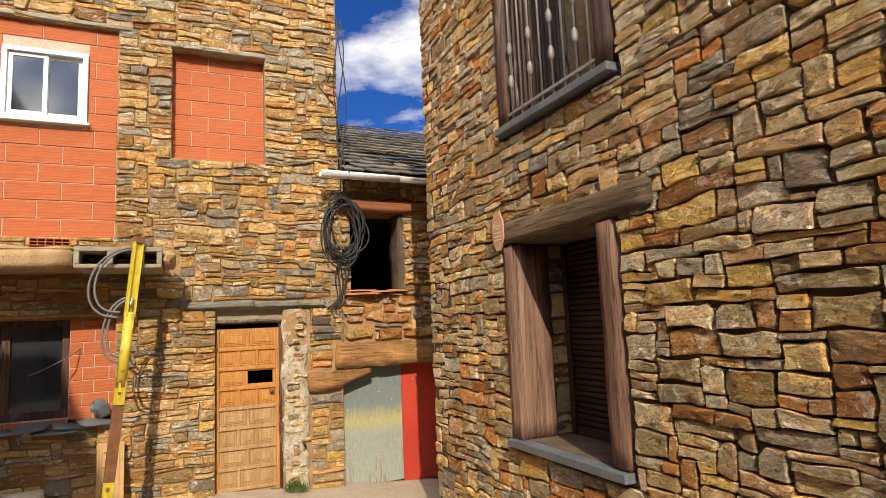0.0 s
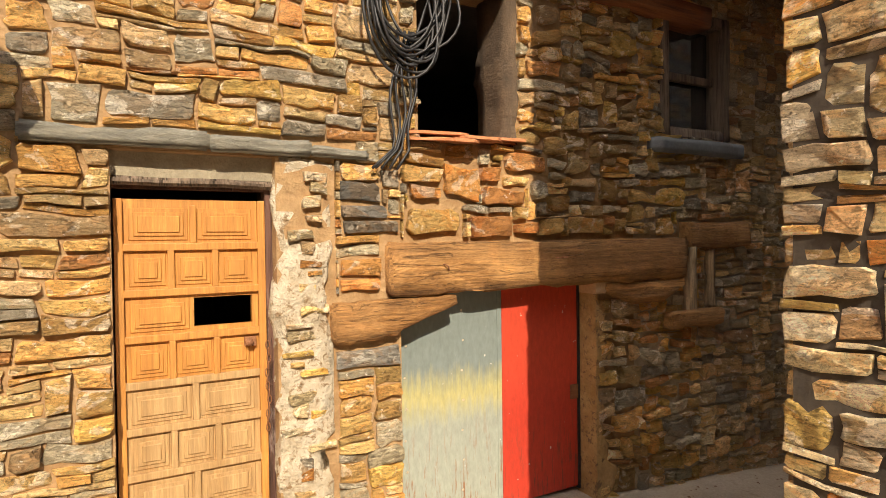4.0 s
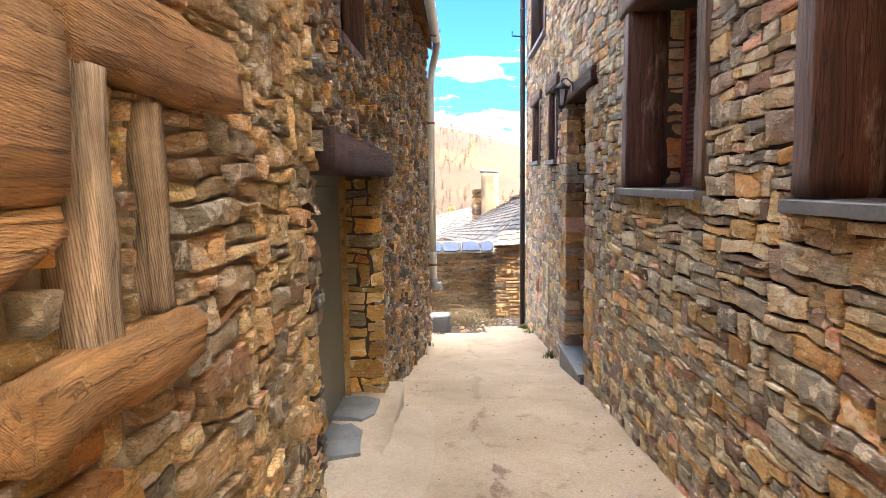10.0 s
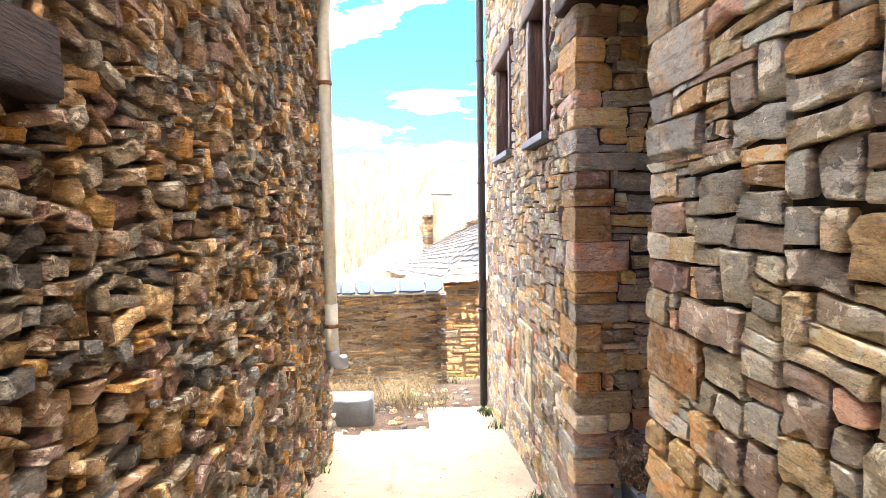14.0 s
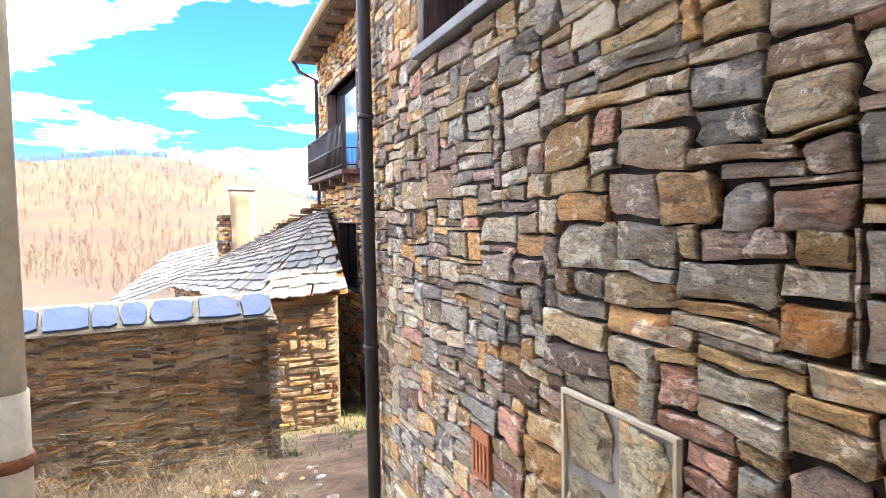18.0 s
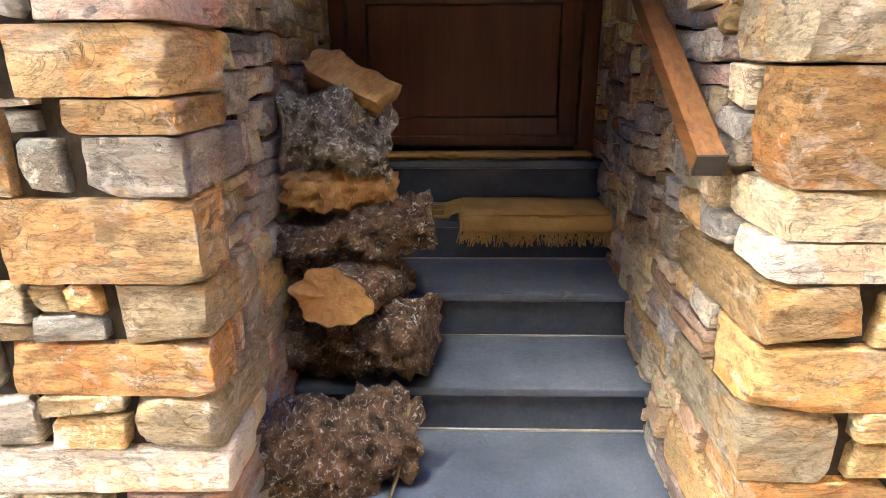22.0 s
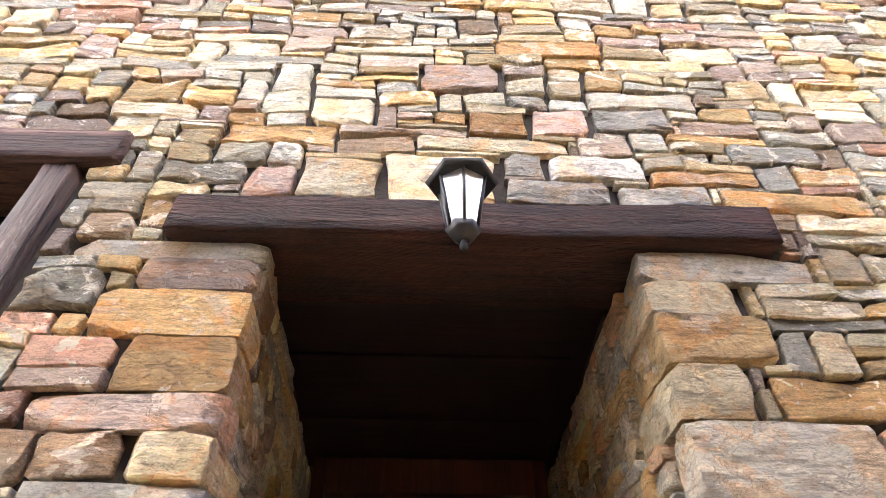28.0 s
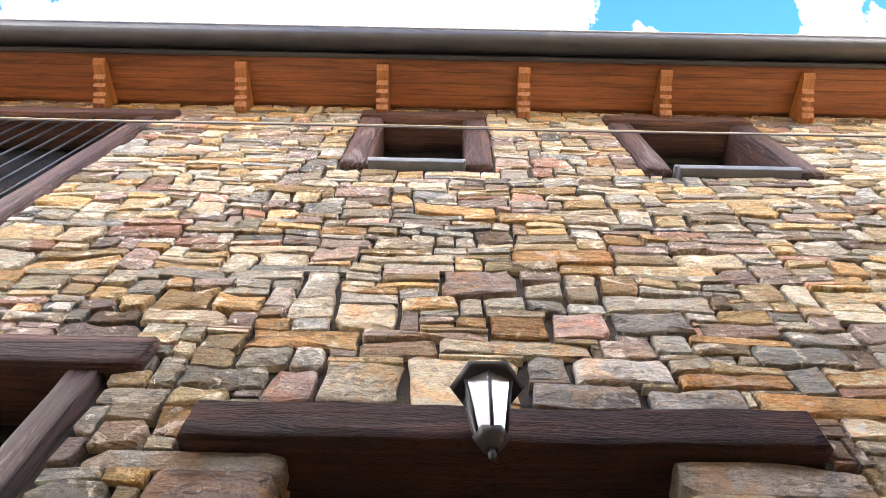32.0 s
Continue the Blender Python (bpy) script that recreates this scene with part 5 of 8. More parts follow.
for q in (-0.16, -0.1, -0.035, 0.03, 0.095, 0.152):
    box(-0.12, q, 0.008, 0.12, q + 0.008, 0.062, bm=bmk)
part("body", bmk, M_BRICK, hbk)

# low window with its dark frame
lw = thing("low_window", "dark weathered wooden window with dusty panes in a deep opening", "window")
X0 = XL - 0.22
for a, b, c, d in ((-2.62, 0.97, -2.55, 1.97), (-1.60, 0.97, -1.53, 1.97), (-2.55, 0.97, -1.60, 1.05), (-2.55, 1.90, -1.60, 1.97), (-2.12, 1.05, -2.05, 1.90)):
    part("frame_bar", box(X0 - 0.05, a, b, X0 + 0.02, c, d, 0.004), M_DARKPOST, lw)
for a, b in ((-2.55, -2.12), (-2.05, -1.60)):
    part("pane", box(X0 - 0.02, a, 1.05, X0 - 0.012, b, 1.90), M_DARKGLASS, lw)
tagged(part("lintel_low_window", rough_beam(XL - 0.4, -6.0, 1.97, XL + 0.01, -1.02, 2.03, 1, T2, 0.008), M_OAK), "grey wooden lintel over the low window", "lintel", kind="structure")
brick_panel("wall_brick_sill", FL, -4.0, -1.52, 0.80, 0.97, -0.10, "red brick course under the low window", bw=0.26, bh=0.09)
for k in range(9):
    sl = tagged(part("slate_slab", slab(T2.uniform(0.22, 0.42), T2.uniform(0.25, 0.5), T2.uniform(0.015, 0.035), T2), M_SLATE,
                     at=pose(XL - 0.03 + T2.uniform(-0.02, 0.05), -2.75 + k * 0.19, 0.86 + 0.028 * (k % 3), T2.uniform(-4, 4), T2.uniform(3, 10), T2.uniform(-30, 30))), "loose grey slate slab on the sill", "slate", "slates on the sill")
tagged(part("slate_lump", boulder(T2, 0.10, (0.5, 0.85, 1.0), 0.5, 2, 1.2), M_SLATE, at=pose(XL + 0.02, -1.22, 1.06, 0, 20, 0)), "upright dark slate lump on the sill", "stone")
# leaning panel door and low block in front of the facade
lp = thing("leaning_door", "unhung panelled wooden door leaning on the wall", "door", pose(XL + 0.32, -2.62, 0.06, 0, -9, 0))
part("leaf", box(-0.02, -0.36, 0, 0.02, 0.36, 1.85, 0.004), M_DOORWOOD_OLD, lp)
for i in range(6):
    for j in range(2):
        part("panel", box(0.02, -0.30 + j * 0.32, 0.10 + i * 0.29, 0.034, -0.03 + j * 0.32, 0.32 + i * 0.29, 0.01), M_DOORWOOD_OLD, lp)
blk = tagged(part("concrete_bench", rough_beam(-2.25, -3.6, 0.0, -1.75, -1.62, 0.40, 1, T2, 0.008), M_LICHEN), "pale concrete block spotted with yellow lichen", "block")


# ---- yellow telescopic prop with hoses and boards ----
def prop():
    p = thing("hydraulic_arm", "yellow worn hydraulic arm leaning upright at the wall", "machine arm")
    b0, b1 = Vector((-1.72, -1.10, 0.03)), Vector((-1.86, -0.86, 2.70))
    d = b1 - b0

    def seg(name, t0, t1, hw, hd, material, label=""):
        bm = box(-hd, -hw, 0, hd, hw, (t1 - t0) * d.length, 0.006)
        part(name, bm, material, p, label, at=Matrix.Translation(b0 + d * t0) @ d.to_track_quat("Z", "Y").to_matrix().to_4x4())

    def cyl(name, t0, t1, r, material, label=""):
        part(name, tube([b0 + d * t0, b0 + d * t1], r, 14), material, p, label)

    seg("foot", 0.0, 0.17, 0.034, 0.034, M_YELLOW)
    seg("lower_arm", 0.17, 0.42, 0.04, 0.03, M_RUST, "bare rusty lower arm")
    seg("knuckle", 0.42, 0.50, 0.034, 0.04, M_YELLOW)
    cyl("cylinder", 0.48, 0.735, 0.045, M_YELLOW, "yellow hydraulic cylinder with rust patches")
    cyl("piston", 0.735, 0.79, 0.02, M_STEEL, "shiny steel piston rod")
    for s in (-1, 1):
        bm = box(-0.03, s * 0.036 - 0.006, 0, 0.03, s * 0.036 + 0.006, 0.27 * d.length, 0.003)
        part("rail", bm, M_YELLOW, p, at=Matrix.Translation(b0 + d * 0.72) @ d.to_track_quat("Z", "Y").to_matrix().to_4x4())
    seg("channel", 0.78, 0.985, 0.034, 0.012, M_YELLOW)
    seg("cap", 0.985, 1.01, 0.04, 0.035, M_RUST, "rusty cap plate")
    for t in (0.15, 0.46, 0.5):
        part("bolt", tube([b0 + d * t + Vector((0.05, 0, 0)), b0 + d * t + Vector((-0.01, 0, 0))], 0.016, 8), M_RUST, p)
    for k, (dy, dz) in enumerate(((0.30, 2.62), (0.26, 2.60), (0.2, 2.15), (0.17, 2.12))):
        top = Vector((-1.84, -0.92, dz))
        bot = Vector((-1.80, -1.02 + 0.02 * k, 1.95 - 0.32 * (k // 2) * 1.6 + 0.05 * k))
        pts = []
        for i in range(17):
            t = i / 16
            q = top.lerp(bot, t)
            q.y -= math.sin(math.pi * min(1, t * 1.05)) ** 0.7 * dy
            q.z -= 0.10 * math.sin(math.pi * t) * (t - 0.3) * 3
            pts.append(q)
        part("hose", tube(pts, 0.011, 8), M_GREYHOSE, p, "grey hydraulic hose")


prop()
for k, (y, tilt) in enumerate(((-1.18, 3), (-1.02, 4))):
    bd = tagged(part("pine_board", box(-0.012, -0.045, 0, 0.012, 0.045, 0.72, 0.003), M_PINE, at=pose(-2.35 + 0.03 * k, y, 0.02, 0, -16, tilt)), "pale pine board leaning behind the yellow arm", "board", "pine boards")
for k in range(5):
    tagged(part("cross_batten", box(-0.010, -0.075, -0.018, 0.012, 0.075, 0.018, 0.003), M_PINE, at=pose(-2.345 - 0.04 * (k + 0.5) / 1.2, -1.10, 0.10 + 0.135 * k, 0, -16, 0)), "short pine batten across two leaning boards", "batten", "battens")
wire = tagged(part("wire_stub", tube([(XL - 0.10, -1.42, 1.66), (XL + 0.1, -1.52, 1.58), (XL + 0.24, -1.72, 1.47), (XL + 0.28, -1.80, 1.44)], 0.005, 6), M_GREYHOSE), "thin grey cable sticking out of the brick pier", "cable")


# ---- brown panelled door ----
def panel_door():
    d = thing("door_1", "panelled honey-coloured wooden door bleached towards its foot", "door")
    x, y0, y1, z0, z1 = XL - 0.12, -0.11, 0.58, -0.02, 1.80
    part("leaf", box(x - 0.035, y0, z0, x, y1, 0.92, 0.002), M_DOORWOOD_OLD, d, "sun-bleached lower half")
    up = bmesh.new()
    fy0, fy1, fz0, fz1 = 0.235, 0.515, 1.17, 1.315
    box(x - 0.035, y0, 0.922, x, y1, fz0, bm=up)
    box(x - 0.035, y0, fz1, x, y1, z1, bm=up)
    box(x - 0.035, y0, fz0, x, fy0, fz1, bm=up)
    box(x - 0.035, fy1, fz0, x, y1, fz1, bm=up)
    part("upper_leaf", up, M_DOORWOOD, d)
    rows, hgt = 8, (z1 - z0 - 0.06) / 8
    for r in range(rows):
        n = 2 if r % 2 == 1 else 3
        zc = z0 + 0.05 + r * hgt
        wd = (y1 - y0 - 0.08) / n
        for k in range(n):
            a, b = y0 + 0.04 + k * wd + 0.012, y0 + 0.04 + (k + 1) * wd - 0.012
            c, e = zc + 0.022, zc + hgt - 0.022
            if a < fy1 and b > fy0 and c < fz1 and e > fz0:
                continue
            bm = bmesh.new()
            for q, h0 in ((0.010, 0.006), (0.030, 0.013), (0.048, 0.020)):
                if b - a > 2.4 * q and e - c > 2.4 * q:
                    box(x - 0.004, a + q, c + q, x + h0, b - q, e - q, 0.003, 1, bm=bm)
            part("panel", bm, M_DOORWOOD if e > 0.92 else M_DOORWOOD_OLD, d)
            if k:
                part("muntin", box(x - 0.002, a - 0.027, zc + 0.0165, x + 0.021, a + 0.003, zc + hgt - 0.0165, 0.004), M_DOORWOOD if e > 0.92 else M_DOORWOOD_OLD, d)
        part("rail", box(x - 0.002, y0, zc - 0.018, x + 0.022, y1, zc + 0.018, 0.004), M_DOORWOOD if zc > 0.92 else M_DOORWOOD_OLD, d)
    for a in (y0, y1 - 0.035):
        part("stile", box(x - 0.002, a, z0, x + 0.024, a + 0.038, z1, 0.004), M_DOORWOOD, d)
    fr = bmesh.new()
    box(x - 0.06, y0 - 0.06, z0, x + 0.01, y0 - 0.005, z1 + 0.05, bm=fr)
    box(x - 0.06, y1 + 0.005, z0, x + 0.02, y1 + 0.05, z1 + 0.05, bm=fr)
    box(x - 0.06, y0 - 0.06, z1 + 0.05, x + 0.02, y1 + 0.05, z1 + 0.09, bm=fr)
    part("door_frame", fr, M_DARKPOST, d, "dark door frame")
    part("lock_plate", box(x + 0.005, y1 - 0.11, 1.05, x + 0.025, y1 - 0.05, 1.10, 0.004), M_RUST, d)
    part("knob", boulder(T2, 0.022, (1, 1, 1), 0.05, 2), M_RUST, d, at=Matrix.Translation((x + 0.045, y1 - 0.09, 1.075)))
    for i in range(13):
        bm = bmesh.new()
        c = Vector((x + 0.03, y1 + 0.005 + 0.006 * math.sin(i), 1.05 - i * 0.036))
        pts = [c + Vector((0.009 * math.cos(t) * (i % 2), 0.009 * math.cos(t) * (1 - i % 2), 0.022 * math.sin(t))) for t in [2 * math.pi * q / 10 for q in range(11)]]
        part("chain_link", tube(pts, 0.0035, 5, caps=False), M_RUST, d)


panel_door()
tagged(part("door_head_panel", box(XL - 0.14, -0.16, 1.90, XL - 0.08, 0.64, 2.03, 0.003), M_CEMENT), "grey cement panel over the brown door", "panel", kind="structure")
tagged(part("door_head_board", rough_beam(XL - 0.15, -0.16, 1.86, XL - 0.05, 0.66, 1.90, 1, T2, 0.006), M_GREYPOST), "old flaking board above the door", "board", kind="structure")
for a, b, h in ((-0.46, 0.30, 0.085), (0.30, 0.80, 0.08), (0.80, 1.12, 0.05)):
    tagged(part("slate_lintel", rough_beam(XL - 0.35, a, 2.03, XL + 0.05, b, 2.03 + h, 1, T2, 0.012, 8), M_LINTELSTONE), "long thin blue-grey slate slab over the brown door", "lintel", "slate lintels", "structure")
# flaking plaster jamb
pj = rough_beam(XL - 0.30, 0.625, -0.25, XL + 0.012, 0.90, 2.02, 2, T2, 0.045, 40)
jamb = tagged(part("plaster_jamb", pj, M_LIME), "flaking pale lime plaster beside the door with stones showing through", "plaster", kind="structure")
for k in range(26):
    w, h = T2.uniform(0.07, 0.18), T2.uniform(0.03, 0.08)
    vs, fs = stone_shape(T2, w, h, 0.016, depth=0.05, rough=1.8)
    part("stone", mesh_of("stone", vs, fs), SM["end"][0], jamb, at=FL.pose_at(T2.uniform(0.70, 0.86), 0.05 + k * 0.075 + T2.uniform(-0.03, 0.03), 0.012))


# ---- garage ----
g = thing("garage_door", "two-part sheet-metal garage door, one leaf blue-grey and one red", "garage door")
GX = XL - 0.14
part("grey_leaf", box(GX - 0.02, 1.27, -0.15, GX, 2.105, 1.30, 0.004), M_BLUEGREYDOOR, g, "blue-grey leaf bleached yellow, rusting at the foot")
part("grey_seam", box(GX, 2.07, -0.14, GX + 0.006, 2.105, 1.29, 0.002), M_BLUEGREYDOOR, g)
part("red_leaf", box(GX - 0.02, 2.11, -0.18, GX + 0.002, 2.758, 1.30, 0.004), M_REDDOOR, g, "bright red leaf with chipped paint")
part("side_angle", box(GX - 0.02, 2.7605, -0.2, GX + 0.012, 2.777, 1.27, 0.003), M_BLACKMETAL, g, "dark steel edge")
for k in range(7):
    for y in (1.40, 1.80):
        part("rivet", boulder(T2, 0.009, (0.5, 1, 1), 0.02, 1), M_LIME, g, at=Matrix.Translation((GX + 0.001, y + 0.01 * (k % 2), 0.0 + k * 0.19)))
part("hinge", box(GX + 0.002, 2.69, 0.45, GX + 0.02, 2.75, 0.55, 0.003), M_RUST, g)


def ragged_plaster(name, y0, y1, z0, z1, x_back, x_front, rng, lean, label, material, ragged=0.09):
    """A plaster coat on the jamb: straight edge on the door's side, broken edge on the stones' side."""
    bm = bmesh.new()
    n, m, s = 46, 10, rng.uniform(0, 50)
    front = []
    for j in range(n + 1):
        z = z0 + (z1 - z0) * j / n
        far = y1 + lean * (j / n - 0.5) + ragged * (noise.noise((s, z * 4.0, 0)) + 0.6 * noise.noise((s, z * 11, 3)) + 0.35 * noise.noise((s, z * 27, 7)))
        row = []
        for i in range(m + 1):
            t = i / m
            y = y0 + (max(far, y0 + 0.02) - y0) * t
            x = x_front + 0.012 * noise.noise((y * 6, z * 6, s)) + 0.005 * noise.noise((y * 25, z * 25, s)) - (0.02 if i == m else 0)
            row.append(bm.verts.new((x, y, z)))
        front.append([bm.verts.new((x_back, y0, z))] + row + [bm.verts.new((x_back, row[-1].co.y, z))])
    k = len(front[0])
    for a, b in zip(front, front[1:]):
        for i in range(k - 1):
            bm.faces.new((a[i], a[i + 1], b[i + 1], b[i])).smooth = 0 < i < k - 2
        bm.faces.new((a[k - 1], a[0], b[0], b[k - 1]))
    bm.faces.new(front[0]), bm.faces.new(front[-1])
    return tagged(part(name, bm, material), label, "plaster", kind="structure")


ragged_plaster("garage_plaster", 2.779, 2.90, -0.35, 1.27, XL - 0.16, XL + 0.026, T2, -0.11, "ochre plaster jamb of the garage with a broken edge", M_YPLASTER, 0.16)
ragged_plaster("garage_plaster_patch", 2.772, 2.91, 1.20, 1.285, XL - 0.155, XL + 0.036, T2, 0.10, "smooth pinkish plaster patch under the oak lintel", M_PATCH, 0.03)
lb = tagged(part("garage_beam", rough_beam(XL - 0.32, 1.23, 1.275, XL + 0.075, 3.68, 1.575, 1, T2, 0.022, 34), M_OAK), "massive weathered oak lintel with deep grain", "beam", kind="structure")
bm = rough_beam(XL - 0.30, 0.90, 1.03, XL + 0.06, 1.66, 1.262, 1, T2, 0.014, 16)
for v in bm.verts:
    t = max(0.0, (v.co.y - 1.15) / 0.51)
    v.co.z = 1.262 - (1.262 - v.co.z) * (1 - 0.75 * t)
tagged(part("garage_corbel", bm, M_OAK), "short weathered oak corbel under the lintel", "beam", kind="structure")
bm = rough_beam(XL - 0.30, 2.86, 1.13, XL + 0.068, 3.66, 1.274, 1, T2, 0.016, 16)
for v in bm.verts:
    t = max(0.0, (3.12 - v.co.y) / 0.26, (v.co.y - 3.42) / 0.24)
    v.co.z = 1.274 - (1.274 - v.co.z) * (1.15 - 0.8 * min(1.0, t))
tagged(part("garage_corbel", bm, M_OAK), "second weathered oak corbel with curled grain", "beam", kind="structure")
nail = tagged(part("nail", tube([(XL + 0.05, 1.55, 1.44), (XL + 0.095, 1.555, 1.445), (XL + 0.10, 1.575, 1.43), (XL + 0.098, 1.58, 1.405)], 0.004, 6), M_RUST), "bent rusty nail in the oak lintel", "nail")
tagged(part("wood_wedge", rough_beam(XL + 0.055, 2.37, 1.45, XL + 0.085, 2.50, 1.478, 1, T2, 0.004, 5), M_TERRA), "reddish splinter wedged on the lintel", "wedge")
for y, w, z0, z1, out in ((3.705, 0.085, 1.0, 1.52, 0.075), (3.99, 0.055, 1.02, 1.49, 0.045)):
    tagged(part("upright_slat", rough_beam(XL - 0.1, y, z0, XL + out, y + w, z1, 2, T2, 0.010, 14), M_SLATWOOD), "upright weathered wooden slat built into the wall", "slat", "wall slats")

tagged(part("short_lintel", rough_beam(XL - 0.2, 3.69, 1.50, XL + 0.065, 4.46, 1.69, 1, T2, 0.024, 14), M_OAK), "short dark weathered timber over the slats", "beam", kind="structure")
tagged(part("driftwood_sill", rough_beam(XL - 0.2, 3.50, 0.895, XL + 0.085, 4.10, 1.018, 1, T2, 0.022, 14), M_OAK), "twisted weathered timber under the slats", "beam", kind="structure")
# ---- hole in the wall, its beam, the stacked tiles on its sill ----
tagged(part("eaves_beam", rough_beam(XL - 0.25, 1.34, 3.20, XL + 0.06, 4.0, 3.36, 1, T2, 0.012, 20), M_SOFFIT), "reddish wooden beam under the eaves", "beam", kind="structure")
for k in range(9):
    tagged(part("broken_tile", slab(T2.uniform(0.16, 0.3), T2.uniform(0.22, 0.4), T2.uniform(0.014, 0.022), T2), M_TERRA,
                at=pose(XL - 0.06 + T2.uniform(-0.03, 0.06), 1.53 + 0.09 * (k % 7), 2.165 + 0.018 * (k // 3), 0, T2.uniform(1, 6), T2.uniform(-20, 20))), "broken red tile stacked on the sill", "tile", "tiles on the sill")
# brick jamb in a dark earth colour that stands for its shadow
tagged(part("brick_jamb", rough_beam(XL - 0.40, 2.10, 2.17, XL - 0.01, 2.17, 3.2, 2, T2, 0.02, 14), M_EARTH_JOINT), "rough brick jamb of the opening, coloured dark brown for shade", "jamb", kind="structure")


# ---- coil of cable on the wall ----
coil = thing("cable_coil", "coil of black electric cable hung on the stone wall", "cable")
for k in range(13):
    cy, cz = 1.34 + T2.uniform(-0.06, 0.05), 2.98 + T2.uniform(-0.08, 0.08)
    ry, rz, x = T2.uniform(0.17, 0.27), T2.uniform(0.30, 0.45), XL + 0.08 + 0.012 * (k % 5)
    pts = [(x + 0.02 * math.sin(3 * a + k), cy + ry * math.cos(a) + 0.03 * math.sin(2 * a + k), cz + rz * math.sin(a)) for a in [2 * math.pi * i / 28 for i in range(29)]]
    part("loop", tube(pts, 0.0085, 7, caps=False), M_BLACKCABLE, coil)
for k in range(5):
    y0 = 1.28 + 0.03 * k
    pts = [(XL + 0.07, y0 + 0.02 * math.sin(i * 0.7 + k) - (0.004 * i if i < 12 else 0.05 * (i - 11)), 2.75 - 0.055 * i) for i in range(15)]
    part("tail", tube(pts, 0.008, 7), M_BLACKCABLE, coil)
for k in range(3):
    pts = [(XL + 0.10 + 0.03 * math.sin(i * 0.6 + k), 1.31 + 0.025 * k + 0.05 * math.sin(i * 0.55 + 2 * k), 3.2 + i * 0.19) for i in range(14)]
    part("riser", tube(pts, 0.008, 7), M_BLACKCABLE, coil)
part("bracket", tube([(XL - 0.02, 1.20, 4.86), (XL + 0.16, 1.20, 4.9), (XL + 0.17, 1.05, 4.72), (XL + 0.15, 1.24, 4.5)], 0.008, 6), M_BLACKMETAL, coil)

# ---- old row: roof, eaves, gutter ----
def slate_roof(name, a, b, c, d, rows, cols, label, seed, material=None, plate=0.016, over=1.35):
    """Ragged slates over the quad a-b (eave) to d-c (ridge)."""
    rng = random.Random(seed)
    a, b, c, d = (Vector(p) for p in (a, b, c, d))
    nrm = (b - a).cross(d - a).normalized()
    if nrm.z < 0:
        nrm = -nrm
    verts, faces = [], []
    for r in range(rows):
        t0, t1 = r / rows, min(1.0, (r + over) / rows)
        for k in range(cols):
            s0 = (k + rng.uniform(-0.12, 0.12) + 0.5 * (r % 2)) / cols
            s1 = s0 + rng.uniform(0.9, 1.15) / cols
            s0, s1 = max(0, s0), min(1, s1)
            if s1 - s0 < 0.2 / cols:
                continue
            jt = rng.uniform(-0.25, 0.12) / rows
            p = [a.lerp(b, s).lerp(d.lerp(c, s), t) for s, t in ((s0, t0 + jt), ((s0 + s1) / 2, t0 + jt - rng.uniform(0, 0.12) / rows), (s1, t0 + jt + rng.uniform(-0.1, 0.1) / rows), (s1, t1), (s0, t1))]
            lift = [plate * 2.2 + rng.uniform(0, plate), plate * 2.4, plate * 2.2 + rng.uniform(0, plate), 0.004, 0.004]
            i0 = len(verts)
            verts += [tuple(q + nrm * (h - plate)) for q, h in zip(p, lift)] + [tuple(q + nrm * h) for q, h in zip(p, lift)]
            faces += [tuple(range(i0 + 9, i0 + 4, -1)), tuple(range(i0, i0 + 5))] + [(i0 + q, i0 + (q + 1) % 5, i0 + 5 + (q + 1) % 5, i0 + 5 + q) for q in range(5)]
    ob = part(name, mesh_of(name, verts, faces), material or M_SLATE_ROOF)
    bm = bmesh.new()
    bm.from_mesh(ob.data)
    bmesh.ops.recalc_face_normals(bm, faces=bm.faces)
    bm.to_mesh(ob.data)
    bm.free()
    return ob


def roof_slate_mat(name, cols):
    m, n, l, b = mat(name, 0.85)
    gm = n.new("ShaderNodeNewGeometry")
    k = len(cols)
    r = ramp(n, [(i / k, c) for i, c in enumerate(cols)], "CONSTANT")
    l.new(gm.outputs["Random Per Island"], r.inputs[0])
    t = noise_tex(n, l, 12, 5, 0.7)
    tr = ramp(n, [(0.3, (0.6, 0.6, 0.6)), (0.7, (1.3, 1.3, 1.3))])
    l.new(t.outputs[0], tr.inputs[0])
    l.new(mix(n, l, r.outputs[0], tr.outputs[0], 0.8, "MULTIPLY"), b.inputs["Base Color"])
    bump(n, l, b, t.outputs[0], 0.4, 0.01)
    return m


M_SLATE_ROOF = roof_slate_mat("old_roof_slates", [(0.10, 0.085, 0.07), (0.16, 0.13, 0.10), (0.13, 0.12, 0.11), (0.20, 0.16, 0.11), (0.09, 0.09, 0.09)])
M_SLATE_PALE = roof_slate_mat("bleached_roof_slates", [(0.12, 0.115, 0.105), (0.16, 0.15, 0.13), (0.09, 0.095, 0.10), (0.20, 0.17, 0.14), (0.13, 0.13, 0.13)])
base = bmesh.new()
for q in (((-2.40, 1.33, 3.56), (-2.26, 12.4, 3.36), (-4.9, 12.4, 4.85), (-4.9, 1.33, 5.05)), ((-4.9, 1.33, 5.05), (-4.9, 12.4, 4.85), (-7.6, 12.4, 3.4), (-7.6, 1.33, 3.5))):
    vs = [base.verts.new(p) for p in q]
    base.faces.new(vs)
bmesh.ops.solidify(base, geom=base.faces[:], thickness=0.06)
rw = tagged(part("roof_west", base, M_OAK), "slate roof of the old low house", "roof", kind="structure")
sr = slate_roof("slates", (-2.36, 1.33, 3.66), (-2.22, 12.42, 3.46), (-4.9, 12.42, 4.95), (-4.9, 1.33, 5.15), 16, 44, "", 3)
sr.parent = rw
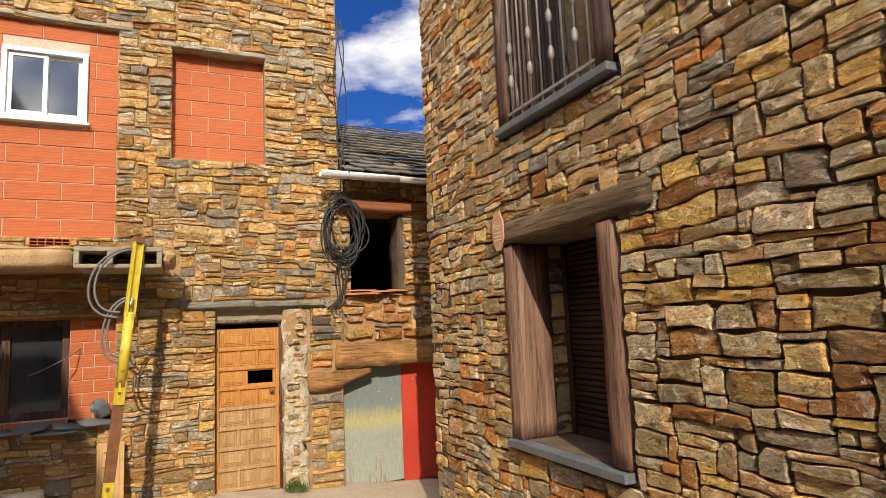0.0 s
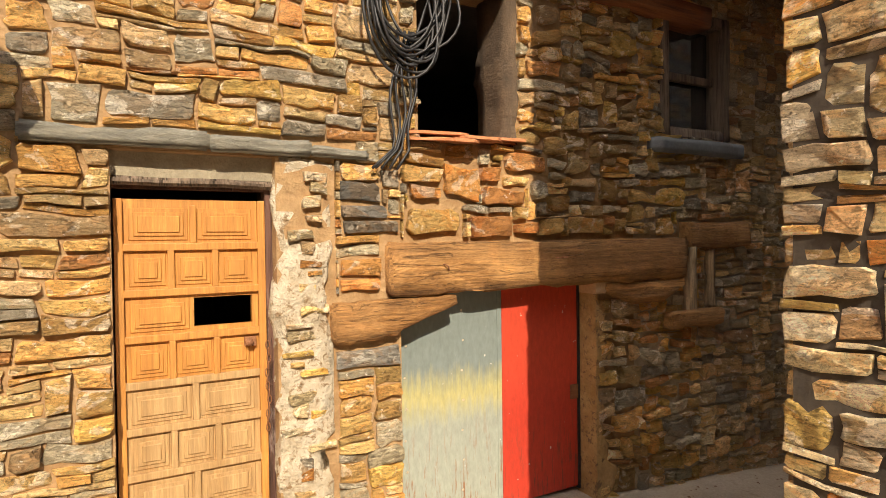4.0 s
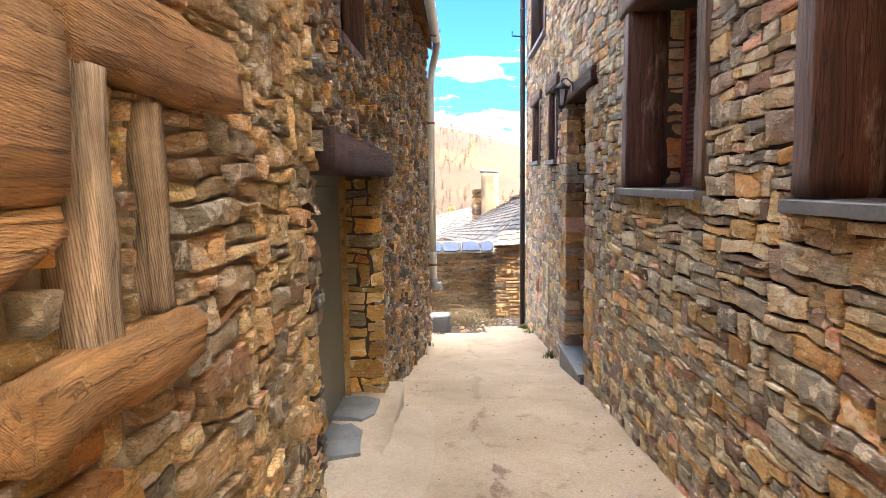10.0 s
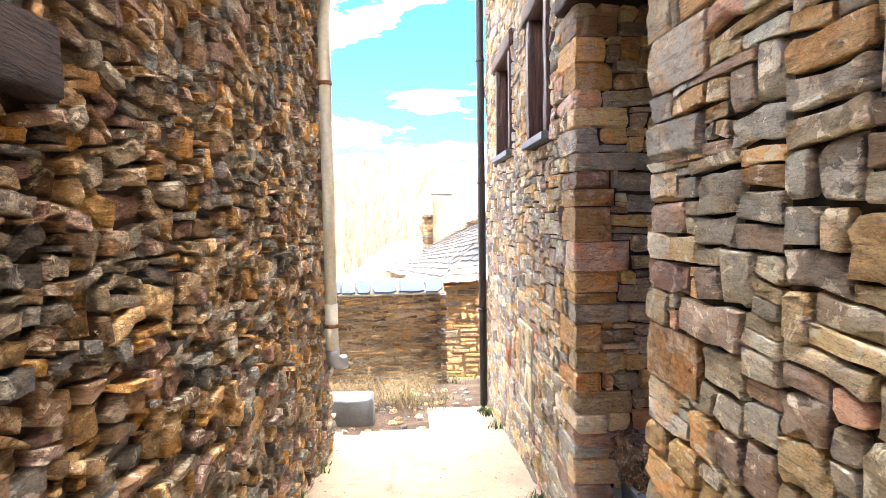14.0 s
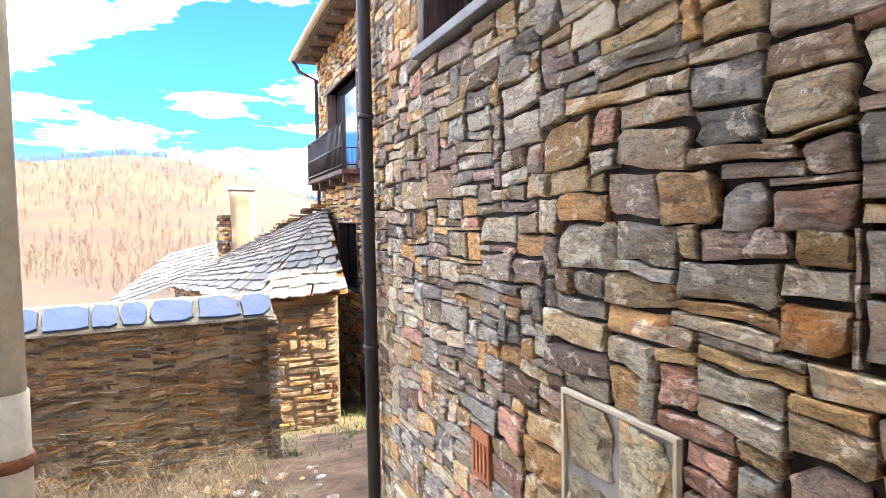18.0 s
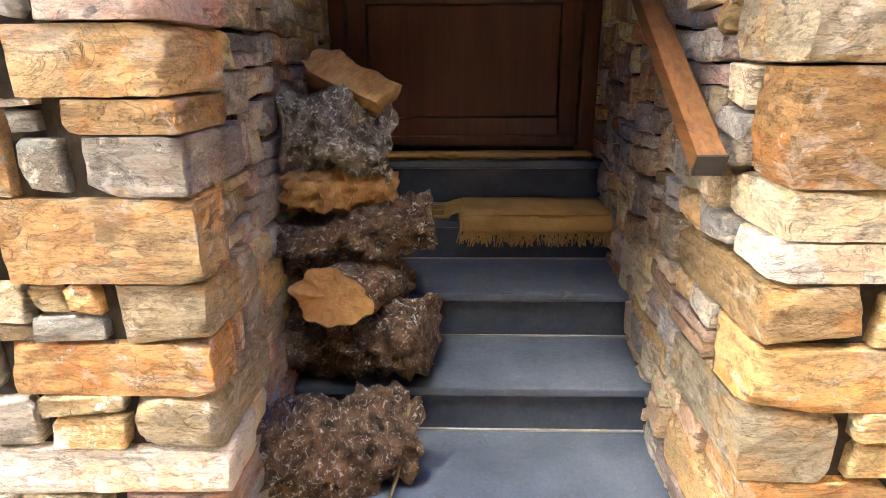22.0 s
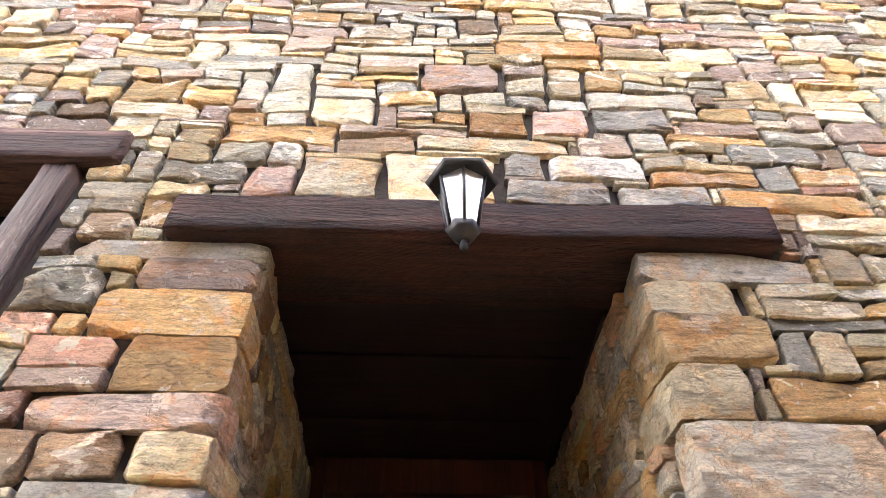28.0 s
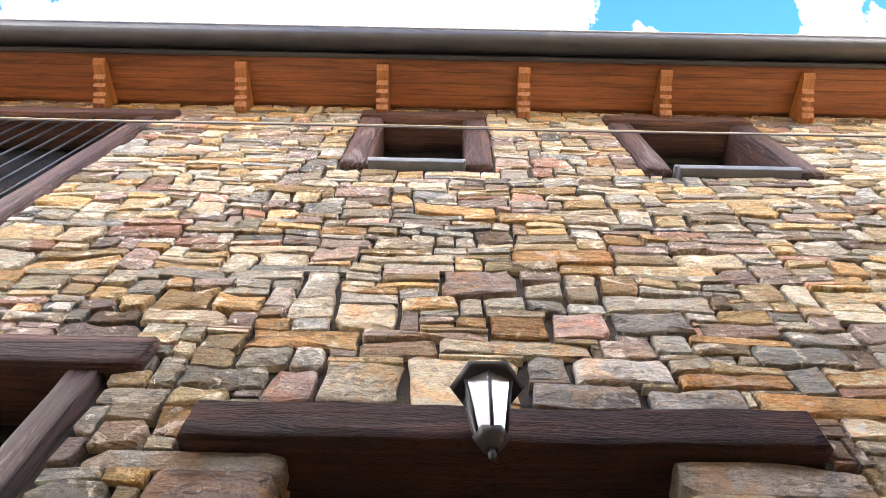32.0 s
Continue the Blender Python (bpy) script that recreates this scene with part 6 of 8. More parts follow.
tagged(sr, "ragged weathered roof slates", kind="stuff")
gut = thing("gutter_west", "white plastic half-round gutter along the old eaves", "gutter", kind="structure")


def half_gutter(points, r, thick=0.006, sides=9):
    bm = bmesh.new()
    rows = []
    for p in points:
        p = Vector(p)
        ring = []
        for k in range(sides):
            a = math.pi * k / (sides - 1)
            ring.append(bm.verts.new(p + Vector((math.cos(a) * r, 0, -math.sin(a) * r))))
        for k in range(sides - 1, -1, -1):
            a = math.pi * k / (sides - 1)
            ring.append(bm.verts.new(p + Vector((math.cos(a) * (r - thick), 0, -math.sin(a) * (r - thick)))))
        rows.append(ring)
    m = len(rows[0])
    for q, w in zip(rows, rows[1:]):
        for k in range(m):
            bm.faces.new((q[k], q[(k + 1) % m], w[(k + 1) % m], w[k])).smooth = True
    bm.faces.new(rows[0])
    bm.faces.new(rows[-1][::-1])
    return bm


part("trough", half_gutter([(-2.30, 1.02, 3.62), (-2.29, 2.0, 3.60)], 0.075), M_WHITE, gut)
part("trough", half_gutter([(-2.29, 2.0, 3.595), (-2.20, 12.3, 3.44)], 0.068), M_PVC, gut)
for y in (1.35, 2.75, 4.4, 6.2, 8.0, 9.8, 11.5):
    x = -2.30 + 0.009 * (y - 1)
    part("bracket", tube([(x - 0.1, y, 3.63 - 0.0155 * (y - 1)), (x - 0.075, y, 3.56 - 0.0155 * (y - 1)), (x, y, 3.535 - 0.0155 * (y - 1)), (x + 0.08, y, 3.62 - 0.0155 * (y - 1))], 0.01, 6), M_BLACKMETAL, gut)
for k in range(12):
    y = 1.6 + k * 0.9
    tagged(part("rafter_end", rough_beam(XL - 0.2, y, 3.50 - 0.015 * k, -2.40 + 0.009 * k, y + 0.07, 3.58 - 0.015 * k, 0, T2, 0.006, 4), M_OAK), "weathered rafter end under the eaves", "rafter", "rafter ends", "structure")
dp = thing("downpipe_west", "weathered pale plastic downpipe with a rusty strap at the corner", "downpipe", kind="structure")
DX, DY = -2.30, 11.98
part("pipe", tube([(-2.20, 12.0, 3.40), (-2.21, 12.0, 3.25), (-2.27, 11.99, 3.0), (DX, DY, 2.75), (DX, DY, 1.2), (DX, DY, 0.20)], 0.055, 14), M_PVC, dp)
part("lower_pipe", tube([(DX, DY, 0.22), (DX, DY, -0.24)], 0.060, 14), M_PVC, dp)
part("elbow", tube([(DX, DY, -0.20), (DX, DY, -0.27), (DX + 0.025, DY + 0.01, -0.315), (DX + 0.07, DY + 0.03, -0.33), (DX + 0.12, DY + 0.05, -0.325)], 0.066, 14), M_ZINC, dp, "grey plastic elbow")
for z in (0.02, 2.2):
    part("strap", tube([(DX, DY, z - 0.018), (DX, DY, z + 0.018)], 0.066, 14), M_RUST, dp, "rusty strap")


# ---- wooden windows of the old row ----
def old_window(y0, y1, z0, z1, mullion):
    w = thing("old_window", "small dark wooden window in the rubble wall", "window", group="old windows")
    x = XL - 0.05
    for a, b, c, d in ((y0, z0, y0 + 0.09, z1), (y1 - 0.09, z0, y1, z1), (y0 + 0.09, z0, y1 - 0.09, z0 + 0.09), (y0 + 0.09, z1 - 0.09, y1 - 0.09, z1)):
        part("frame_post", rough_beam(x - 0.1, a, b, x + 0.07, c, d, 2 if d - b > c - a else 1, T2, 0.006, 8), M_GREYPOST if mullion else M_DARKPOST, w)
    if mullion:
        part("mullion", box(x - 0.07, y0 + 0.09, (z0 + z1) / 2 - 0.03, x - 0.02, y1 - 0.09, (z0 + z1) / 2 + 0.03, 0.004), M_GREYPOST, w)
        part("sill", rough_beam(x - 0.15, y0 - 0.12, z0 - 0.12, x + 0.13, y1 + 0.1, z0 - 0.01, 1, T2, 0.010, 8), M_SLATE, w)
    part("pane", box(x - 0.09, y0 + 0.09, z0 + 0.09, x - 0.085, y1 - 0.09, z1 - 0.09), M_DARKGLASS, w)


old_window(3.47, 4.27, 2.33, 3.32, True)
old_window(6.22, 7.28, 2.12, 3.28, False)

# ---- grey double door ----
gd = thing("door_2", "grey-green double metal door with a padlock", "door")
DXX = -2.885
for k, (a, b) in enumerate(((5.60, 6.64), (6.648, 7.60))):
    lf = part("leaf", box(DXX - 0.03, a, -0.50, DXX, b, 1.28, 0.004), M_GREYDOOR, gd)
    part("top_strip", box(DXX - 0.03, a, 1.285, DXX - 0.002, b, 1.37, 0.003), M_GREYDOOR, gd)
part("cover_strip", box(DXX + 0.001, 6.60, -0.49, DXX + 0.016, 6.64, 1.24, 0.003), M_GREYDOOR, gd)
part("lock_plate", box(DXX + 0.017, 6.565, 0.58, DXX + 0.03, 6.61, 0.74, 0.003), M_BLACKMETAL, gd, "black lock plate")
part("lever", box(DXX + 0.03, 6.575, 0.685, DXX + 0.055, 6.70, 0.708, 0.006), M_BLACKMETAL, gd, "black lever handle")
part("hasp", box(DXX + 0.004, 6.66, 0.515, DXX + 0.016, 6.77, 0.542, 0.002), M_STEEL, gd)
part("padlock", box(DXX + 0.014, 6.76, 0.485, DXX + 0.036, 6.815, 0.542, 0.006), M_STEEL, gd, "small steel padlock")
part("shackle", tube([(DXX + 0.025, 6.77, 0.535), (DXX + 0.025, 6.773, 0.565), (DXX + 0.025, 6.788, 0.575), (DXX + 0.025, 6.803, 0.565), (DXX + 0.025, 6.806, 0.535)], 0.005, 6), M_STEEL, gd)
tagged(part("door_beam", rough_beam(XL - 0.42, 5.58, 1.36, XL + 0.10, 8.30, 1.57, 1, T2, 0.018, 34), M_DARKBEAM), "dark red-stained hewn lintel over the grey door", "beam", kind="structure")
tagged(part("door_plaster", rough_beam(-3.04, 5.50, -0.62, -2.845, 5.59, 1.36, 2, T2, 0.012, 20), M_YPLASTER), "ochre plaster round the grey door", "plaster", kind="structure")
ragged_plaster("door_plaster_far", 7.605, 7.70, -0.62, 1.37, -3.04, -2.845, T2, 0.04, "flaking ochre plaster beside the grey door", M_YPLASTER, 0.07)
FJ = Face((XL, 7.70, 0), (-1, 0, 0), (0, -1, 0))
jw = core("wall_door_jamb", FJ, 0.0, 0.44, -0.75, 1.36, [], 0.2, M_YPLASTER, "stone jamb of the grey door set in ochre plaster", back=0.012)
masonry(jw, FJ, "old", T2, -0.06, 0.30, -0.72, 1.34, [], (0.16, 0.34), (0.07, 0.16), ((-1, 1), (-1, 2)), joint=0.012, proud=(0.015, 0.05), rough=1.3, spin=0.04, limit=60)
FJ2 = Face((XL, 5.52, 0), (-1, 0, 0), (0, 1, 0))
masonry(core("wall_door_jamb_near", FJ2, 0.0, 0.44, -0.75, 1.36, [], 0.1, M_EARTH_JOINT, "rough stone jamb of the grey door", back=0.012), FJ2, "far", T2, -0.04, 0.34, -0.6, 1.34, [], (0.14, 0.3), (0.06, 0.14), ((-1, 1), (-1, 2)), proud=(0.0, 0.04), rough=1.8, limit=60)
step = tagged(part("door_step", rough_beam(-3.0, 5.7, -0.75, -2.42, 8.0, -0.50, 1, T2, 0.012, 16), M_CONCRETE), "worn cement doorstep", "step", kind="structure")
for y, w, d in ((6.70, 0.34, 0.56), (7.30, 0.40, 0.50)):
    tagged(part("slate_step", slab(w, d, 0.03, T2), M_SLATE, at=pose(-2.76, y, -0.502, 0, 3, 4)), "dark slate slab laid on the cement doorstep", "slab", "doorstep slabs")
rb = bmesh.new()
bmesh.ops.create_grid(rb, x_segments=14, y_segments=20, size=1)
for v in rb.verts:
    x, y = v.co.x, v.co.y
    k = max(0.0, 1 - x * x) * max(0.0, 1 - y * y)
    gy = 6.9 + y * 1.3
    v.co = Vector((-2.35 + x * 0.42, gy, ground_z(0, gy) - 0.05 + 0.26 * k ** 0.7 * (0.55 - 0.45 * x)))
    
for f in rb.faces:
    f.smooth = True
tagged(part("cement_ramp", rb, M_CONCRETE), "cement ramp up to the grey door", "ramp", kind="structure")

# ==== newer stone house: windows, recess, eaves ====
T3 = random.Random(33)


def shutter(parent, face, u0, u1, v0, v1, w, paint):
    """Closed roller shutter: each slat a part."""
    n = int((v1 - v0 - 0.07) / 0.040)
    me = None
    for k in range(n):
        if me is None:
            bm = bmesh.new()
            prof = [(0.0, 0.0), (0.009, 0.006), (0.012, 0.018), (0.009, 0.032), (0.0, 0.0385)]
            a = [bm.verts.new((u0, y, z)) for y, z in prof]
            b = [bm.verts.new((u1, y, z)) for y, z in prof]
            for q in range(4):
                bm.faces.new((a[q], b[q], b[q + 1], a[q + 1])).smooth = True
            bm.faces.new((a[4], b[4], b[0], a[0]))
            bm.faces.new(a[::-1]), bm.faces.new(b)
            me = bpy.data.meshes.new("slat")
            bmesh.ops.recalc_face_normals(bm, faces=bm.faces)
            bm.to_mesh(me)
            bm.free()
            me.materials.append(paint)
        part("slat", me, None, parent, at=face.pose_at(0, v0 + 0.07 + k * 0.040, w))
    part("bottom_rail", face_box(face, u0, u1, v0, v0 + 0.068, w - 0.008, w + 0.014, 0.003), paint, parent)
    for a, b in ((u0 - 0.05, u0 - 0.002), (u1 + 0.002, u1 + 0.05)):
        part("guide", face_box(face, a, b, v0, v1, w - 0.03, w + 0.03, 0.004), paint, parent)


def face_box(face, u0, u1, v0, v1, w0, w1, bevel=0.0):
    return box(u0, w0, v0, u1, w1, v1, bevel, 1, m=face.pose_at(0, 0))


def beam_on(face, u0, u1, v0, v1, w0, w1, axis, amount=0.008, cuts=10):
    bm = rough_beam(u0, w0, v0, u1, w1, v1, axis, T3, amount, cuts)
    bm.transform(face.pose_at(0, 0))
    return bm


def house_window(name, face, u0, u1, v0, v1, label, lintel=0.12, closed=True, post=0.13, grey_near=None, sill_len=None, wood=None, paint=None):
    w = thing(name, label, "window")
    lo, hi = u0 - post, u1 + post
    for k, (a, b) in enumerate(((lo, u0 + 0.018), (u1 - 0.018, hi))):
        part("post", beam_on(face, a, b, v0, v1, -0.27, 0.02, 2, 0.006), M_GREYPOST if grey_near == k else (wood or M_DARKPOST), w)
    if lintel:
        part("lintel", beam_on(face, lo - lintel, hi + lintel, v1 - 0.012, v1 + 0.15, -0.25, 0.035, 0, 0.009, 14), M_DARKBEAM_U, w, "rough dark lintel")
    s0, s1 = (lo, hi) if sill_len is None else sill_len
    part("sill", face_box(face, s0, s1, v0 - 0.055, v0 - 0.003, -0.46, 0.06, 0.004), M_SLATE, w, "blue-grey slate sill")
    if closed:
        shutter(w, face, u0 + 0.06, u1 - 0.06, v0, v1, -0.42, paint or M_MAROON)
    return w


M_DARKBEAM_U = wood_mat("dark_stained_lintel", (0.045, 0.018, 0.012), (0.16, 0.075, 0.05), 1, 7.0, 0.75, 0.012)
M_ENDLINTEL = wood_mat("greyed_oak_lintel", (0.07, 0.045, 0.025), (0.24, 0.16, 0.09), 0, 7.0, 0.8, 0.014)
# lighter post wood for the yard window, with sunlight put into its colour
M_REDPOST = wood_mat("sunlit_red_brown_post", (0.16, 0.075, 0.045), (0.38, 0.22, 0.15), 2, 7.0, 0.7, 0.012)
house_window("window_alley", FR, 3.85, 4.97, 1.22, 2.45, "deep window with dark stained posts and maroon shutter")
w2 = house_window("window_alley_shuttered", FR, 6.05, 7.36, 1.24, 2.55, "deep window with dark posts, maroon roller shutter and slate sill", grey_near=0)
for nm, fc, uu, sg in (("wall_window_reveal", Face((XR, 7.36, 0), (1, 0, 0), (0, -1, 0)), 0, 1), ("wall_window_reveal_near", Face((XR, 4.97, 0), (1, 0, 0), (0, -1, 0)), 0, 1)):
    wl = core(nm, fc, 0.275, 0.47, 1.2, 2.6, [], 0.04, M_MORTAR_DARK, "stone window reveal", back=0.02)
    masonry(wl, fc, "quoin", T3, 0.275, 0.46, 1.25, 2.56, [], (0.14, 0.25), (0.06, 0.18), ((0, 1), (0, 3)), proud=(0.0, 0.012), limit=40)
for u0, u1, v0, v1, nm in ((10.68, 11.22, 1.58, 2.52, "window_small"), (12.22, 13.0, 1.62, 2.55, "window_small_far")):
    w = house_window(nm, FR, u0, u1, v0, v1, "small window with dark wooden frame and slate sill", closed=False, post=0.10)
    part("pane", face_box(FR, u0, u1, v0, v1, -0.24, -0.232), M_DARKGLASS, w)
for u0, u1, v0, v1, nm in ((9.36, 9.99, 4.42, 5.40, "window_upper"), (7.37, 8.15, 4.40, 5.40, "window_upper_near")):
    w = house_window(nm, FR, u0, u1, v0, v1, "upper window in a square frame of dark beams", closed=False, post=0.15, lintel=0.004, sill_len=(u0 + 0.03, u1 - 0.03))
    part("pane", face_box(FR, u0, u1, v0, v1, -0.30, -0.292), M_DARKGLASS, w)
    part("drip_edge", face_box(FR, u0 + 0.02, u1 - 0.02, v0 - 0.001, v0 + 0.03, -0.05, 0.05, 0.004), M_ZINC, w, "zinc drip edge")


def barred(name, face, u0, u1, v0, v1, label, step=0.12, knob=True, material=None):
    w = house_window(name, face, u0, u1, v0, v1, label, closed=False, post=0.13, wood=M_DARKPOST)
    part("pane", face_box(face, u0, u1, v0, v1, -0.26, -0.252), M_DARKGLASS, w)
    g = part("grille", face_box(face, u0, u1, v0 + 0.06, v0 + 0.085, 0.0, 0.014, 0.003), material, w, "wrought iron window grille")
    part("grille_bar", face_box(face, u0, u1, v1 - 0.10, v1 - 0.075, 0.0, 0.014, 0.003), material, g)
    n = int((u1 - u0) / step)
    for k in range(n):
        u = u0 + (k + 0.5) * (u1 - u0) / n
        pts = [face.at(u, v0 + 0.01, 0.007), face.at(u, v1, 0.007)]
        part("upright", tube(pts, 0.008, 8), material, g)
        if knob and k % 2 == 0:
            for c in (0.30, 0.55):
                kb = [face.at(u, v0 + c + d, 0.007) for d in (-0.05, -0.03, 0.0, 0.03, 0.05)]
                part("knob", tube(kb, 0.022, 8, taper=(0.4, 0.8, 1.0, 0.8, 0.4)), material, g)
    return w


M_GREYIRON = rough_mat("grey_painted_iron", (0.20, 0.19, 0.18), (0.32, 0.30, 0.28), 6, 60, rough=0.45, bump_d=0.001)
barred("window_barred", FR, 11.75, 13.2, 3.45, 5.30, "tall upper window with a black iron grille", 0.13, False, M_BLACKMETAL)
we = house_window("window_yard", FE, 0.92, 1.86, 0.95, 2.31, "deep window with reddish wooden posts and slate sill facing the yard", lintel=0, wood=M_REDPOST, paint=M_BROWNSHADED)
part("lintel", beam_on(FE, 0.70, 2.30, 2.315, 2.47, -0.25, 0.035, 0, 0.014, 14), M_ENDLINTEL, we, "greyed hewn lintel")
FEL = Face((0.92, YE, 0), (0, 1, 0), (1, 0, 0))
wl = core("wall_yard_window_reveal", FEL, 0.275, 0.47, 0.95, 2.31, [], 0.04, M_MORTAR_DARK, "stone reveal of the yard window", back=0.02)
masonry(wl, FEL, "end", T3, 0.275, 0.46, 0.95, 2.31, [], (0.14, 0.25), (0.06, 0.18), ((0, 1), (0, 3)), proud=(0.0, 0.012), limit=40)
barred("window_yard_upper", FE, 0.97, 1.97, 3.17, 5.0, "upper window with grey iron bars and a pale sill", 0.125, True, M_GREYIRON)
# octagonal sign by the yard window
sg = thing("alarm_sign", "faded orange octagonal alarm sign on the stone wall", "sign")
bm = bmesh.new()
ov = [(0.80 + 0.085 * math.cos(a), 2.42 + 0.155 * math.sin(a)) for a in [math.pi / 8 + k * math.pi / 4 for k in range(8)]]
lo = [bm.verts.new((x, YE - 0.045, z)) for x, z in ov]
hi = [bm.verts.new((x, YE - 0.055, z)) for x, z in ov]
bm.faces.new(lo), bm.faces.new(hi[::-1])
for k in range(8):
    bm.faces.new((lo[k], lo[(k + 1) % 8], hi[(k + 1) % 8], hi[k]))
part("plate", bm, M_SIGN, sg)
txt = bpy.data.curves.new("word", "FONT")
txt.body, txt.size, txt.align_x, txt.extrude = "Segur", 0.05, "CENTER", 0.001
to = new("word", txt)
bpy.context.view_layer.update()
tm = bpy.data.meshes.new_from_object(to.evaluated_get(bpy.context.evaluated_depsgraph_get()))
bpy.data.objects.remove(to)
part("word", tm, M_PALE, sg, at=pose(0.80, YE - 0.058, 2.44, 90, 0, 0))
for z in (2.40, 2.375, 2.35):
    part("text_bar", box(0.745, YE - 0.058, z, 0.855, YE - 0.0555, z + 0.01), M_PALE, sg)

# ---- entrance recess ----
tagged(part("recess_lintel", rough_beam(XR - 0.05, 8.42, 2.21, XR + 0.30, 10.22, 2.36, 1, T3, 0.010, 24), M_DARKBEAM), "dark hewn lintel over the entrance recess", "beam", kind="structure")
tagged(part("ceiling_recess", box(XR + 0.31, 8.60, 2.31, 1.9, 10.3, 2.36), M_DARKSOFFIT), "varnished boards over the recess, coloured darker for its shade", "ceiling", kind="structure")
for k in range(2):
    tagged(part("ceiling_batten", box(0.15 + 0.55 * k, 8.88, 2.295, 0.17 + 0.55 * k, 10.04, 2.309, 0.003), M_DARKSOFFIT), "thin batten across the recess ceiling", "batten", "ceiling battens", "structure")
stairs = thing("entrance_stairs", "dark blue-grey slate stairs up to the house door", "stairs", kind="structure")
levels = ((-0.66, -0.72), (-0.34, -0.515), (-0.005, -0.35), (0.34, -0.175), (0.71, -0.005), (1.0, 0.19))
for k, (x, z) in enumerate(levels):
    x2 = levels[k + 1][0] if k + 1 < len(levels) else 1.3
    nz = levels[k - 1][1] if k else -1.15
    y0, y1 = 8.79, 10.035
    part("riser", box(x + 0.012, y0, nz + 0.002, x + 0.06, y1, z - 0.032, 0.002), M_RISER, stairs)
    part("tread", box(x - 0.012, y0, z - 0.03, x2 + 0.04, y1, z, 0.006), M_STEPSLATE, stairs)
    part("seam", box(x + 0.005, y0 + 0.001, z - 0.006 - 0.03, x + 0.0115, y1 - 0.001, z - 0.0315), M_SEAM, stairs)
    part("seam", box(x2 + 0.002 if k + 1 < len(levels) else 1.28, y0 + 0.002, z + 0.0005, (x2 if k + 1 < len(levels) else 1.28) + 0.0115, y1 - 0.002, z + 0.006), M_SEAM, stairs)
    for yy in (y0 - 0.004, y1 - 0.012):
        part("side_seam", box(x, yy, z + 0.0006, x2, yy + 0.016, z + 0.012, 0.003), M_SEAM, stairs)


def house_door():
    d = thing("door_3", "dark mahogany house door with two tall glass panes", "door")
    x, y0, y1, z0, z1 = 1.20, 8.82, 10.02, 0.20, 2.30
    for a, b, c, e in ((y0, z0, y0 + 0.07, z1), (y1 - 0.07, z0, y1, z1), (y0 + 0.07, 2.12, y1 - 0.07, z1)):
        part("door_frame", box(x - 0.05, a, b, x + 0.08, c, e, 0.006), M_MAHOG, d)
    yy0, yy1, zz0, zz1 = y0 + 0.075, y1 - 0.075, z0 + 0.03, 2.115
    part("stile", box(x, yy0, zz0, x + 0.05, yy0 + 0.085, zz1, 0.004), M_MAHOG, d)
    part("stile", box(x, yy1 - 0.085, zz0, x + 0.05, yy1, zz1, 0.004), M_MAHOG, d)
    a, b = yy0 + 0.087, yy1 - 0.087
    for q, r in ((zz0, zz0 + 0.13), (0.86, 0.95), (2.03, zz1)):
        part("rail", box(x, a, q, x + 0.05, b, r, 0.004), M_MAHOG, d)
    part("lower_panel", box(x + 0.012, a + 0.001, zz0 + 0.132, x + 0.04, b - 0.001, 0.858, 0.012), M_MAHOG, d)
    g = (b - a)
    gl = 0.19
    part("middle_panel", box(x + 0.012, a + gl + 0.055, 0.952, x + 0.04, b - gl - 0.055, 2.028, 0.012), M_MAHOG, d)
    for p in (a + gl, b - gl - 0.05):
        part("mullion", box(x, p, 0.951, x + 0.05, p + 0.05, 2.029, 0.004), M_MAHOG, d)
    for p, q in ((a + 0.002, a + gl - 0.002), (b - gl + 0.002, b - 0.002)):
        part("glass_pane", box(x + 0.02, p, 0.953, x + 0.026, q, 2.027), M_DOORGLASS, d, "reflecting dark glass pane")
    part("weather_bar", box(x - 0.03, yy0, zz0 + 0.002, x - 0.002, yy1, zz0 + 0.05, 0.008), M_MAHOG, d)
    part("door_handle", tube([(x - 0.002, yy0 + 0.05, 1.20), (x - 0.05, yy0 + 0.05, 1.20), (x - 0.055, yy0 + 0.07, 1.20), (x - 0.055, yy0 + 0.18, 1.20)], 0.009, 8), M_BLACKMETAL, d, "black lever handle")
    part("handle_plate", box(x - 0.008, yy0 + 0.025, 1.08, x - 0.001, yy0 + 0.07, 1.28, 0.002), M_BLACKMETAL, d)


house_door()
plain("wall_recess_back", 1.29, 8.6, 0.0, 1.7, 10.3, 2.4, M_INSIDE, "inner wall behind the house door")


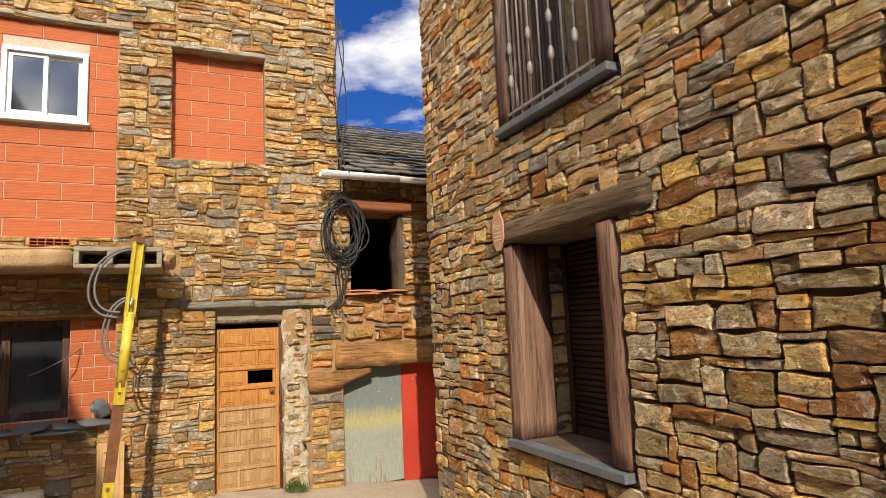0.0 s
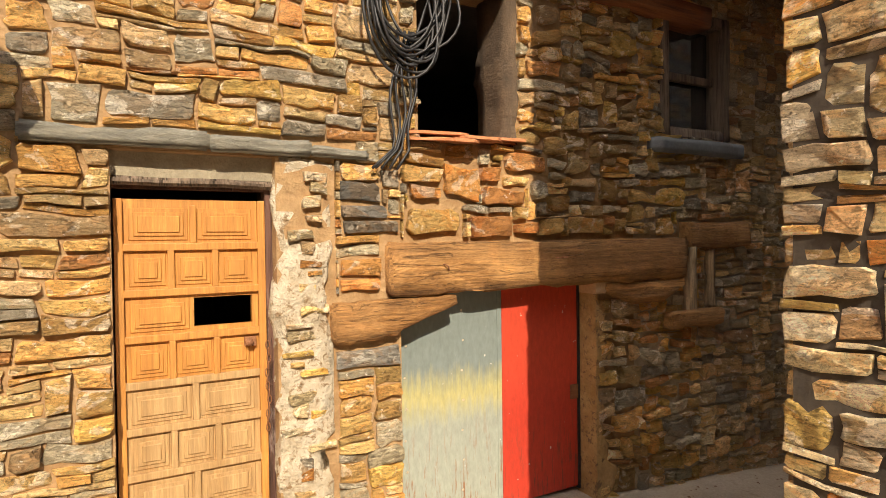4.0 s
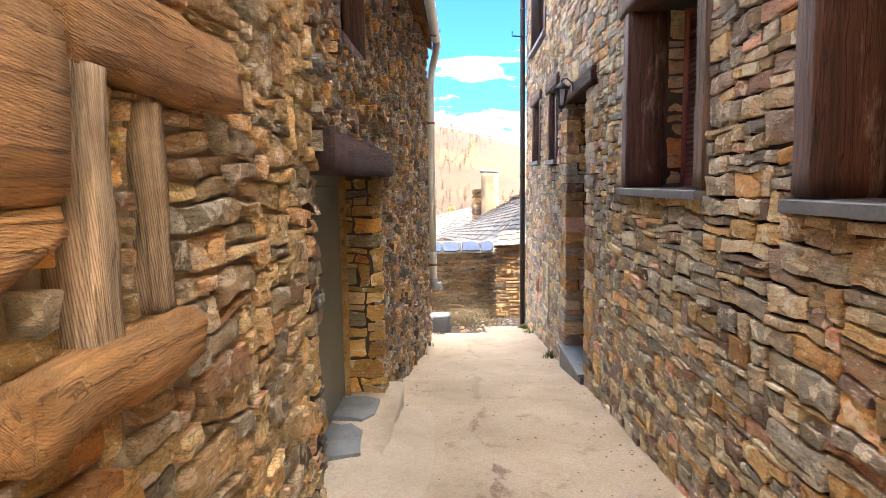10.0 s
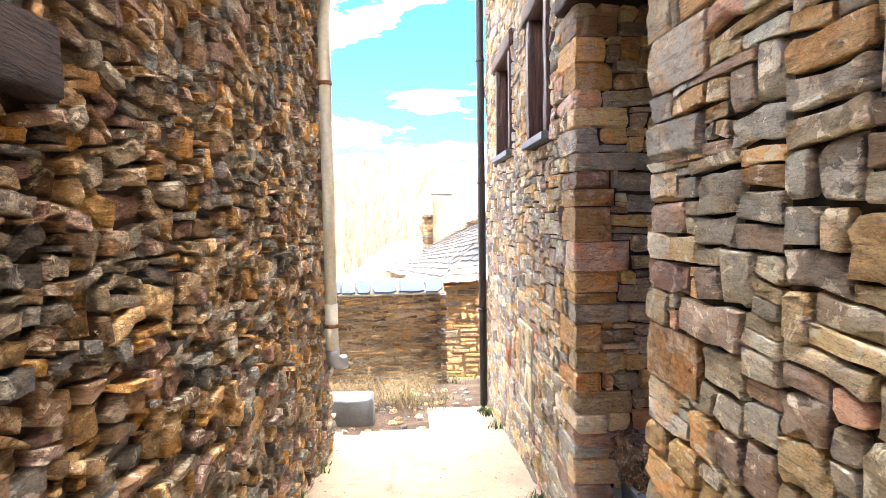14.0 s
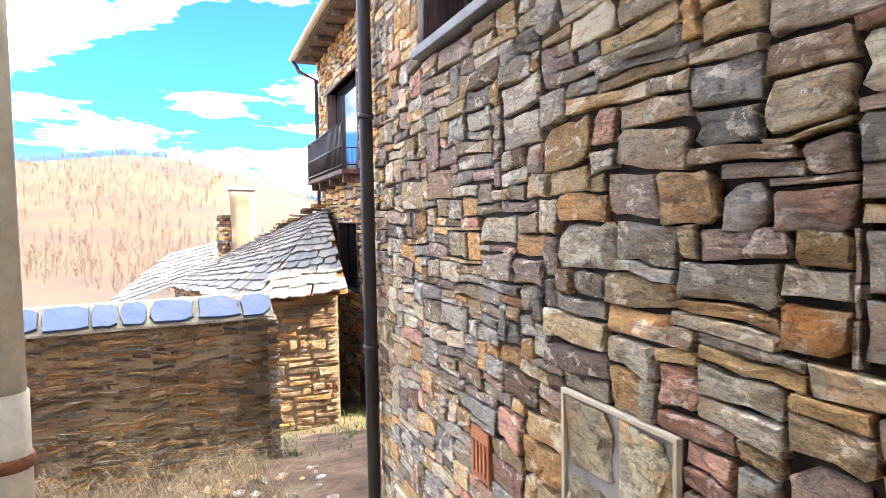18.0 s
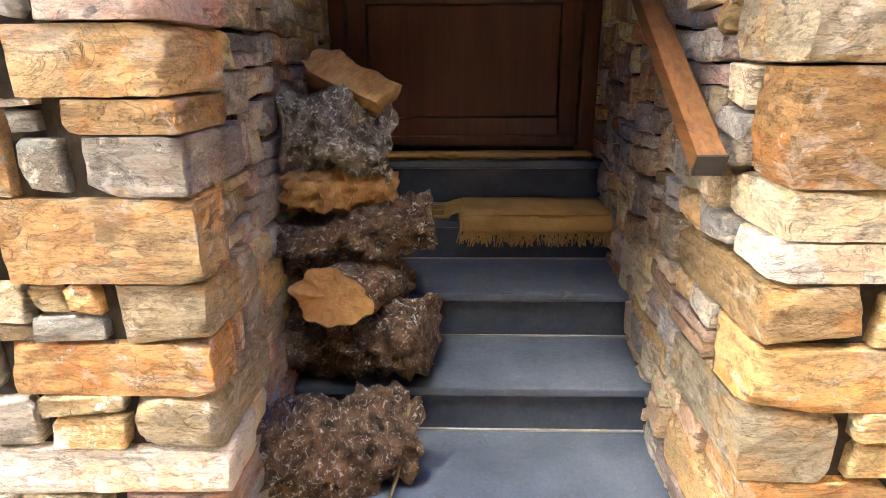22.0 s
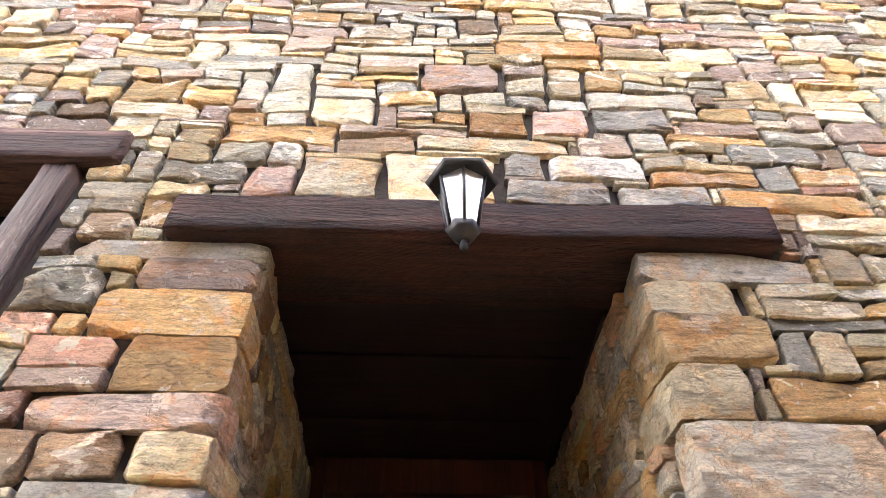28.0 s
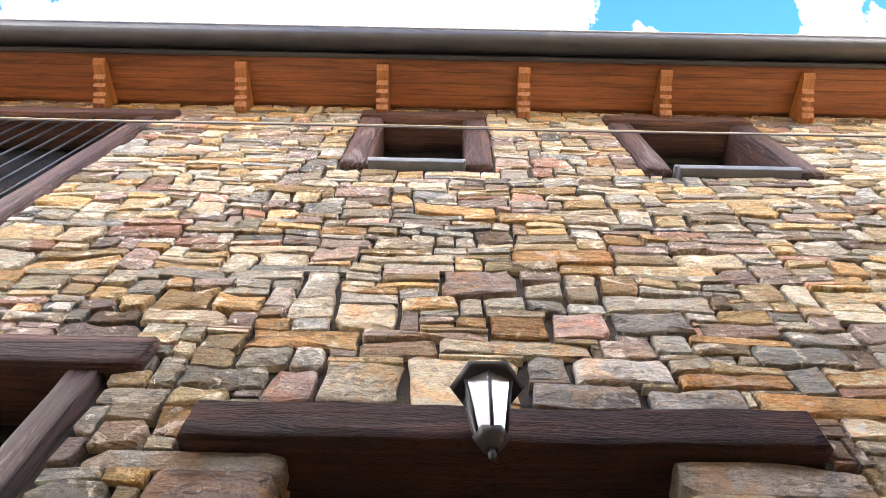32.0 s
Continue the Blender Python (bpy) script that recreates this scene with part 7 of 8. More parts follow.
def fringe_mat(name, x0, x1, y0, y1, z, label, fringe):
    d = thing(name, label, "doormat")
    if not fringe:
        part("woven_body", rough_beam(x0, y0, z + 0.001, x1, y1, z + 0.024, 1, T3, 0.004, 24), M_COIR, d)
    if fringe:
        part("woven_body", rough_beam(x0 - 0.045, y0, z + 0.001, x1, y1, z + 0.034, 1, T3, 0.006, 24), M_COIR, d)
        part("hanging_edge", rough_beam(x0 - 0.062, y0 + 0.005, z - 0.05, x0 - 0.036, y1 - 0.005, z + 0.030, 1, T3, 0.007, 24), M_COIR, d)
        fr = bmesh.new()
        for k in range(260):
            y = T3.uniform(y0, y1)
            l = T3.uniform(0.015, 0.05)
            tube([(x0 - 0.05, y, z - 0.03), (x0 - 0.056, y + T3.uniform(-0.01, 0.01), z - 0.05), (x0 - 0.056, y + T3.uniform(-0.02, 0.02), z - 0.055 - l)], 0.0022, 3, bm=fr, caps=False)
        for k in range(120):
            x = T3.uniform(x0, x1)
            tube([(x, y1 - 0.01, z + 0.03), (x - 0.005, y1 + 0.03, z + 0.02), (x - 0.012, y1 + T3.uniform(0.04, 0.08), z + 0.004)], 0.0025, 3, bm=fr, caps=False)
        tagged(part("fringe", fr, M_COIR, d, "frayed coir fibres"), kind="stuff")


fringe_mat("coir_doormat", 0.72, 0.98, 8.81, 9.44, -0.003, "frayed ochre coir doormat on the stair", True)
fringe_mat("threshold_mat", 1.02, 1.16, 8.84, 9.99, 0.192, "narrow coir strip at the door", False)
em = thing("woven_edge", "patterned woven border piece under the mat", "mat")
part("cloth", box(0.735, 9.49, -0.003, 0.97, 9.72, 0.004, 0.001), M_COIR, em)
for i in range(3):
    for j in range(2):
        part("motif", box(0.76 + 0.105 * j, 9.50 + 0.072 * i, 0.0045, 0.83 + 0.105 * j, 9.555 + 0.072 * i, 0.007, 0.002), M_YPLASTER, em)

rail = thing("handrail", "square varnished wooden handrail on the reveal", "handrail")
ra, rb2 = Vector((-0.43, 8.925, 0.41)), Vector((1.05, 8.875, 1.27))
part("bar", box(-0.03, -0.024, 0, 0.03, 0.024, (rb2 - ra).length, 0.004, m=Matrix.Translation(ra) @ (rb2 - ra).to_track_quat("Z", "Y").to_matrix().to_4x4()), M_RAILWOOD, rail)
part("end_cap", box(-0.031, -0.025, -0.006, 0.031, 0.025, 0.0, 0.001, m=Matrix.Translation(ra) @ (rb2 - ra).to_track_quat("Z", "Y").to_matrix().to_4x4()), M_BLACKMETAL, rail, "dark end cap")
for t in (0.12, 0.6):
    c = ra.lerp(rb2, t)
    part("wall_bracket", tube([c + Vector((0, 0, -0.02)), c + Vector((0, -0.01, -0.06)), c + Vector((0, -0.08, -0.06))], 0.008, 8), M_BLACKMETAL, rail)

mb = thing("meter_box", "cream plastic electricity meter box with two dark windows", "meter box")
part("case", box(-0.31, 8.835, 1.13, 0.085, 8.893, 1.435, 0.008), M_CREAMBOX, mb)
part("cover", box(-0.30, 8.894, 1.14, 0.075, 8.907, 1.425, 0.006), M_CREAMBOX, mb)
for a in (-0.255, -0.10):
    part("meter_window", box(a, 8.908, 1.285, a + 0.10, 8.912, 1.40, 0.0015), M_DARKGLASS, mb)
for z in (1.2, 1.36):
    part("hinge", box(0.086, 8.865, z, 0.105, 8.885, z + 0.03, 0.002), M_CREAMBOX, mb)
bl = thing("doorbell", "small white doorbell button on the reveal", "doorbell")
part("plate", box(0.63, 8.83, 1.57, 0.69, 8.86, 1.65, 0.005), M_CREAMBOX, bl)
part("button", box(0.65, 8.861, 1.60, 0.67, 8.866, 1.62, 0.003), M_WHITE, bl)


# ---- stacked logs ----
def gnarled_log(name, at, length, r, yaw, pitch, bark, label, squash=1.0, rot=0.0, amount=0.32, split=False):
    o = thing(name, label, "log", Matrix.Translation(at) @ pose(0, 0, 0, pitch, rot, yaw), group="stacked logs")
    bm = bmesh.new()
    n, m = 44, 56
    rings = []
    s = T3.uniform(0, 90)
    for i in range(n + 1):
        t = i / n
        ring = []
        for k in range(m):
            a = 2 * math.pi * k / m
            d = Vector((math.cos(a), 0, math.sin(a) * squash))
            p = Vector((math.cos(a), t * length / r, math.sin(a))) * 1.1 + Vector((s, 0, 0))
            rr = r * (1 + amount * noise.noise(p) + amount * 0.7 * noise.noise(p * 2.6) + amount * 0.4 * noise.noise(p * 5.3) + amount * 0.2 * noise.noise(p * 11))
            ring.append(bm.verts.new(d * rr + Vector((0.03 * math.sin(3 * t + s), (t - 0.5) * length + 0.03 * noise.noise(p * 2), 0))))
        rings.append(ring)
    for p, q in zip(rings, rings[1:]):
        for k in range(m):
            bm.faces.new((p[k], p[(k + 1) % m], q[(k + 1) % m], q[k])).smooth = True
    part("bark", bm, bark, o)
    for sgn in (-1, 1):
        e = bmesh.new()
        vs = []
        for k in range(m):
            a = 2 * math.pi * k / m
            p = Vector((math.cos(a), (0 if sgn < 0 else 1) * length / r, math.sin(a))) * 1.1 + Vector((s, 0, 0))
            rr = r * (1 + amount * noise.noise(p) + amount * 0.7 * noise.noise(p * 2.6) + amount * 0.4 * noise.noise(p * 5.3) + amount * 0.2 * noise.noise(p * 11))
            t = 0 if sgn < 0 else 1
            vs.append(e.verts.new(Vector((math.cos(a), 0, math.sin(a) * squash)) * rr + Vector((0.03 * math.sin(3 * t + s), sgn * 0.5 * length + 0.03 * noise.noise(p * 2), 0))))
        c = e.verts.new((0.03 * math.sin(3 * (0 if sgn < 0 else 1) + s), sgn * 0.5 * length, 0))
        for k in range(m):
            e.faces.new((vs[k], vs[(k + 1) % m], c)).smooth = True
        part("cut_end", e, M_SPLIT if split else bark, o, "pale cut wood" if split else "")
    return o


for nm, at, ln, r, yaw, pit, bk, lb2, sq, amt in (
        ("stump_log", (-0.22, 9.78, -0.395), 0.44, 0.125, 18, 4, M_BARK, "gnarled dark root log on the lowest stair", 1.0, 0.45),
        ("stump_log", (0.05, 9.77, -0.21), 0.50, 0.125, -14, -5, M_BARK, "heavy dark log with rough bark", 0.85, 0.42),
        ("split_log", (0.03, 9.74, -0.035), 0.30, 0.115, 82, 8, M_BARK, "log with a broad orange sawn face", 0.72, 0.22),
        ("stump_log", (0.10, 9.74, 0.11), 0.46, 0.095, 8, -6, M_BARK, "twisted brown root log", 0.8, 0.5),
        ("split_log", (0.12, 9.79, 0.245), 0.34, 0.075, 14, 5, M_SPLIT, "split log showing torn orange wood", 0.75, 0.4),
        ("stump_log", (0.16, 9.82, 0.40), 0.31, 0.12, 20, 10, M_GREYBARK, "grey lichened gnarled root", 0.95, 0.5)):
    gnarled_log(nm, at, ln, r, yaw, pit, bk, lb2, sq, 0.0, amt, nm == "split_log")
wd = thing("wood_wedge_log", "split wedge of firewood on top of the stack", "log", pose(0.20, 9.76, 0.555, 30, 30, 0), group="stacked logs")
bm = bmesh.new()
tri = [(-0.09, -0.05), (0.09, -0.06), (0.0, 0.07)]
aa = [bm.verts.new((x, -0.13, z)) for x, z in tri]
bb2 = [bm.verts.new((x * 0.9, 0.13, z)) for x, z in tri]
bm.faces.new(aa), bm.faces.new(bb2[::-1])
for k in range(3):
    bm.faces.new((aa[k], aa[(k + 1) % 3], bb2[(k + 1) % 3], bb2[k]))
bmesh.ops.subdivide_edges(bm, edges=bm.edges[:], cuts=5, use_grid_fill=True)
for v in bm.verts:
    v.co += Vector((noise.noise(v.co * 18), noise.noise(v.co * 18 + Vector((5, 0, 0))), noise.noise(v.co * 18 + Vector((0, 5, 0))))) * 0.022
part("wedge", bm, M_SPLIT, wd)
tagged(part("twig", tube([(-0.35, 9.62, -0.50), (-0.30, 9.60, -0.46), (-0.22, 9.58, -0.38), (-0.19, 9.57, -0.30)], 0.005, 6), M_STRAW), "thin dry twig on the stair", "twig")


# ---- wall lantern ----
def lantern():
    o = thing("wall_lantern", "black hexagonal wall lantern with frosted panes", "lamp", Matrix.Translation((-0.768, 9.37, 2.06)) @ Matrix.Scale(0.87, 4))
    z0, z1, r0, r1 = 0.06, 0.26, 0.048, 0.082
    for k in range(6):
        a, b = math.pi / 3 * k, math.pi / 3 * (k + 1)
        bm = bmesh.new()
        q = [(r0 * math.cos(a), r0 * math.sin(a), z0), (r0 * math.cos(b), r0 * math.sin(b), z0), (r1 * math.cos(b), r1 * math.sin(b), z1), (r1 * math.cos(a), r1 * math.sin(a), z1)]
        bm.faces.new([bm.verts.new(p) for p in q])
        bmesh.ops.solidify(bm, geom=bm.faces[:], thickness=0.003)
        part("pane", bm, M_FROST, o)
        part("rib", tube([q[0], q[3]], 0.006, 6), M_BLACKMETAL, o)
    part("roof", tube([(0, 0, z1 - 0.004), (0, 0, z1 + 0.012), (0, 0, z1 + 0.055), (0, 0, z1 + 0.075), (0, 0, z1 + 0.085)], 0.12, 6, taper=(0.9, 1.0, 0.42, 0.30, 0.1)), M_BLACKMETAL, o)
    part("finial", tube([(0, 0, z1 + 0.08), (0, 0, z1 + 0.10), (0, 0, z1 + 0.115)], 0.012, 8, taper=(0.6, 1, 0.3)), M_BLACKMETAL, o)
    part("base", tube([(0, 0, 0.015), (0, 0, 0.04), (0, 0, 0.062)], 0.056, 6, taper=(0.35, 0.8, 1.0)), M_BLACKMETAL, o)
    part("drop", tube([(0, 0, -0.02), (0, 0, -0.008), (0, 0, 0.016)], 0.014, 8, taper=(0.5, 1, 0.6)), M_BLACKMETAL, o)
    part("bulb", tube([(0, 0, 0.08), (0, 0, 0.12), (0, 0, 0.17), (0, 0, 0.19)], 0.025, 10, taper=(0.5, 0.8, 1, 0.4)), M_WHITE, o)
    part("arm", tube([(0, 0, z1 + 0.085), (0.02, 0, z1 + 0.125), (0.07, 0, z1 + 0.13), (0.115, 0, z1 + 0.09), (0.135, 0, z1 + 0.05)], 0.008, 8), M_BLACKMETAL, o)
    part("wall_plate", box(0.125, -0.028, z1 - 0.03, 0.14, 0.028, z1 + 0.09, 0.004), M_BLACKMETAL, o)


lantern()

# ---- hatch, vent, downpipe, eaves ----
ht = thing("stone_faced_hatch", "meter hatch faced with pale flat stones in a thin metal frame", "hatch")
u0, u1, v0, v1 = 11.18, 11.71, -0.58, 0.085
part("backing", face_box(FR, u0, u1, v0, v1, -0.04, 0.006), M_SEAM, ht)
for a, b, c, d in ((u0 - 0.008, u1 + 0.008, v0 - 0.008, v0 + 0.008), (u0 - 0.008, u1 + 0.008, v1 - 0.008, v1 + 0.008), (u0 - 0.008, u0 + 0.008, v0 + 0.008, v1 - 0.008), (u1 - 0.008, u1 + 0.008, v0 + 0.008, v1 - 0.008)):
    part("frame_strip", face_box(FR, a, b, c, d, 0.0, 0.022, 0.002), M_CREAMBOX, ht)
M_FLAG = stone_mat("hatch_flagstone", [(0.50, 0.44, 0.28), (0.46, 0.39, 0.24), (0.54, 0.47, 0.32), (0.50, 0.43, 0.27)], False, layered=1.2, stain_amount=0.2, speckle=0.3, crack_shade=0.4, value=1.4)
for cu, cv, w, h in ((11.305, -0.075, 0.235, 0.29), (11.57, -0.05, 0.26, 0.24), (11.275, -0.40, 0.17, 0.33), (11.58, -0.33, 0.24, 0.29), (11.42, -0.36, 0.10, 0.26), (11.58, -0.525, 0.24, 0.08)):
    vs, fs = stone_shape(T3, w, h, 0.014, depth=0.0, rough=0.8)
    part("flagstone", mesh_of("flagstone", vs, fs), M_FLAG, ht, at=FR.pose_at(cu, cv, 0.007))
vt = thing("clay_vent", "small terracotta air vent in the wall", "vent")
part("plate", face_box(FR, 12.315, 12.495, -0.52, -0.28, -0.02, 0.012, 0.004), M_TERRA, vt)
for k in range(4):
    part("louvre", face_box(FR, 12.335 + 0.038 * k, 12.355 + 0.038 * k, -0.49, -0.34, 0.012, 0.022, 0.002), M_TERRA, vt)

dpe = thing("downpipe_east", "black metal downpipe at the corner of the house", "downpipe", kind="structure")
PX, PY = XR - 0.08, 14.0
part("pipe", tube([(-1.0, PY, 5.6), (-0.98, PY, 5.5), (-0.75, PY, 5.3), (PX, PY, 5.15), (PX, PY, 2.0), (PX, PY, -1.42), (PX - 0.02, PY - 0.02, -1.50), (PX - 0.10, PY - 0.06, -1.56), (PX - 0.16, PY - 0.1, -1.57)], 0.048, 12), M_BLACKMETAL, dpe)
for z in (4.4, 2.9, 1.4, -0.2):
    part("clip", tube([(PX, PY, z - 0.015), (PX, PY, z + 0.015)], 0.058, 12), M_BLACKMETAL, dpe)
eaves = thing("eaves_east", "varnished orange wooden eaves with carved brackets and dark gutter", "eaves", kind="structure")
for k in range(4):
    part("soffit_board", box(-0.64 - 0.088 * (k + 1), 1.2, 5.66, -0.642 - 0.088 * k, 14.22, 5.685, 0.003), M_SOFFIT, eaves)
part("top_board", box(-1.0, 1.2, 5.69, XR + 0.1, 14.22, 5.73), M_SOFFIT, eaves)
part("fascia", box(-1.03, 1.2, 5.62, -1.0, 14.22, 5.76, 0.004), M_BLACKMETAL, eaves)
part("gutter", half_gutter([(-1.11, 1.15, 5.735), (-1.11, 14.27, 5.735)], 0.095), M_BLACKMETAL, eaves, "dark metal gutter")
part("gutter_lip", tube([(-1.205, 1.15, 5.74), (-1.205, 14.27, 5.74)], 0.010, 8), M_ZINC, eaves)


def bracket_mesh():
    bm = bmesh.new()
    prof = [(-0.62, 5.655), (-0.62, 5.47), (-0.66, 5.47), (-0.69, 5.50), (-0.71, 5.50), (-0.73, 5.53), (-0.77, 5.53), (-0.79, 5.56), (-0.82, 5.56), (-0.85, 5.59), (-0.92, 5.60), (-0.96, 5.625), (-0.96, 5.655)]
    a = [bm.verts.new((x, -0.045, z)) for x, z in prof]
    b = [bm.verts.new((x, 0.045, z)) for x, z in prof]
    bm.faces.new(a), bm.faces.new(b[::-1])
    n = len(prof)
    for k in range(n):
        bm.faces.new((a[k], a[(k + 1) % n], b[(k + 1) % n], b[k]))
    bmesh.ops.recalc_face_normals(bm, faces=bm.faces)
    me = bpy.data.meshes.new("bracket")
    bm.to_mesh(me)
    bm.free()
    me.materials.append(M_BRACKET)
    return me


bme = bracket_mesh()
for k in range(12):
    part("bracket", bme, None, eaves, at=Matrix.Translation((0, 13.2 - 1.07 * k, 0)))
rf = bmesh.new()
for q in (((-1.14, 1.1, 5.80), (-1.14, 14.32, 5.80), (2.7, 14.32, 7.5), (2.7, 1.1, 7.5)), ((2.7, 1.1, 7.5), (2.7, 14.32, 7.5), (6.5, 14.32, 5.8), (6.5, 1.1, 5.8))):
    rf.faces.new([rf.verts.new(p) for p in q])
bmesh.ops.solidify(rf, geom=rf.faces[:], thickness=0.05)
re = tagged(part("roof_east", rf, M_SLATE), "slate roof of the newer house", "roof", kind="structure")
gb = bmesh.new()
for y in (1.75, 13.97):
    vs = [gb.verts.new(p) for p in ((XR + 0.05, y, 5.74), (5.9, y, 5.74), (2.7, y, 7.45))]
    gb.faces.new(vs)
bmesh.ops.solidify(gb, geom=gb.faces[:], thickness=0.1)
tagged(part("wall_east_gable", gb, M_MORTAR_DARK), "gable under the slate roof", "wall", kind="structure")
for dz, r in ((0.0, 0.006), (0.035, 0.005)):
    pts = [(XR - 0.05, 1.8 + k * 0.5, 5.06 + dz + 0.012 * math.sin(k * 0.8 + dz * 40)) for k in range(25)]
    tagged(part("wall_cable", tube(pts, r, 6), M_CREAMBOX if dz else M_GREYHOSE), "thin pale cable run along the house wall", "cable", "wall cables")
ant = tagged(part("wall_bracket_arm", tube([(XR, 13.9, 3.9), (XR - 0.28, 13.9, 3.92), (XR - 0.28, 13.9, 4.0)], 0.012, 6), M_BLACKMETAL), "small black iron arm on the house wall", "bracket")

# ==== beyond the alley ====


def hill_mat():
    m, n, l, b = mat("dry_hillside", 0.95)
    t = noise_tex(n, l, 0.03, 8, 0.65)
    r = ramp(n, [(0.36, (0.022, 0.010, 0.004)), (0.46, (0.034, 0.017, 0.0055)), (0.56, (0.046, 0.026, 0.0075)), (0.64, (0.032, 0.025, 0.006)), (0.74, (0.025, 0.0125, 0.006))])
    l.new(t.outputs[0], r.inputs[0])
    f = noise_tex(n, l, 0.7, 6, 0.75)
    fr = ramp(n, [(0.3, (0.6, 0.58, 0.55)), (0.7, (1.25, 1.25, 1.2))])
    l.new(f.outputs[0], fr.inputs[0])
    near = noise_tex(n, l, 2.2, 6, 0.7)
    nr = ramp(n, [(0.35, (0.04, 0.023, 0.013)), (0.50, (0.085, 0.05, 0.03)), (0.60, (0.13, 0.09, 0.06)), (0.68, (0.05, 0.062, 0.016))])
    l.new(near.outputs[0], nr.inputs[0])
    tc = n.new("ShaderNodeTexCoord")
    sp = n.new("ShaderNodeSeparateXYZ")
    l.new(tc.outputs["Object"], sp.inputs[0])
    mr = n.new("ShaderNodeMapRange")
    mr.inputs[1].default_value, mr.inputs[2].default_value = 30, 60
    l.new(sp.outputs[1], mr.inputs[0])
    hill = mix(n, l, r.outputs[0], fr.outputs[0], 0.8, "MULTIPLY")
    l.new(mix(n, l, nr.outputs[0], hill, mr.outputs[0]), b.inputs["Base Color"])
    fb = noise_tex(n, l, 14, 6, 0.75)
    bump(n, l, b, fb.outputs[0], 0.7, 0.04)
    return m


M_HILL = hill_mat()


def land(x, y):
    """Height of the open land: a valley north of the houses, a hill beyond it."""
    z = ground_z(x, y) - 0.10
    if 12.4 < y < 17:
        z += 0.06 * min(1, (y - 12.4) / 0.5) + 0.04 * min(1, max(0, y - 14.4))
    if y >= 17:
        z += 0.10
    if y > 60 or abs(x) > 60:
        d = math.hypot(x, y - 20)
        az = math.degrees(math.atan2(-x - 1.6, max(y, 1)))
        crest = 26 * (1 / (1 + math.exp(-(az + 7.5) / 2.6))) + 3 + 4 * noise.noise((az * 0.12, 0, 0))
        t = min(1, max(0, (d - 70) / 230))
        t = t * t * (3 - 2 * t)
        z = -9 + (crest + 9) * t + 1.5 * noise.noise((x * 0.02, y * 0.02, 5)) * t
        if d > 300:
            z -= (d - 300) * 0.03
    z += 0.05 * noise.noise((x * 1.3, y * 1.3, 0)) * (1 if y > 14 else 0)
    return z


bm = bmesh.new()
xs = [-900, -600, -400, -280, -200, -150, -110, -80, -60, -45, -30, -20, -14, -10, -8] + [-7 + 0.5 * k for k in range(23)] + [5, 7, 10, 14, 20, 28, 38, 50, 65, 85, 110, 150, 200, 280, 400, 600, 900]
ys = [-900, -400, -150, -60, -25, -10, 0, 6, 10, 12] + [13 + 0.5 * k for k in range(30)] + [29, 31, 34, 38, 43, 50, 58, 68, 80, 95, 110, 125, 140, 155, 170, 185, 200, 215, 230, 245, 260, 275, 290, 305, 330, 370, 450, 600, 900]
gr = [[bm.verts.new((x, y, land(x, y))) for x in xs] for y in ys]
for p, q in zip(gr, gr[1:]):
    for i in range(len(xs) - 1):
        bm.faces.new((p[i], p[i + 1], q[i + 1], q[i])).smooth = True
tagged(part("ground", bm, M_HILL), "stony soil falling to a dry ochre hillside", "ground", kind="structure")
# mountains on the horizon, the blue of distance haze put into their colour
M_FARBLUE = mat("haze_blue_mountain", 1.0)[0]
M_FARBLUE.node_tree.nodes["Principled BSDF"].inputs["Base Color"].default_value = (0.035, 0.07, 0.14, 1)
bm = bmesh.new()
top, low = [], []
for k in range(61):
    a = radians(-34 + k)
    x, y = 2400 * math.sin(-a), 2400 * math.cos(a)
    h = 40 + 42 * math.exp(-((k - 24) / 5) ** 2) + 24 * noise.noise((k * 0.25, 0, 0)) + 8 * noise.noise((k * 0.9, 4, 0))
    top.append(bm.verts.new((x, y, h)))
    low.append(bm.verts.new((x * 0.98, y * 0.98, -60)))
for k in range(60):
    bm.faces.new((low[k], low[k + 1], top[k + 1], top[k]))
tagged(part("backdrop", bm, M_FARBLUE), "mountain ridge far on the horizon, coloured blue for haze", "mountain", kind="structure")

# bare woods and scrub on the hill
M_TWIG = rough_mat("bare_winter_twigs", (0.04, 0.02, 0.012), (0.065, 0.035, 0.02), 0.05, 2)
W = random.Random(5)
verts, faces = [], []


def sliver(p, q, r):
    i = len(verts)
    d = (q - p)
    s = d.cross(Vector((0.3, 1, 0.1))).normalized() * r
    u = d.cross(s).normalized() * r
    verts.extend([tuple(p + s), tuple(p - s * 0.5 + u), tuple(p - s * 0.5 - u), tuple(q)])
    faces.extend([(i, i + 1, i + 3), (i + 1, i + 2, i + 3), (i + 2, i, i + 3)])


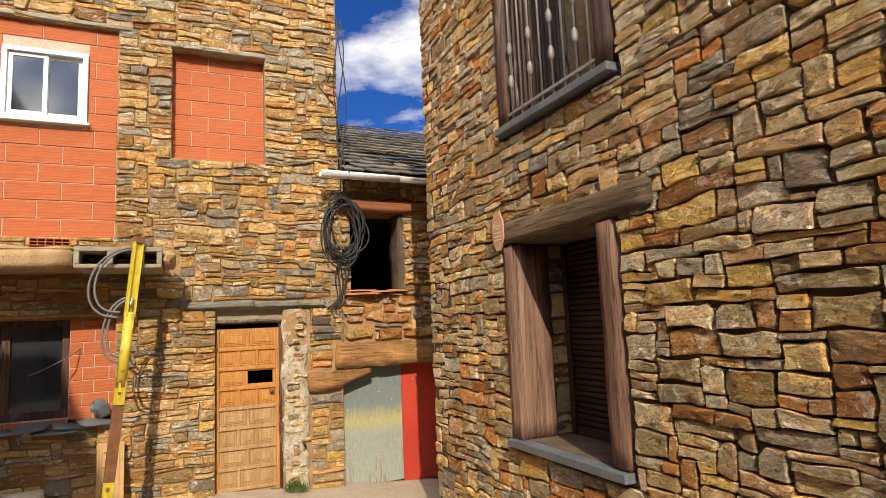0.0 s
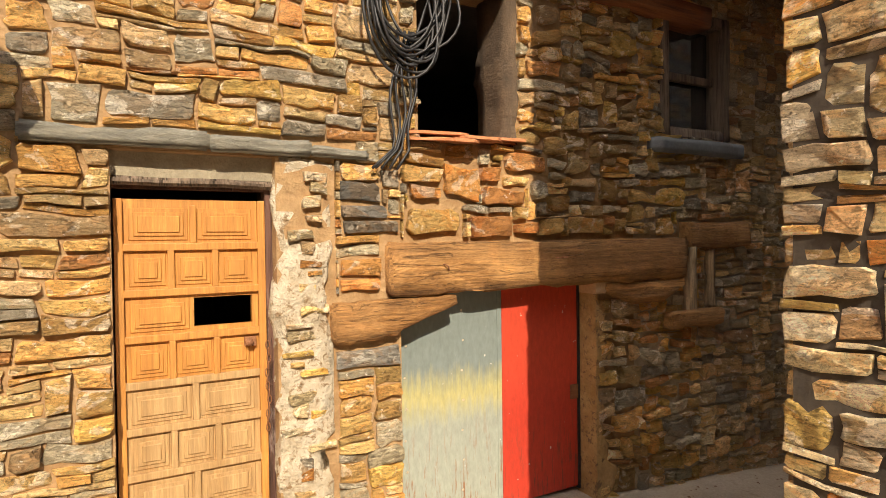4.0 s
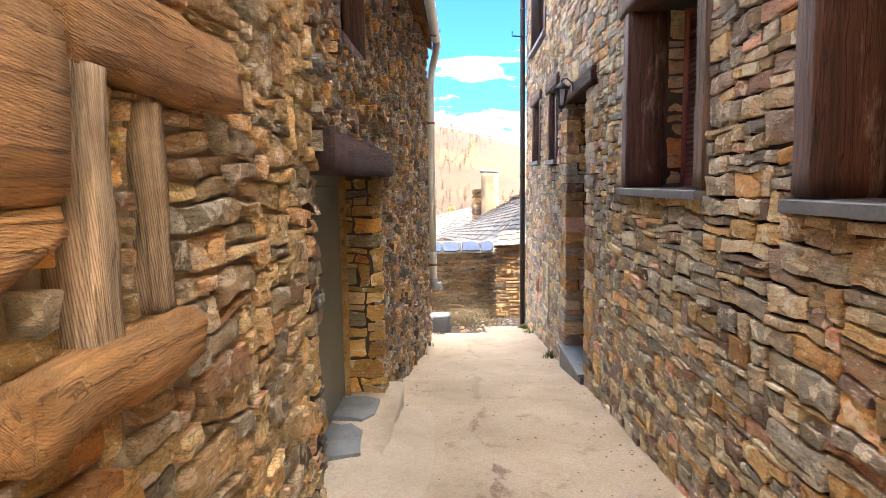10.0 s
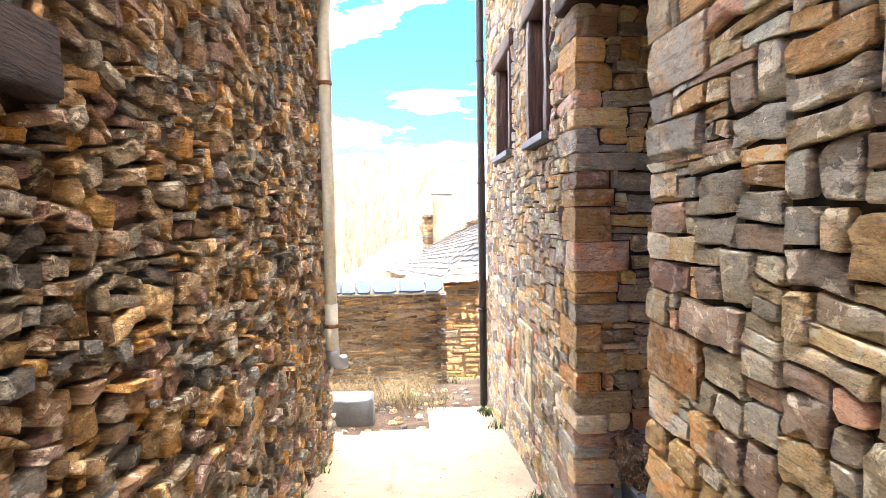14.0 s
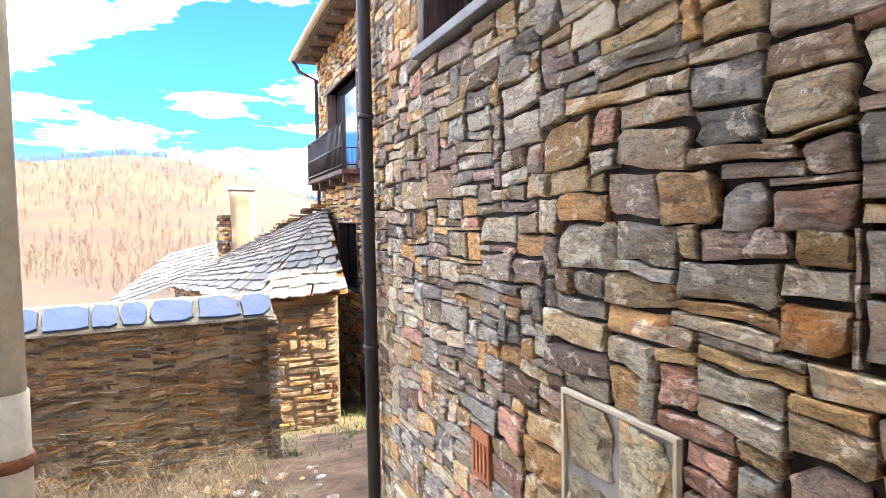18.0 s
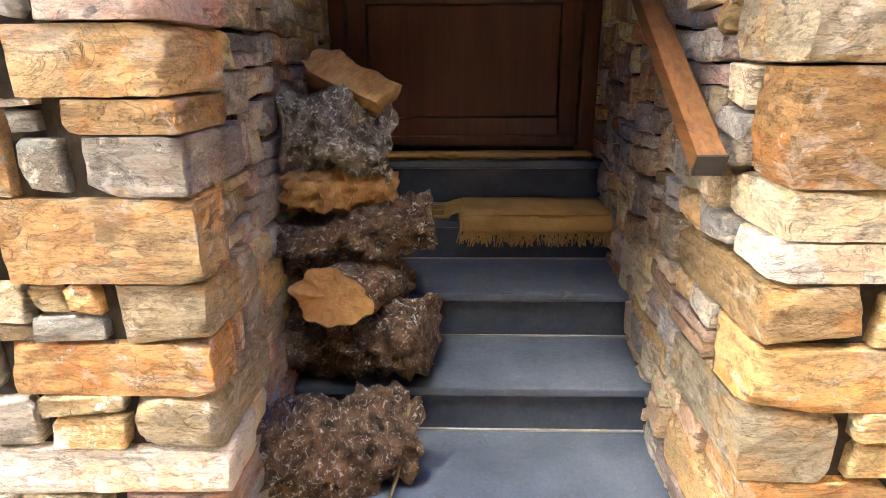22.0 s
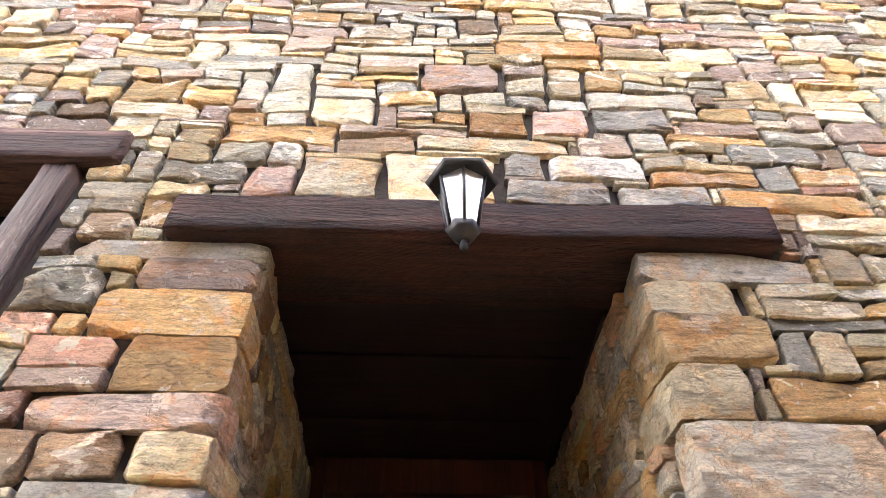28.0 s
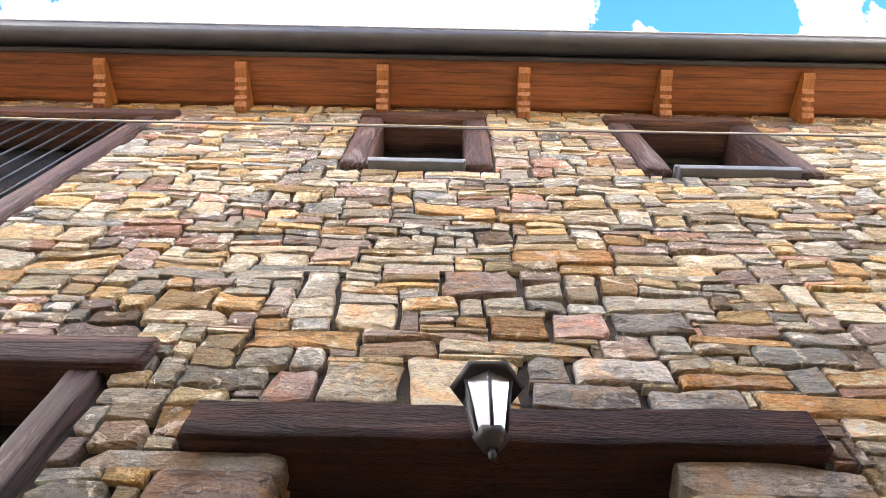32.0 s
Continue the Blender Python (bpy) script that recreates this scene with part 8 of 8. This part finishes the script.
for k in range(3600):
    az = radians(W.uniform(-14, 30))
    d = W.uniform(85, 300) if k % 3 else W.uniform(255, 315)
    x, y = -1.6 - d * math.sin(az), 10 + d * math.cos(az)
    if noise.noise((x * 0.02, y * 0.02, 1)) < -0.12 and d < 250:
        continue
    h = W.uniform(2.0, 4.6)
    b0 = Vector((x, y, land(x, y) - 0.2))
    lean = Vector((W.uniform(-0.6, 0.6), W.uniform(-0.6, 0.6), h))
    sliver(b0, b0 + lean, 0.035)
    for j in range(11):
        t = W.uniform(0.12, 0.9)
        p = b0 + lean * t
        a = W.uniform(0, 6.28)
        l2 = h * W.uniform(0.18, 0.42) * (1.15 - t * 0.6)
        q = p + Vector((math.cos(a) * l2 * 0.6, math.sin(a) * l2 * 0.6, l2 * 0.8))
        sliver(p, q, 0.024)
        for i in range(2):
            c = p.lerp(q, W.uniform(0.4, 0.9))
            sliver(c, c + Vector((W.uniform(-1, 1), W.uniform(-1, 1), 1.2)) * l2 * 0.4, 0.016)
tagged(part("winter_woods", mesh_of("winter_woods", verts, faces), M_TWIG), "bare brown winter trees over the hillside", "woods", kind="stuff")
# one green bush on the crest and a few pale ones below
M_BUSH = rough_mat("olive_bush_leaves", (0.10, 0.11, 0.03), (0.20, 0.19, 0.06), 1, 20)
for bx, by, bh in ((3.0, 190.0, 9.0), (-3.0, 120.0, 4.0)):
    o = thing("bush", "olive green bush on the dry hillside", "bush", Matrix.Translation((bx, by, land(bx, by))), group="hillside bushes")
    part("trunk", tube([(0, 0, -0.3), (0.1, 0, bh * 0.3), (0, 0.1, bh * 0.75)], 0.14, 6, taper=(1, 0.7, 0.3)), M_BARK, o)
    lv = bmesh.new()
    for k in range(420):
        a, e, rr = W.uniform(0, 6.28), W.uniform(-0.4, 1), W.uniform(0.35, 1.0) * bh * 0.28
        c = Vector((math.cos(a) * rr * (1 - abs(e) * 0.5), math.sin(a) * rr * (1 - abs(e) * 0.5), bh * 0.55 + e * bh * 0.42))
        s = W.uniform(0.12, 0.3)
        vs = [lv.verts.new(c + Vector((W.uniform(-1, 1), W.uniform(-1, 1), W.uniform(-1, 1))) * s) for _ in range(3)]
        lv.faces.new(vs)
    part("crown", lv, M_BUSH, o)

# ---- low wall with slate caps ----
FB = Face((-6.0, 16.55, 0), (1, 0.06, 0), (0.06, -1, 0))
M_MUD = rough_mat("mud_mortar", (0.26, 0.185, 0.10), (0.42, 0.31, 0.18), 4, 40, bump_d=0.03)
SM["low"] = (stone_mat("low_wall_stone", [BROWN, (0.30, 0.22, 0.13), OCHRE, (0.22, 0.20, 0.16), (0.26, 0.17, 0.10), TAN], False), stone_mat("low_wall_stone_rest", [BROWN, (0.30, 0.22, 0.13), OCHRE, (0.22, 0.20, 0.16), (0.26, 0.17, 0.10), TAN], True))
wlow = core("wall_terrace", FB, 0, 4.98, -2.7, -0.36, [], 0.5, M_MUD, "low rubble wall smeared with mud mortar", back=0.006)
masonry(wlow, FB, "low", T3, 0, 4.98, -2.3, -0.36, [], (0.12, 0.36), (0.028, 0.075), ((2.4, 5.0), (-2.0, -0.4)), joint=0.010, proud=(-0.012, 0.03), rough=1.7, spin=0.07, limit=290)
FB2 = Face((-1.03, 16.85, 0), (0, 1, 0), (1, 0, 0))
masonry(core("wall_terrace_end", FB2, -0.0, 0.2, -2.7, -0.36, [], 0.3, M_MUD, "end of the low rubble wall", back=0.01), FB2, "low", T3, -0.25, 0.25, -2.4, -0.36, [], (0.12, 0.34), (0.04, 0.1), ((0, 1), (-2, 0)), proud=(0.0, 0.04), rough=1.8, limit=40)
# the sky's blue reflection is put into the slate's base colour
M_CAPSLATE = rough_mat("sky_tinted_slate", (0.03, 0.062, 0.15), (0.05, 0.095, 0.205), 3, 30, rough=0.6, bump_d=0.002, c3=(0.26, 0.25, 0.22), spot=0.72)
u = 0.0
while u < 4.95:
    w = T3.choice((0.26, 0.42, 0.46, 0.5))
    w = min(w, 4.98 - u)
    m = FB.pose_at(u + w / 2, -0.240, -0.082) @ pose(0, 0, 0, -38 + T3.uniform(-1, 1), T3.uniform(-1.0, 1.0), T3.uniform(-2, 2))
    tagged(part("cap_slate", slab(w * 0.97, 0.335, 0.022, T3), M_CAPSLATE, at=m), "smooth slate capping the low wall, reflected sky in its blue", "slate", "slate caps")
    u += w
bm = bmesh.new()
prof = [(0.05, -0.38), (0.045, -0.355), (-0.22, -0.14), (-0.30, -0.12), (-0.5, -0.30), (-0.5, -0.38)]
cap = [[bm.verts.new(FB.at(4.98 * k / 60, z + 0.012 * noise.noise((k * 0.6, y * 9, 2)), y + 0.012 * noise.noise((k * 0.7, z * 9, 5)))) for y, z in prof] for k in range(61)]
for p, q in zip(cap, cap[1:]):
    for k in range(6):
        bm.faces.new((p[k], p[(k + 1) % 6], q[(k + 1) % 6], q[k]))
bm.faces.new(cap[0]), bm.faces.new(cap[-1])
M_LICHENMORTAR = rough_mat("lichened_cap_mortar", (0.20, 0.17, 0.12), (0.34, 0.30, 0.22), 9, 60, bump_d=0.02, c3=(0.34, 0.36, 0.16), spot=0.6)
tagged(part("cap_mortar", bm, M_LICHENMORTAR), "pale mortar bed under the slate caps", "mortar", kind="structure")

# ---- neighbouring slate-roofed house ----
hc = thing("stone_cottage", "low rubble cottage with a bleached slate roof", "house")
E1, E2, R2, R1 = Vector((-1.05, 18.9, -0.50)), Vector((-2.65, 30, -1.25)), Vector((-0.3, 31, -0.05)), Vector((1.5, 26.5, 1.05))
EC = Vector((0.28, 18.75, -0.36))
bm = bmesh.new()
ring = [Vector((-0.95, 19.15, -0.55)), E2 + Vector((0.15, -0.1, -0.08)), R2 + Vector((0, -0.2, -0.15)), R1 + Vector((-0.03, 0, -0.12)), Vector((0.18, 19.05, -0.42))]
lo = [bm.verts.new((p.x, p.y, -6.5)) for p in ring]
hi = [bm.verts.new(p) for p in ring]
for k in range(5):
    bm.faces.new((lo[k], lo[(k + 1) % 5], hi[(k + 1) % 5], hi[k]))
bm.faces.new(hi)
part("wall", bm, M_MUD, hc, "mud-mortared rubble wall")


def facing(p, q):
    d = Vector((q.x - p.x, q.y - p.y, 0)).normalized()
    return Face((p.x, p.y, 0), d, (d.y, -d.x, 0))


FC1, FC2 = facing(ring[0], ring[4]), facing(ring[1], ring[0])


def cladding(parent, face, kind, u0, u1, v0, v1, slope0, slope1, blocked=(), ws=(0.15, 0.45), hs=(0.06, 0.16), name="stonework"):
    vv, ff = [], []
    for u, v, w, h in lay(T3, u0, u1, v0, v1, list(blocked), ws, hs, 0.02):
        if v + h / 2 > slope0 + (slope1 - slope0) * (u - u0) / (u1 - u0) or w < 0.03 or h < 0.015:
            continue
        vs, fs = stone_shape(T3, w, h, T3.uniform(0.01, 0.05), rough=1.6, fine=False)
        i = len(vv)
        m = face.pose_at(u, v)
        vv += [tuple(m @ Vector(p)) for p in vs]
        ff += [tuple(k + i for k in f) for f in fs]
    tagged(part(name, mesh_of(name, vv, ff), SM[kind][1], parent, "rough rubble stones"), kind="stuff")


cladding(hc, FC1, "low", 0, (ring[4] - ring[0]).to_2d().length, -3.6, 0.0, ring[0].z, ring[4].z)
cladding(hc, FC2, "low", 0, (ring[0] - ring[1]).to_2d().length, -4.6, 0.0, ring[1].z, ring[0].z)
for q, rows_, cols_, sd in (((E1, E2, R2, R1), 14, 36, 9), ((EC, E1, R1, R1 + Vector((0.05, 0, 0))), 14, 5, 10)):
    rs = slate_roof("roof", *q, rows_, cols_, "", sd, M_SLATE_PALE, 0.02)
    rs.parent = hc
    tagged(rs, "bleached ragged slate roof", kind="stuff")
    bm = bmesh.new()
    bm.faces.new([bm.verts.new(p + Vector((0, 0, -0.04))) for p in q])
    bmesh.ops.solidify(bm, geom=bm.faces[:], thickness=0.04)
    part("roof_deck", bm, M_OAK, hc)
M_CHIMNEY = rough_mat("pale_chimney_render", (0.22, 0.165, 0.105), (0.32, 0.25, 0.165), 2, 30)
ch = part("chimney", rough_beam(-0.75, 31.0, -0.7, 0.05, 31.8, 1.75, 2, T3, 0.04, 12), M_CHIMNEY, hc, "pale rendered chimney")
part("chimney_cap", rough_beam(-0.80, 30.95, 1.75, 0.10, 31.85, 1.86, 1, T3, 0.03, 6), M_SEAM, hc)
for k in range(17):
    part("chimney_stone", slab(T3.uniform(0.40, 0.55), T3.uniform(0.5, 0.7), 0.10, T3), SM["low"][0], hc, at=pose(-0.96 + T3.uniform(-0.05, 0.05), 31.4, -0.8 + k * 0.103, 0, 0, T3.uniform(-15, 15)))
for k in range(12):
    part("ridge_stone", slab(T3.uniform(0.35, 0.6), T3.uniform(0.35, 0.6), T3.uniform(0.06, 0.12), T3), SM["low"][0], hc, at=pose(0.15 + 0.11 * k, 30.4 - 0.33 * k, 0.13 + 0.085 * k, T3.uniform(-6, 6), T3.uniform(-6, 6), T3.uniform(-30, 30)))
# farther roof seen behind it
fr2 = slate_roof("far_roof", (-5.2, 33.0, -2.4), (-2.6, 31.0, -1.35), (0.5, 35.0, 0.3), (-3.0, 38.0, -0.6), 10, 16, "", 12, M_SLATE_PALE, 0.02)
tagged(fr2, "bleached slate roof of a farther house", "roof", kind="structure")

# ---- balcony house ----
bh = thing("balcony_house", "three-storey stone house with an iron balcony", "house")
HX, HY0, HY1 = 1.60, 19.5, 27.5
FH = Face((HX, 0, 0), (0, 1, 0), (-1, 0, 0))
hh = [(23.2, 25.3, -1.0, 0.62), (22.9, 26.3, 1.85, 4.1), (21.6, 23.3, -3.8, -2.8)]
us = sorted({HY0, HY1, *(v for h in hh for v in h[:2])})
bm = bmesh.new()
for a, b in zip(us, us[1:]):
    v = -7.0
    for lo2, hi2 in sorted((h[2], h[3]) for h in hh if h[0] < (a + b) / 2 < h[1]) + [(5.3, 5.3)]:
        if lo2 > v:
            box(HX + 0.03, a, v, HX + 0.4, b, lo2, bm=bm)
        v = hi2
box(HX + 0.41, HY1 - 0.4, -7, 7, HY1, 5.3, bm=bm)
box(HX + 0.41, HY0, -7, 7, HY0 + 0.4, 5.3, bm=bm)
box(HX + 1.6, HY0 + 0.41, -7, HX + 1.7, HY1 - 0.41, 5.3, bm=bm)
part("wall", bm, M_MORTAR_DARK, bh, "stone house wall")
cladding(bh, FH, "end", HY0, HY1, -5.2, 5.3, 99, 99, hh, (0.25, 0.7), (0.09, 0.22))
for a, b, c, d in hh:
    w = part("window", box(HX + 0.22, a, c, HX + 0.25, b, d), M_DARKGLASS, bh, "dark window")
    for p, q, r, s in ((a, c, a + 0.14, d), (b - 0.14, c, b, d), (a - 0.2, d, b + 0.2, d + 0.14)):
        part("frame", box(HX - 0.03, p, q, HX + 0.21, r, s, 0.01), M_DARKPOST, w)
bal = part("balcony", box(HX - 0.5, 22.6, 1.70, HX + 0.03, 26.9, 1.80, 0.01), M_DARKPOST, bh, "iron balcony on wooden brackets")
for k in range(33):
    part("baluster", tube([(HX - 0.47, 22.65 + 0.13 * k, 1.80), (HX - 0.47, 22.65 + 0.13 * k, 2.78)], 0.014, 6), M_BLACKMETAL, bal)
for k in range(3):
    part("side_baluster", tube([(HX - 0.35 + 0.12 * k, 26.85, 1.80), (HX - 0.35 + 0.12 * k, 26.85, 2.78)], 0.014, 6), M_BLACKMETAL, bal)
for z in (1.88, 2.30, 2.78):
    part("balcony_rail", tube([(HX, 26.85, z), (HX - 0.47, 26.85, z), (HX - 0.47, 22.65, z)], 0.02, 6), M_BLACKMETAL, bal)
for y in (22.8, 24.2, 25.5, 26.6):
    part("balcony_bracket", box(HX - 0.42, y, 1.52, HX + 0.02, y + 0.12, 1.695, 0.02), M_DARKPOST, bal)
part("eaves_board", box(HX - 0.6, HY0, 5.3, HX + 0.5, HY1 + 0.4, 5.38, 0.01), M_GREYPOST, bh)
for k in range(8):
    part("eaves_bracket", box(HX - 0.5, HY0 + 0.5 + k, 5.16, HX, HY0 + 0.6 + k, 5.295, 0.02), M_GREYPOST, bh)
part("gutter", half_gutter([(HX - 0.68, HY0, 5.42), (HX - 0.68, HY1 + 0.45, 5.42)], 0.09), M_CREAMBOX, bh, "pale gutter")
part("downpipe", tube([(HX - 0.66, HY1 + 0.3, 5.33), (HX - 0.5, HY1 + 0.15, 5.0), (HX - 0.08, HY1 - 0.08, 4.75), (HX - 0.08, HY1 - 0.08, -4.6)], 0.055, 8), M_BLACKMETAL, bh, "black downpipe")
rfm = bmesh.new()
rfm.faces.new([rfm.verts.new(p) for p in ((HX - 0.72, HY0, 5.44), (HX - 0.72, HY1 + 0.45, 5.44), (6, HY1 + 0.45, 7.8), (6, HY0, 7.8))])
bmesh.ops.solidify(rfm, geom=rfm.faces[:], thickness=0.1)
part("roof_slab", rfm, M_SLATE, bh, "slate roof")

# ---- loose stones, grass and litter ----
tagged(part("stone_trough", rough_beam(-2.66, 13.42, -1.62, -2.06, 13.85, -1.16, 0, T3, 0.02, 8), M_SLATE), "squared grey stone block at the paving's end", "stone")
for k in range(150):
    x, y = T3.uniform(-2.7, -0.7), T3.uniform(12.95, 16.2)
    if y < 14.3 and x > -1.48 or -2.75 < x < -1.98 and 13.3 < y < 13.95:
        continue
    r = T3.uniform(0.015, 0.06)
    tagged(part("rubble", boulder(T3, r, (1.2, 1, 0.6), 0.4, 1), SM["far"][0], at=pose(x, y, land(x, y) + r * 0.25, 0, 0, T3.uniform(0, 180))), "loose stone in the brown soil", "stone", "rubble stones")


def tufts(name, spots, material, n, h, spread, label, seed, width=0.004, droop=0.5):
    rng = random.Random(seed)
    vv, ff = [], []
    for (x, y, z) in spots:
        for k in range(n):
            a, l = rng.uniform(0, 6.28), h * rng.uniform(0.4, 1.2)
            bx, by = x + rng.gauss(0, spread), y + rng.gauss(0, spread)
            d = Vector((math.cos(a), math.sin(a), 0))
            s = Vector((-d.y, d.x, 0)) * width
            p0 = Vector((bx, by, z))
            p1 = p0 + d * l * droop * 0.3 + Vector((0, 0, l * 0.6))
            p2 = p0 + d * l * droop * rng.uniform(0.6, 1.4) + Vector((0, 0, l * rng.uniform(0.6, 1.0)))
            i = len(vv)
            vv += [tuple(p0 - s), tuple(p0 + s), tuple(p1 + s * 0.7), tuple(p1 - s * 0.7), tuple(p2)]
            ff += [(i, i + 1, i + 2, i + 3), (i + 3, i + 2, i + 4)]
    return tagged(part(name, mesh_of(name, vv, ff), material), label, "grass", kind="stuff")


G = random.Random(8)
sp = [(x, y, land(x, y)) for x, y in ((G.uniform(-4.5, -1.2), G.uniform(14.0, 16.5)) for _ in range(130))]
tufts("dry_brambles", sp[::5], M_STRAW, 9, 0.75, 0.12, "long arching dry bramble stems", 13, 0.0022, 1.3)
tufts("dry_grass", sp, M_STRAW, 16, 0.34, 0.07, "dry straw-coloured grass and brambles", 3, 0.003, 1.1)
sp = [(x, y, land(x, y)) for x, y in ((G.uniform(-1.2, 1.2), G.uniform(16.5, 22)) for _ in range(120))] + [(G.uniform(-2.0, -1.2), G.uniform(14.6, 15.3), -1.62) for _ in range(8)]
tufts("green_weeds", sp, M_GRASS, 14, 0.10, 0.10, "low green weeds in the soil", 4, 0.006, 0.8)
sp = [(-2.42, 11.6, -1.2), (-2.40, 11.8, -1.22), (-0.66, 10.6, -1.09), (-0.66, 10.75, -1.10), (-0.67, 12.9, -1.33), (-0.68, 13.6, -1.43), (-0.67, 13.9, -1.5), (-2.45, 10.9, -1.12)]
tufts("wall_foot_weeds", sp, M_GRASS, 40, 0.10, 0.045, "small green weeds at the foot of the walls", 5, 0.006, 0.9)
tufts("door_grass", [(-2.50, 0.72, -0.02), (-2.48, 0.66, -0.02), (-2.46, 0.78, -0.03)], M_GRASS, 70, 0.13, 0.035, "tuft of fresh grass beside the brown door", 6, 0.004, 0.6)
lit = bmesh.new()
for k in range(420):
    y = G.uniform(1.5, 14.2)
    side = G.random()
    x = (-0.68 - abs(G.gauss(0, 0.12))) if side < 0.35 else (-2.45 + abs(G.gauss(0, 0.12)) if side < 0.7 else G.uniform(-2.3, -0.8))
    s = G.uniform(0.006, 0.018)
    z = ground_z(x, y) + 0.012
    a = G.uniform(0, 6.28)
    c, sn = math.cos(a) * s, math.sin(a) * s
    vs = [lit.verts.new((x + p * c - q * sn * 0.6, y + p * sn + q * c * 0.6, z + G.uniform(0, 0.008))) for p, q in ((-1, 0), (0, -1), (1, 0), (0, 1))]
    lit.faces.new(vs)
tagged(part("leaf_litter", lit, M_LEAFLITTER), "scattered brown leaves and grit on the paving", "litter", kind="stuff")
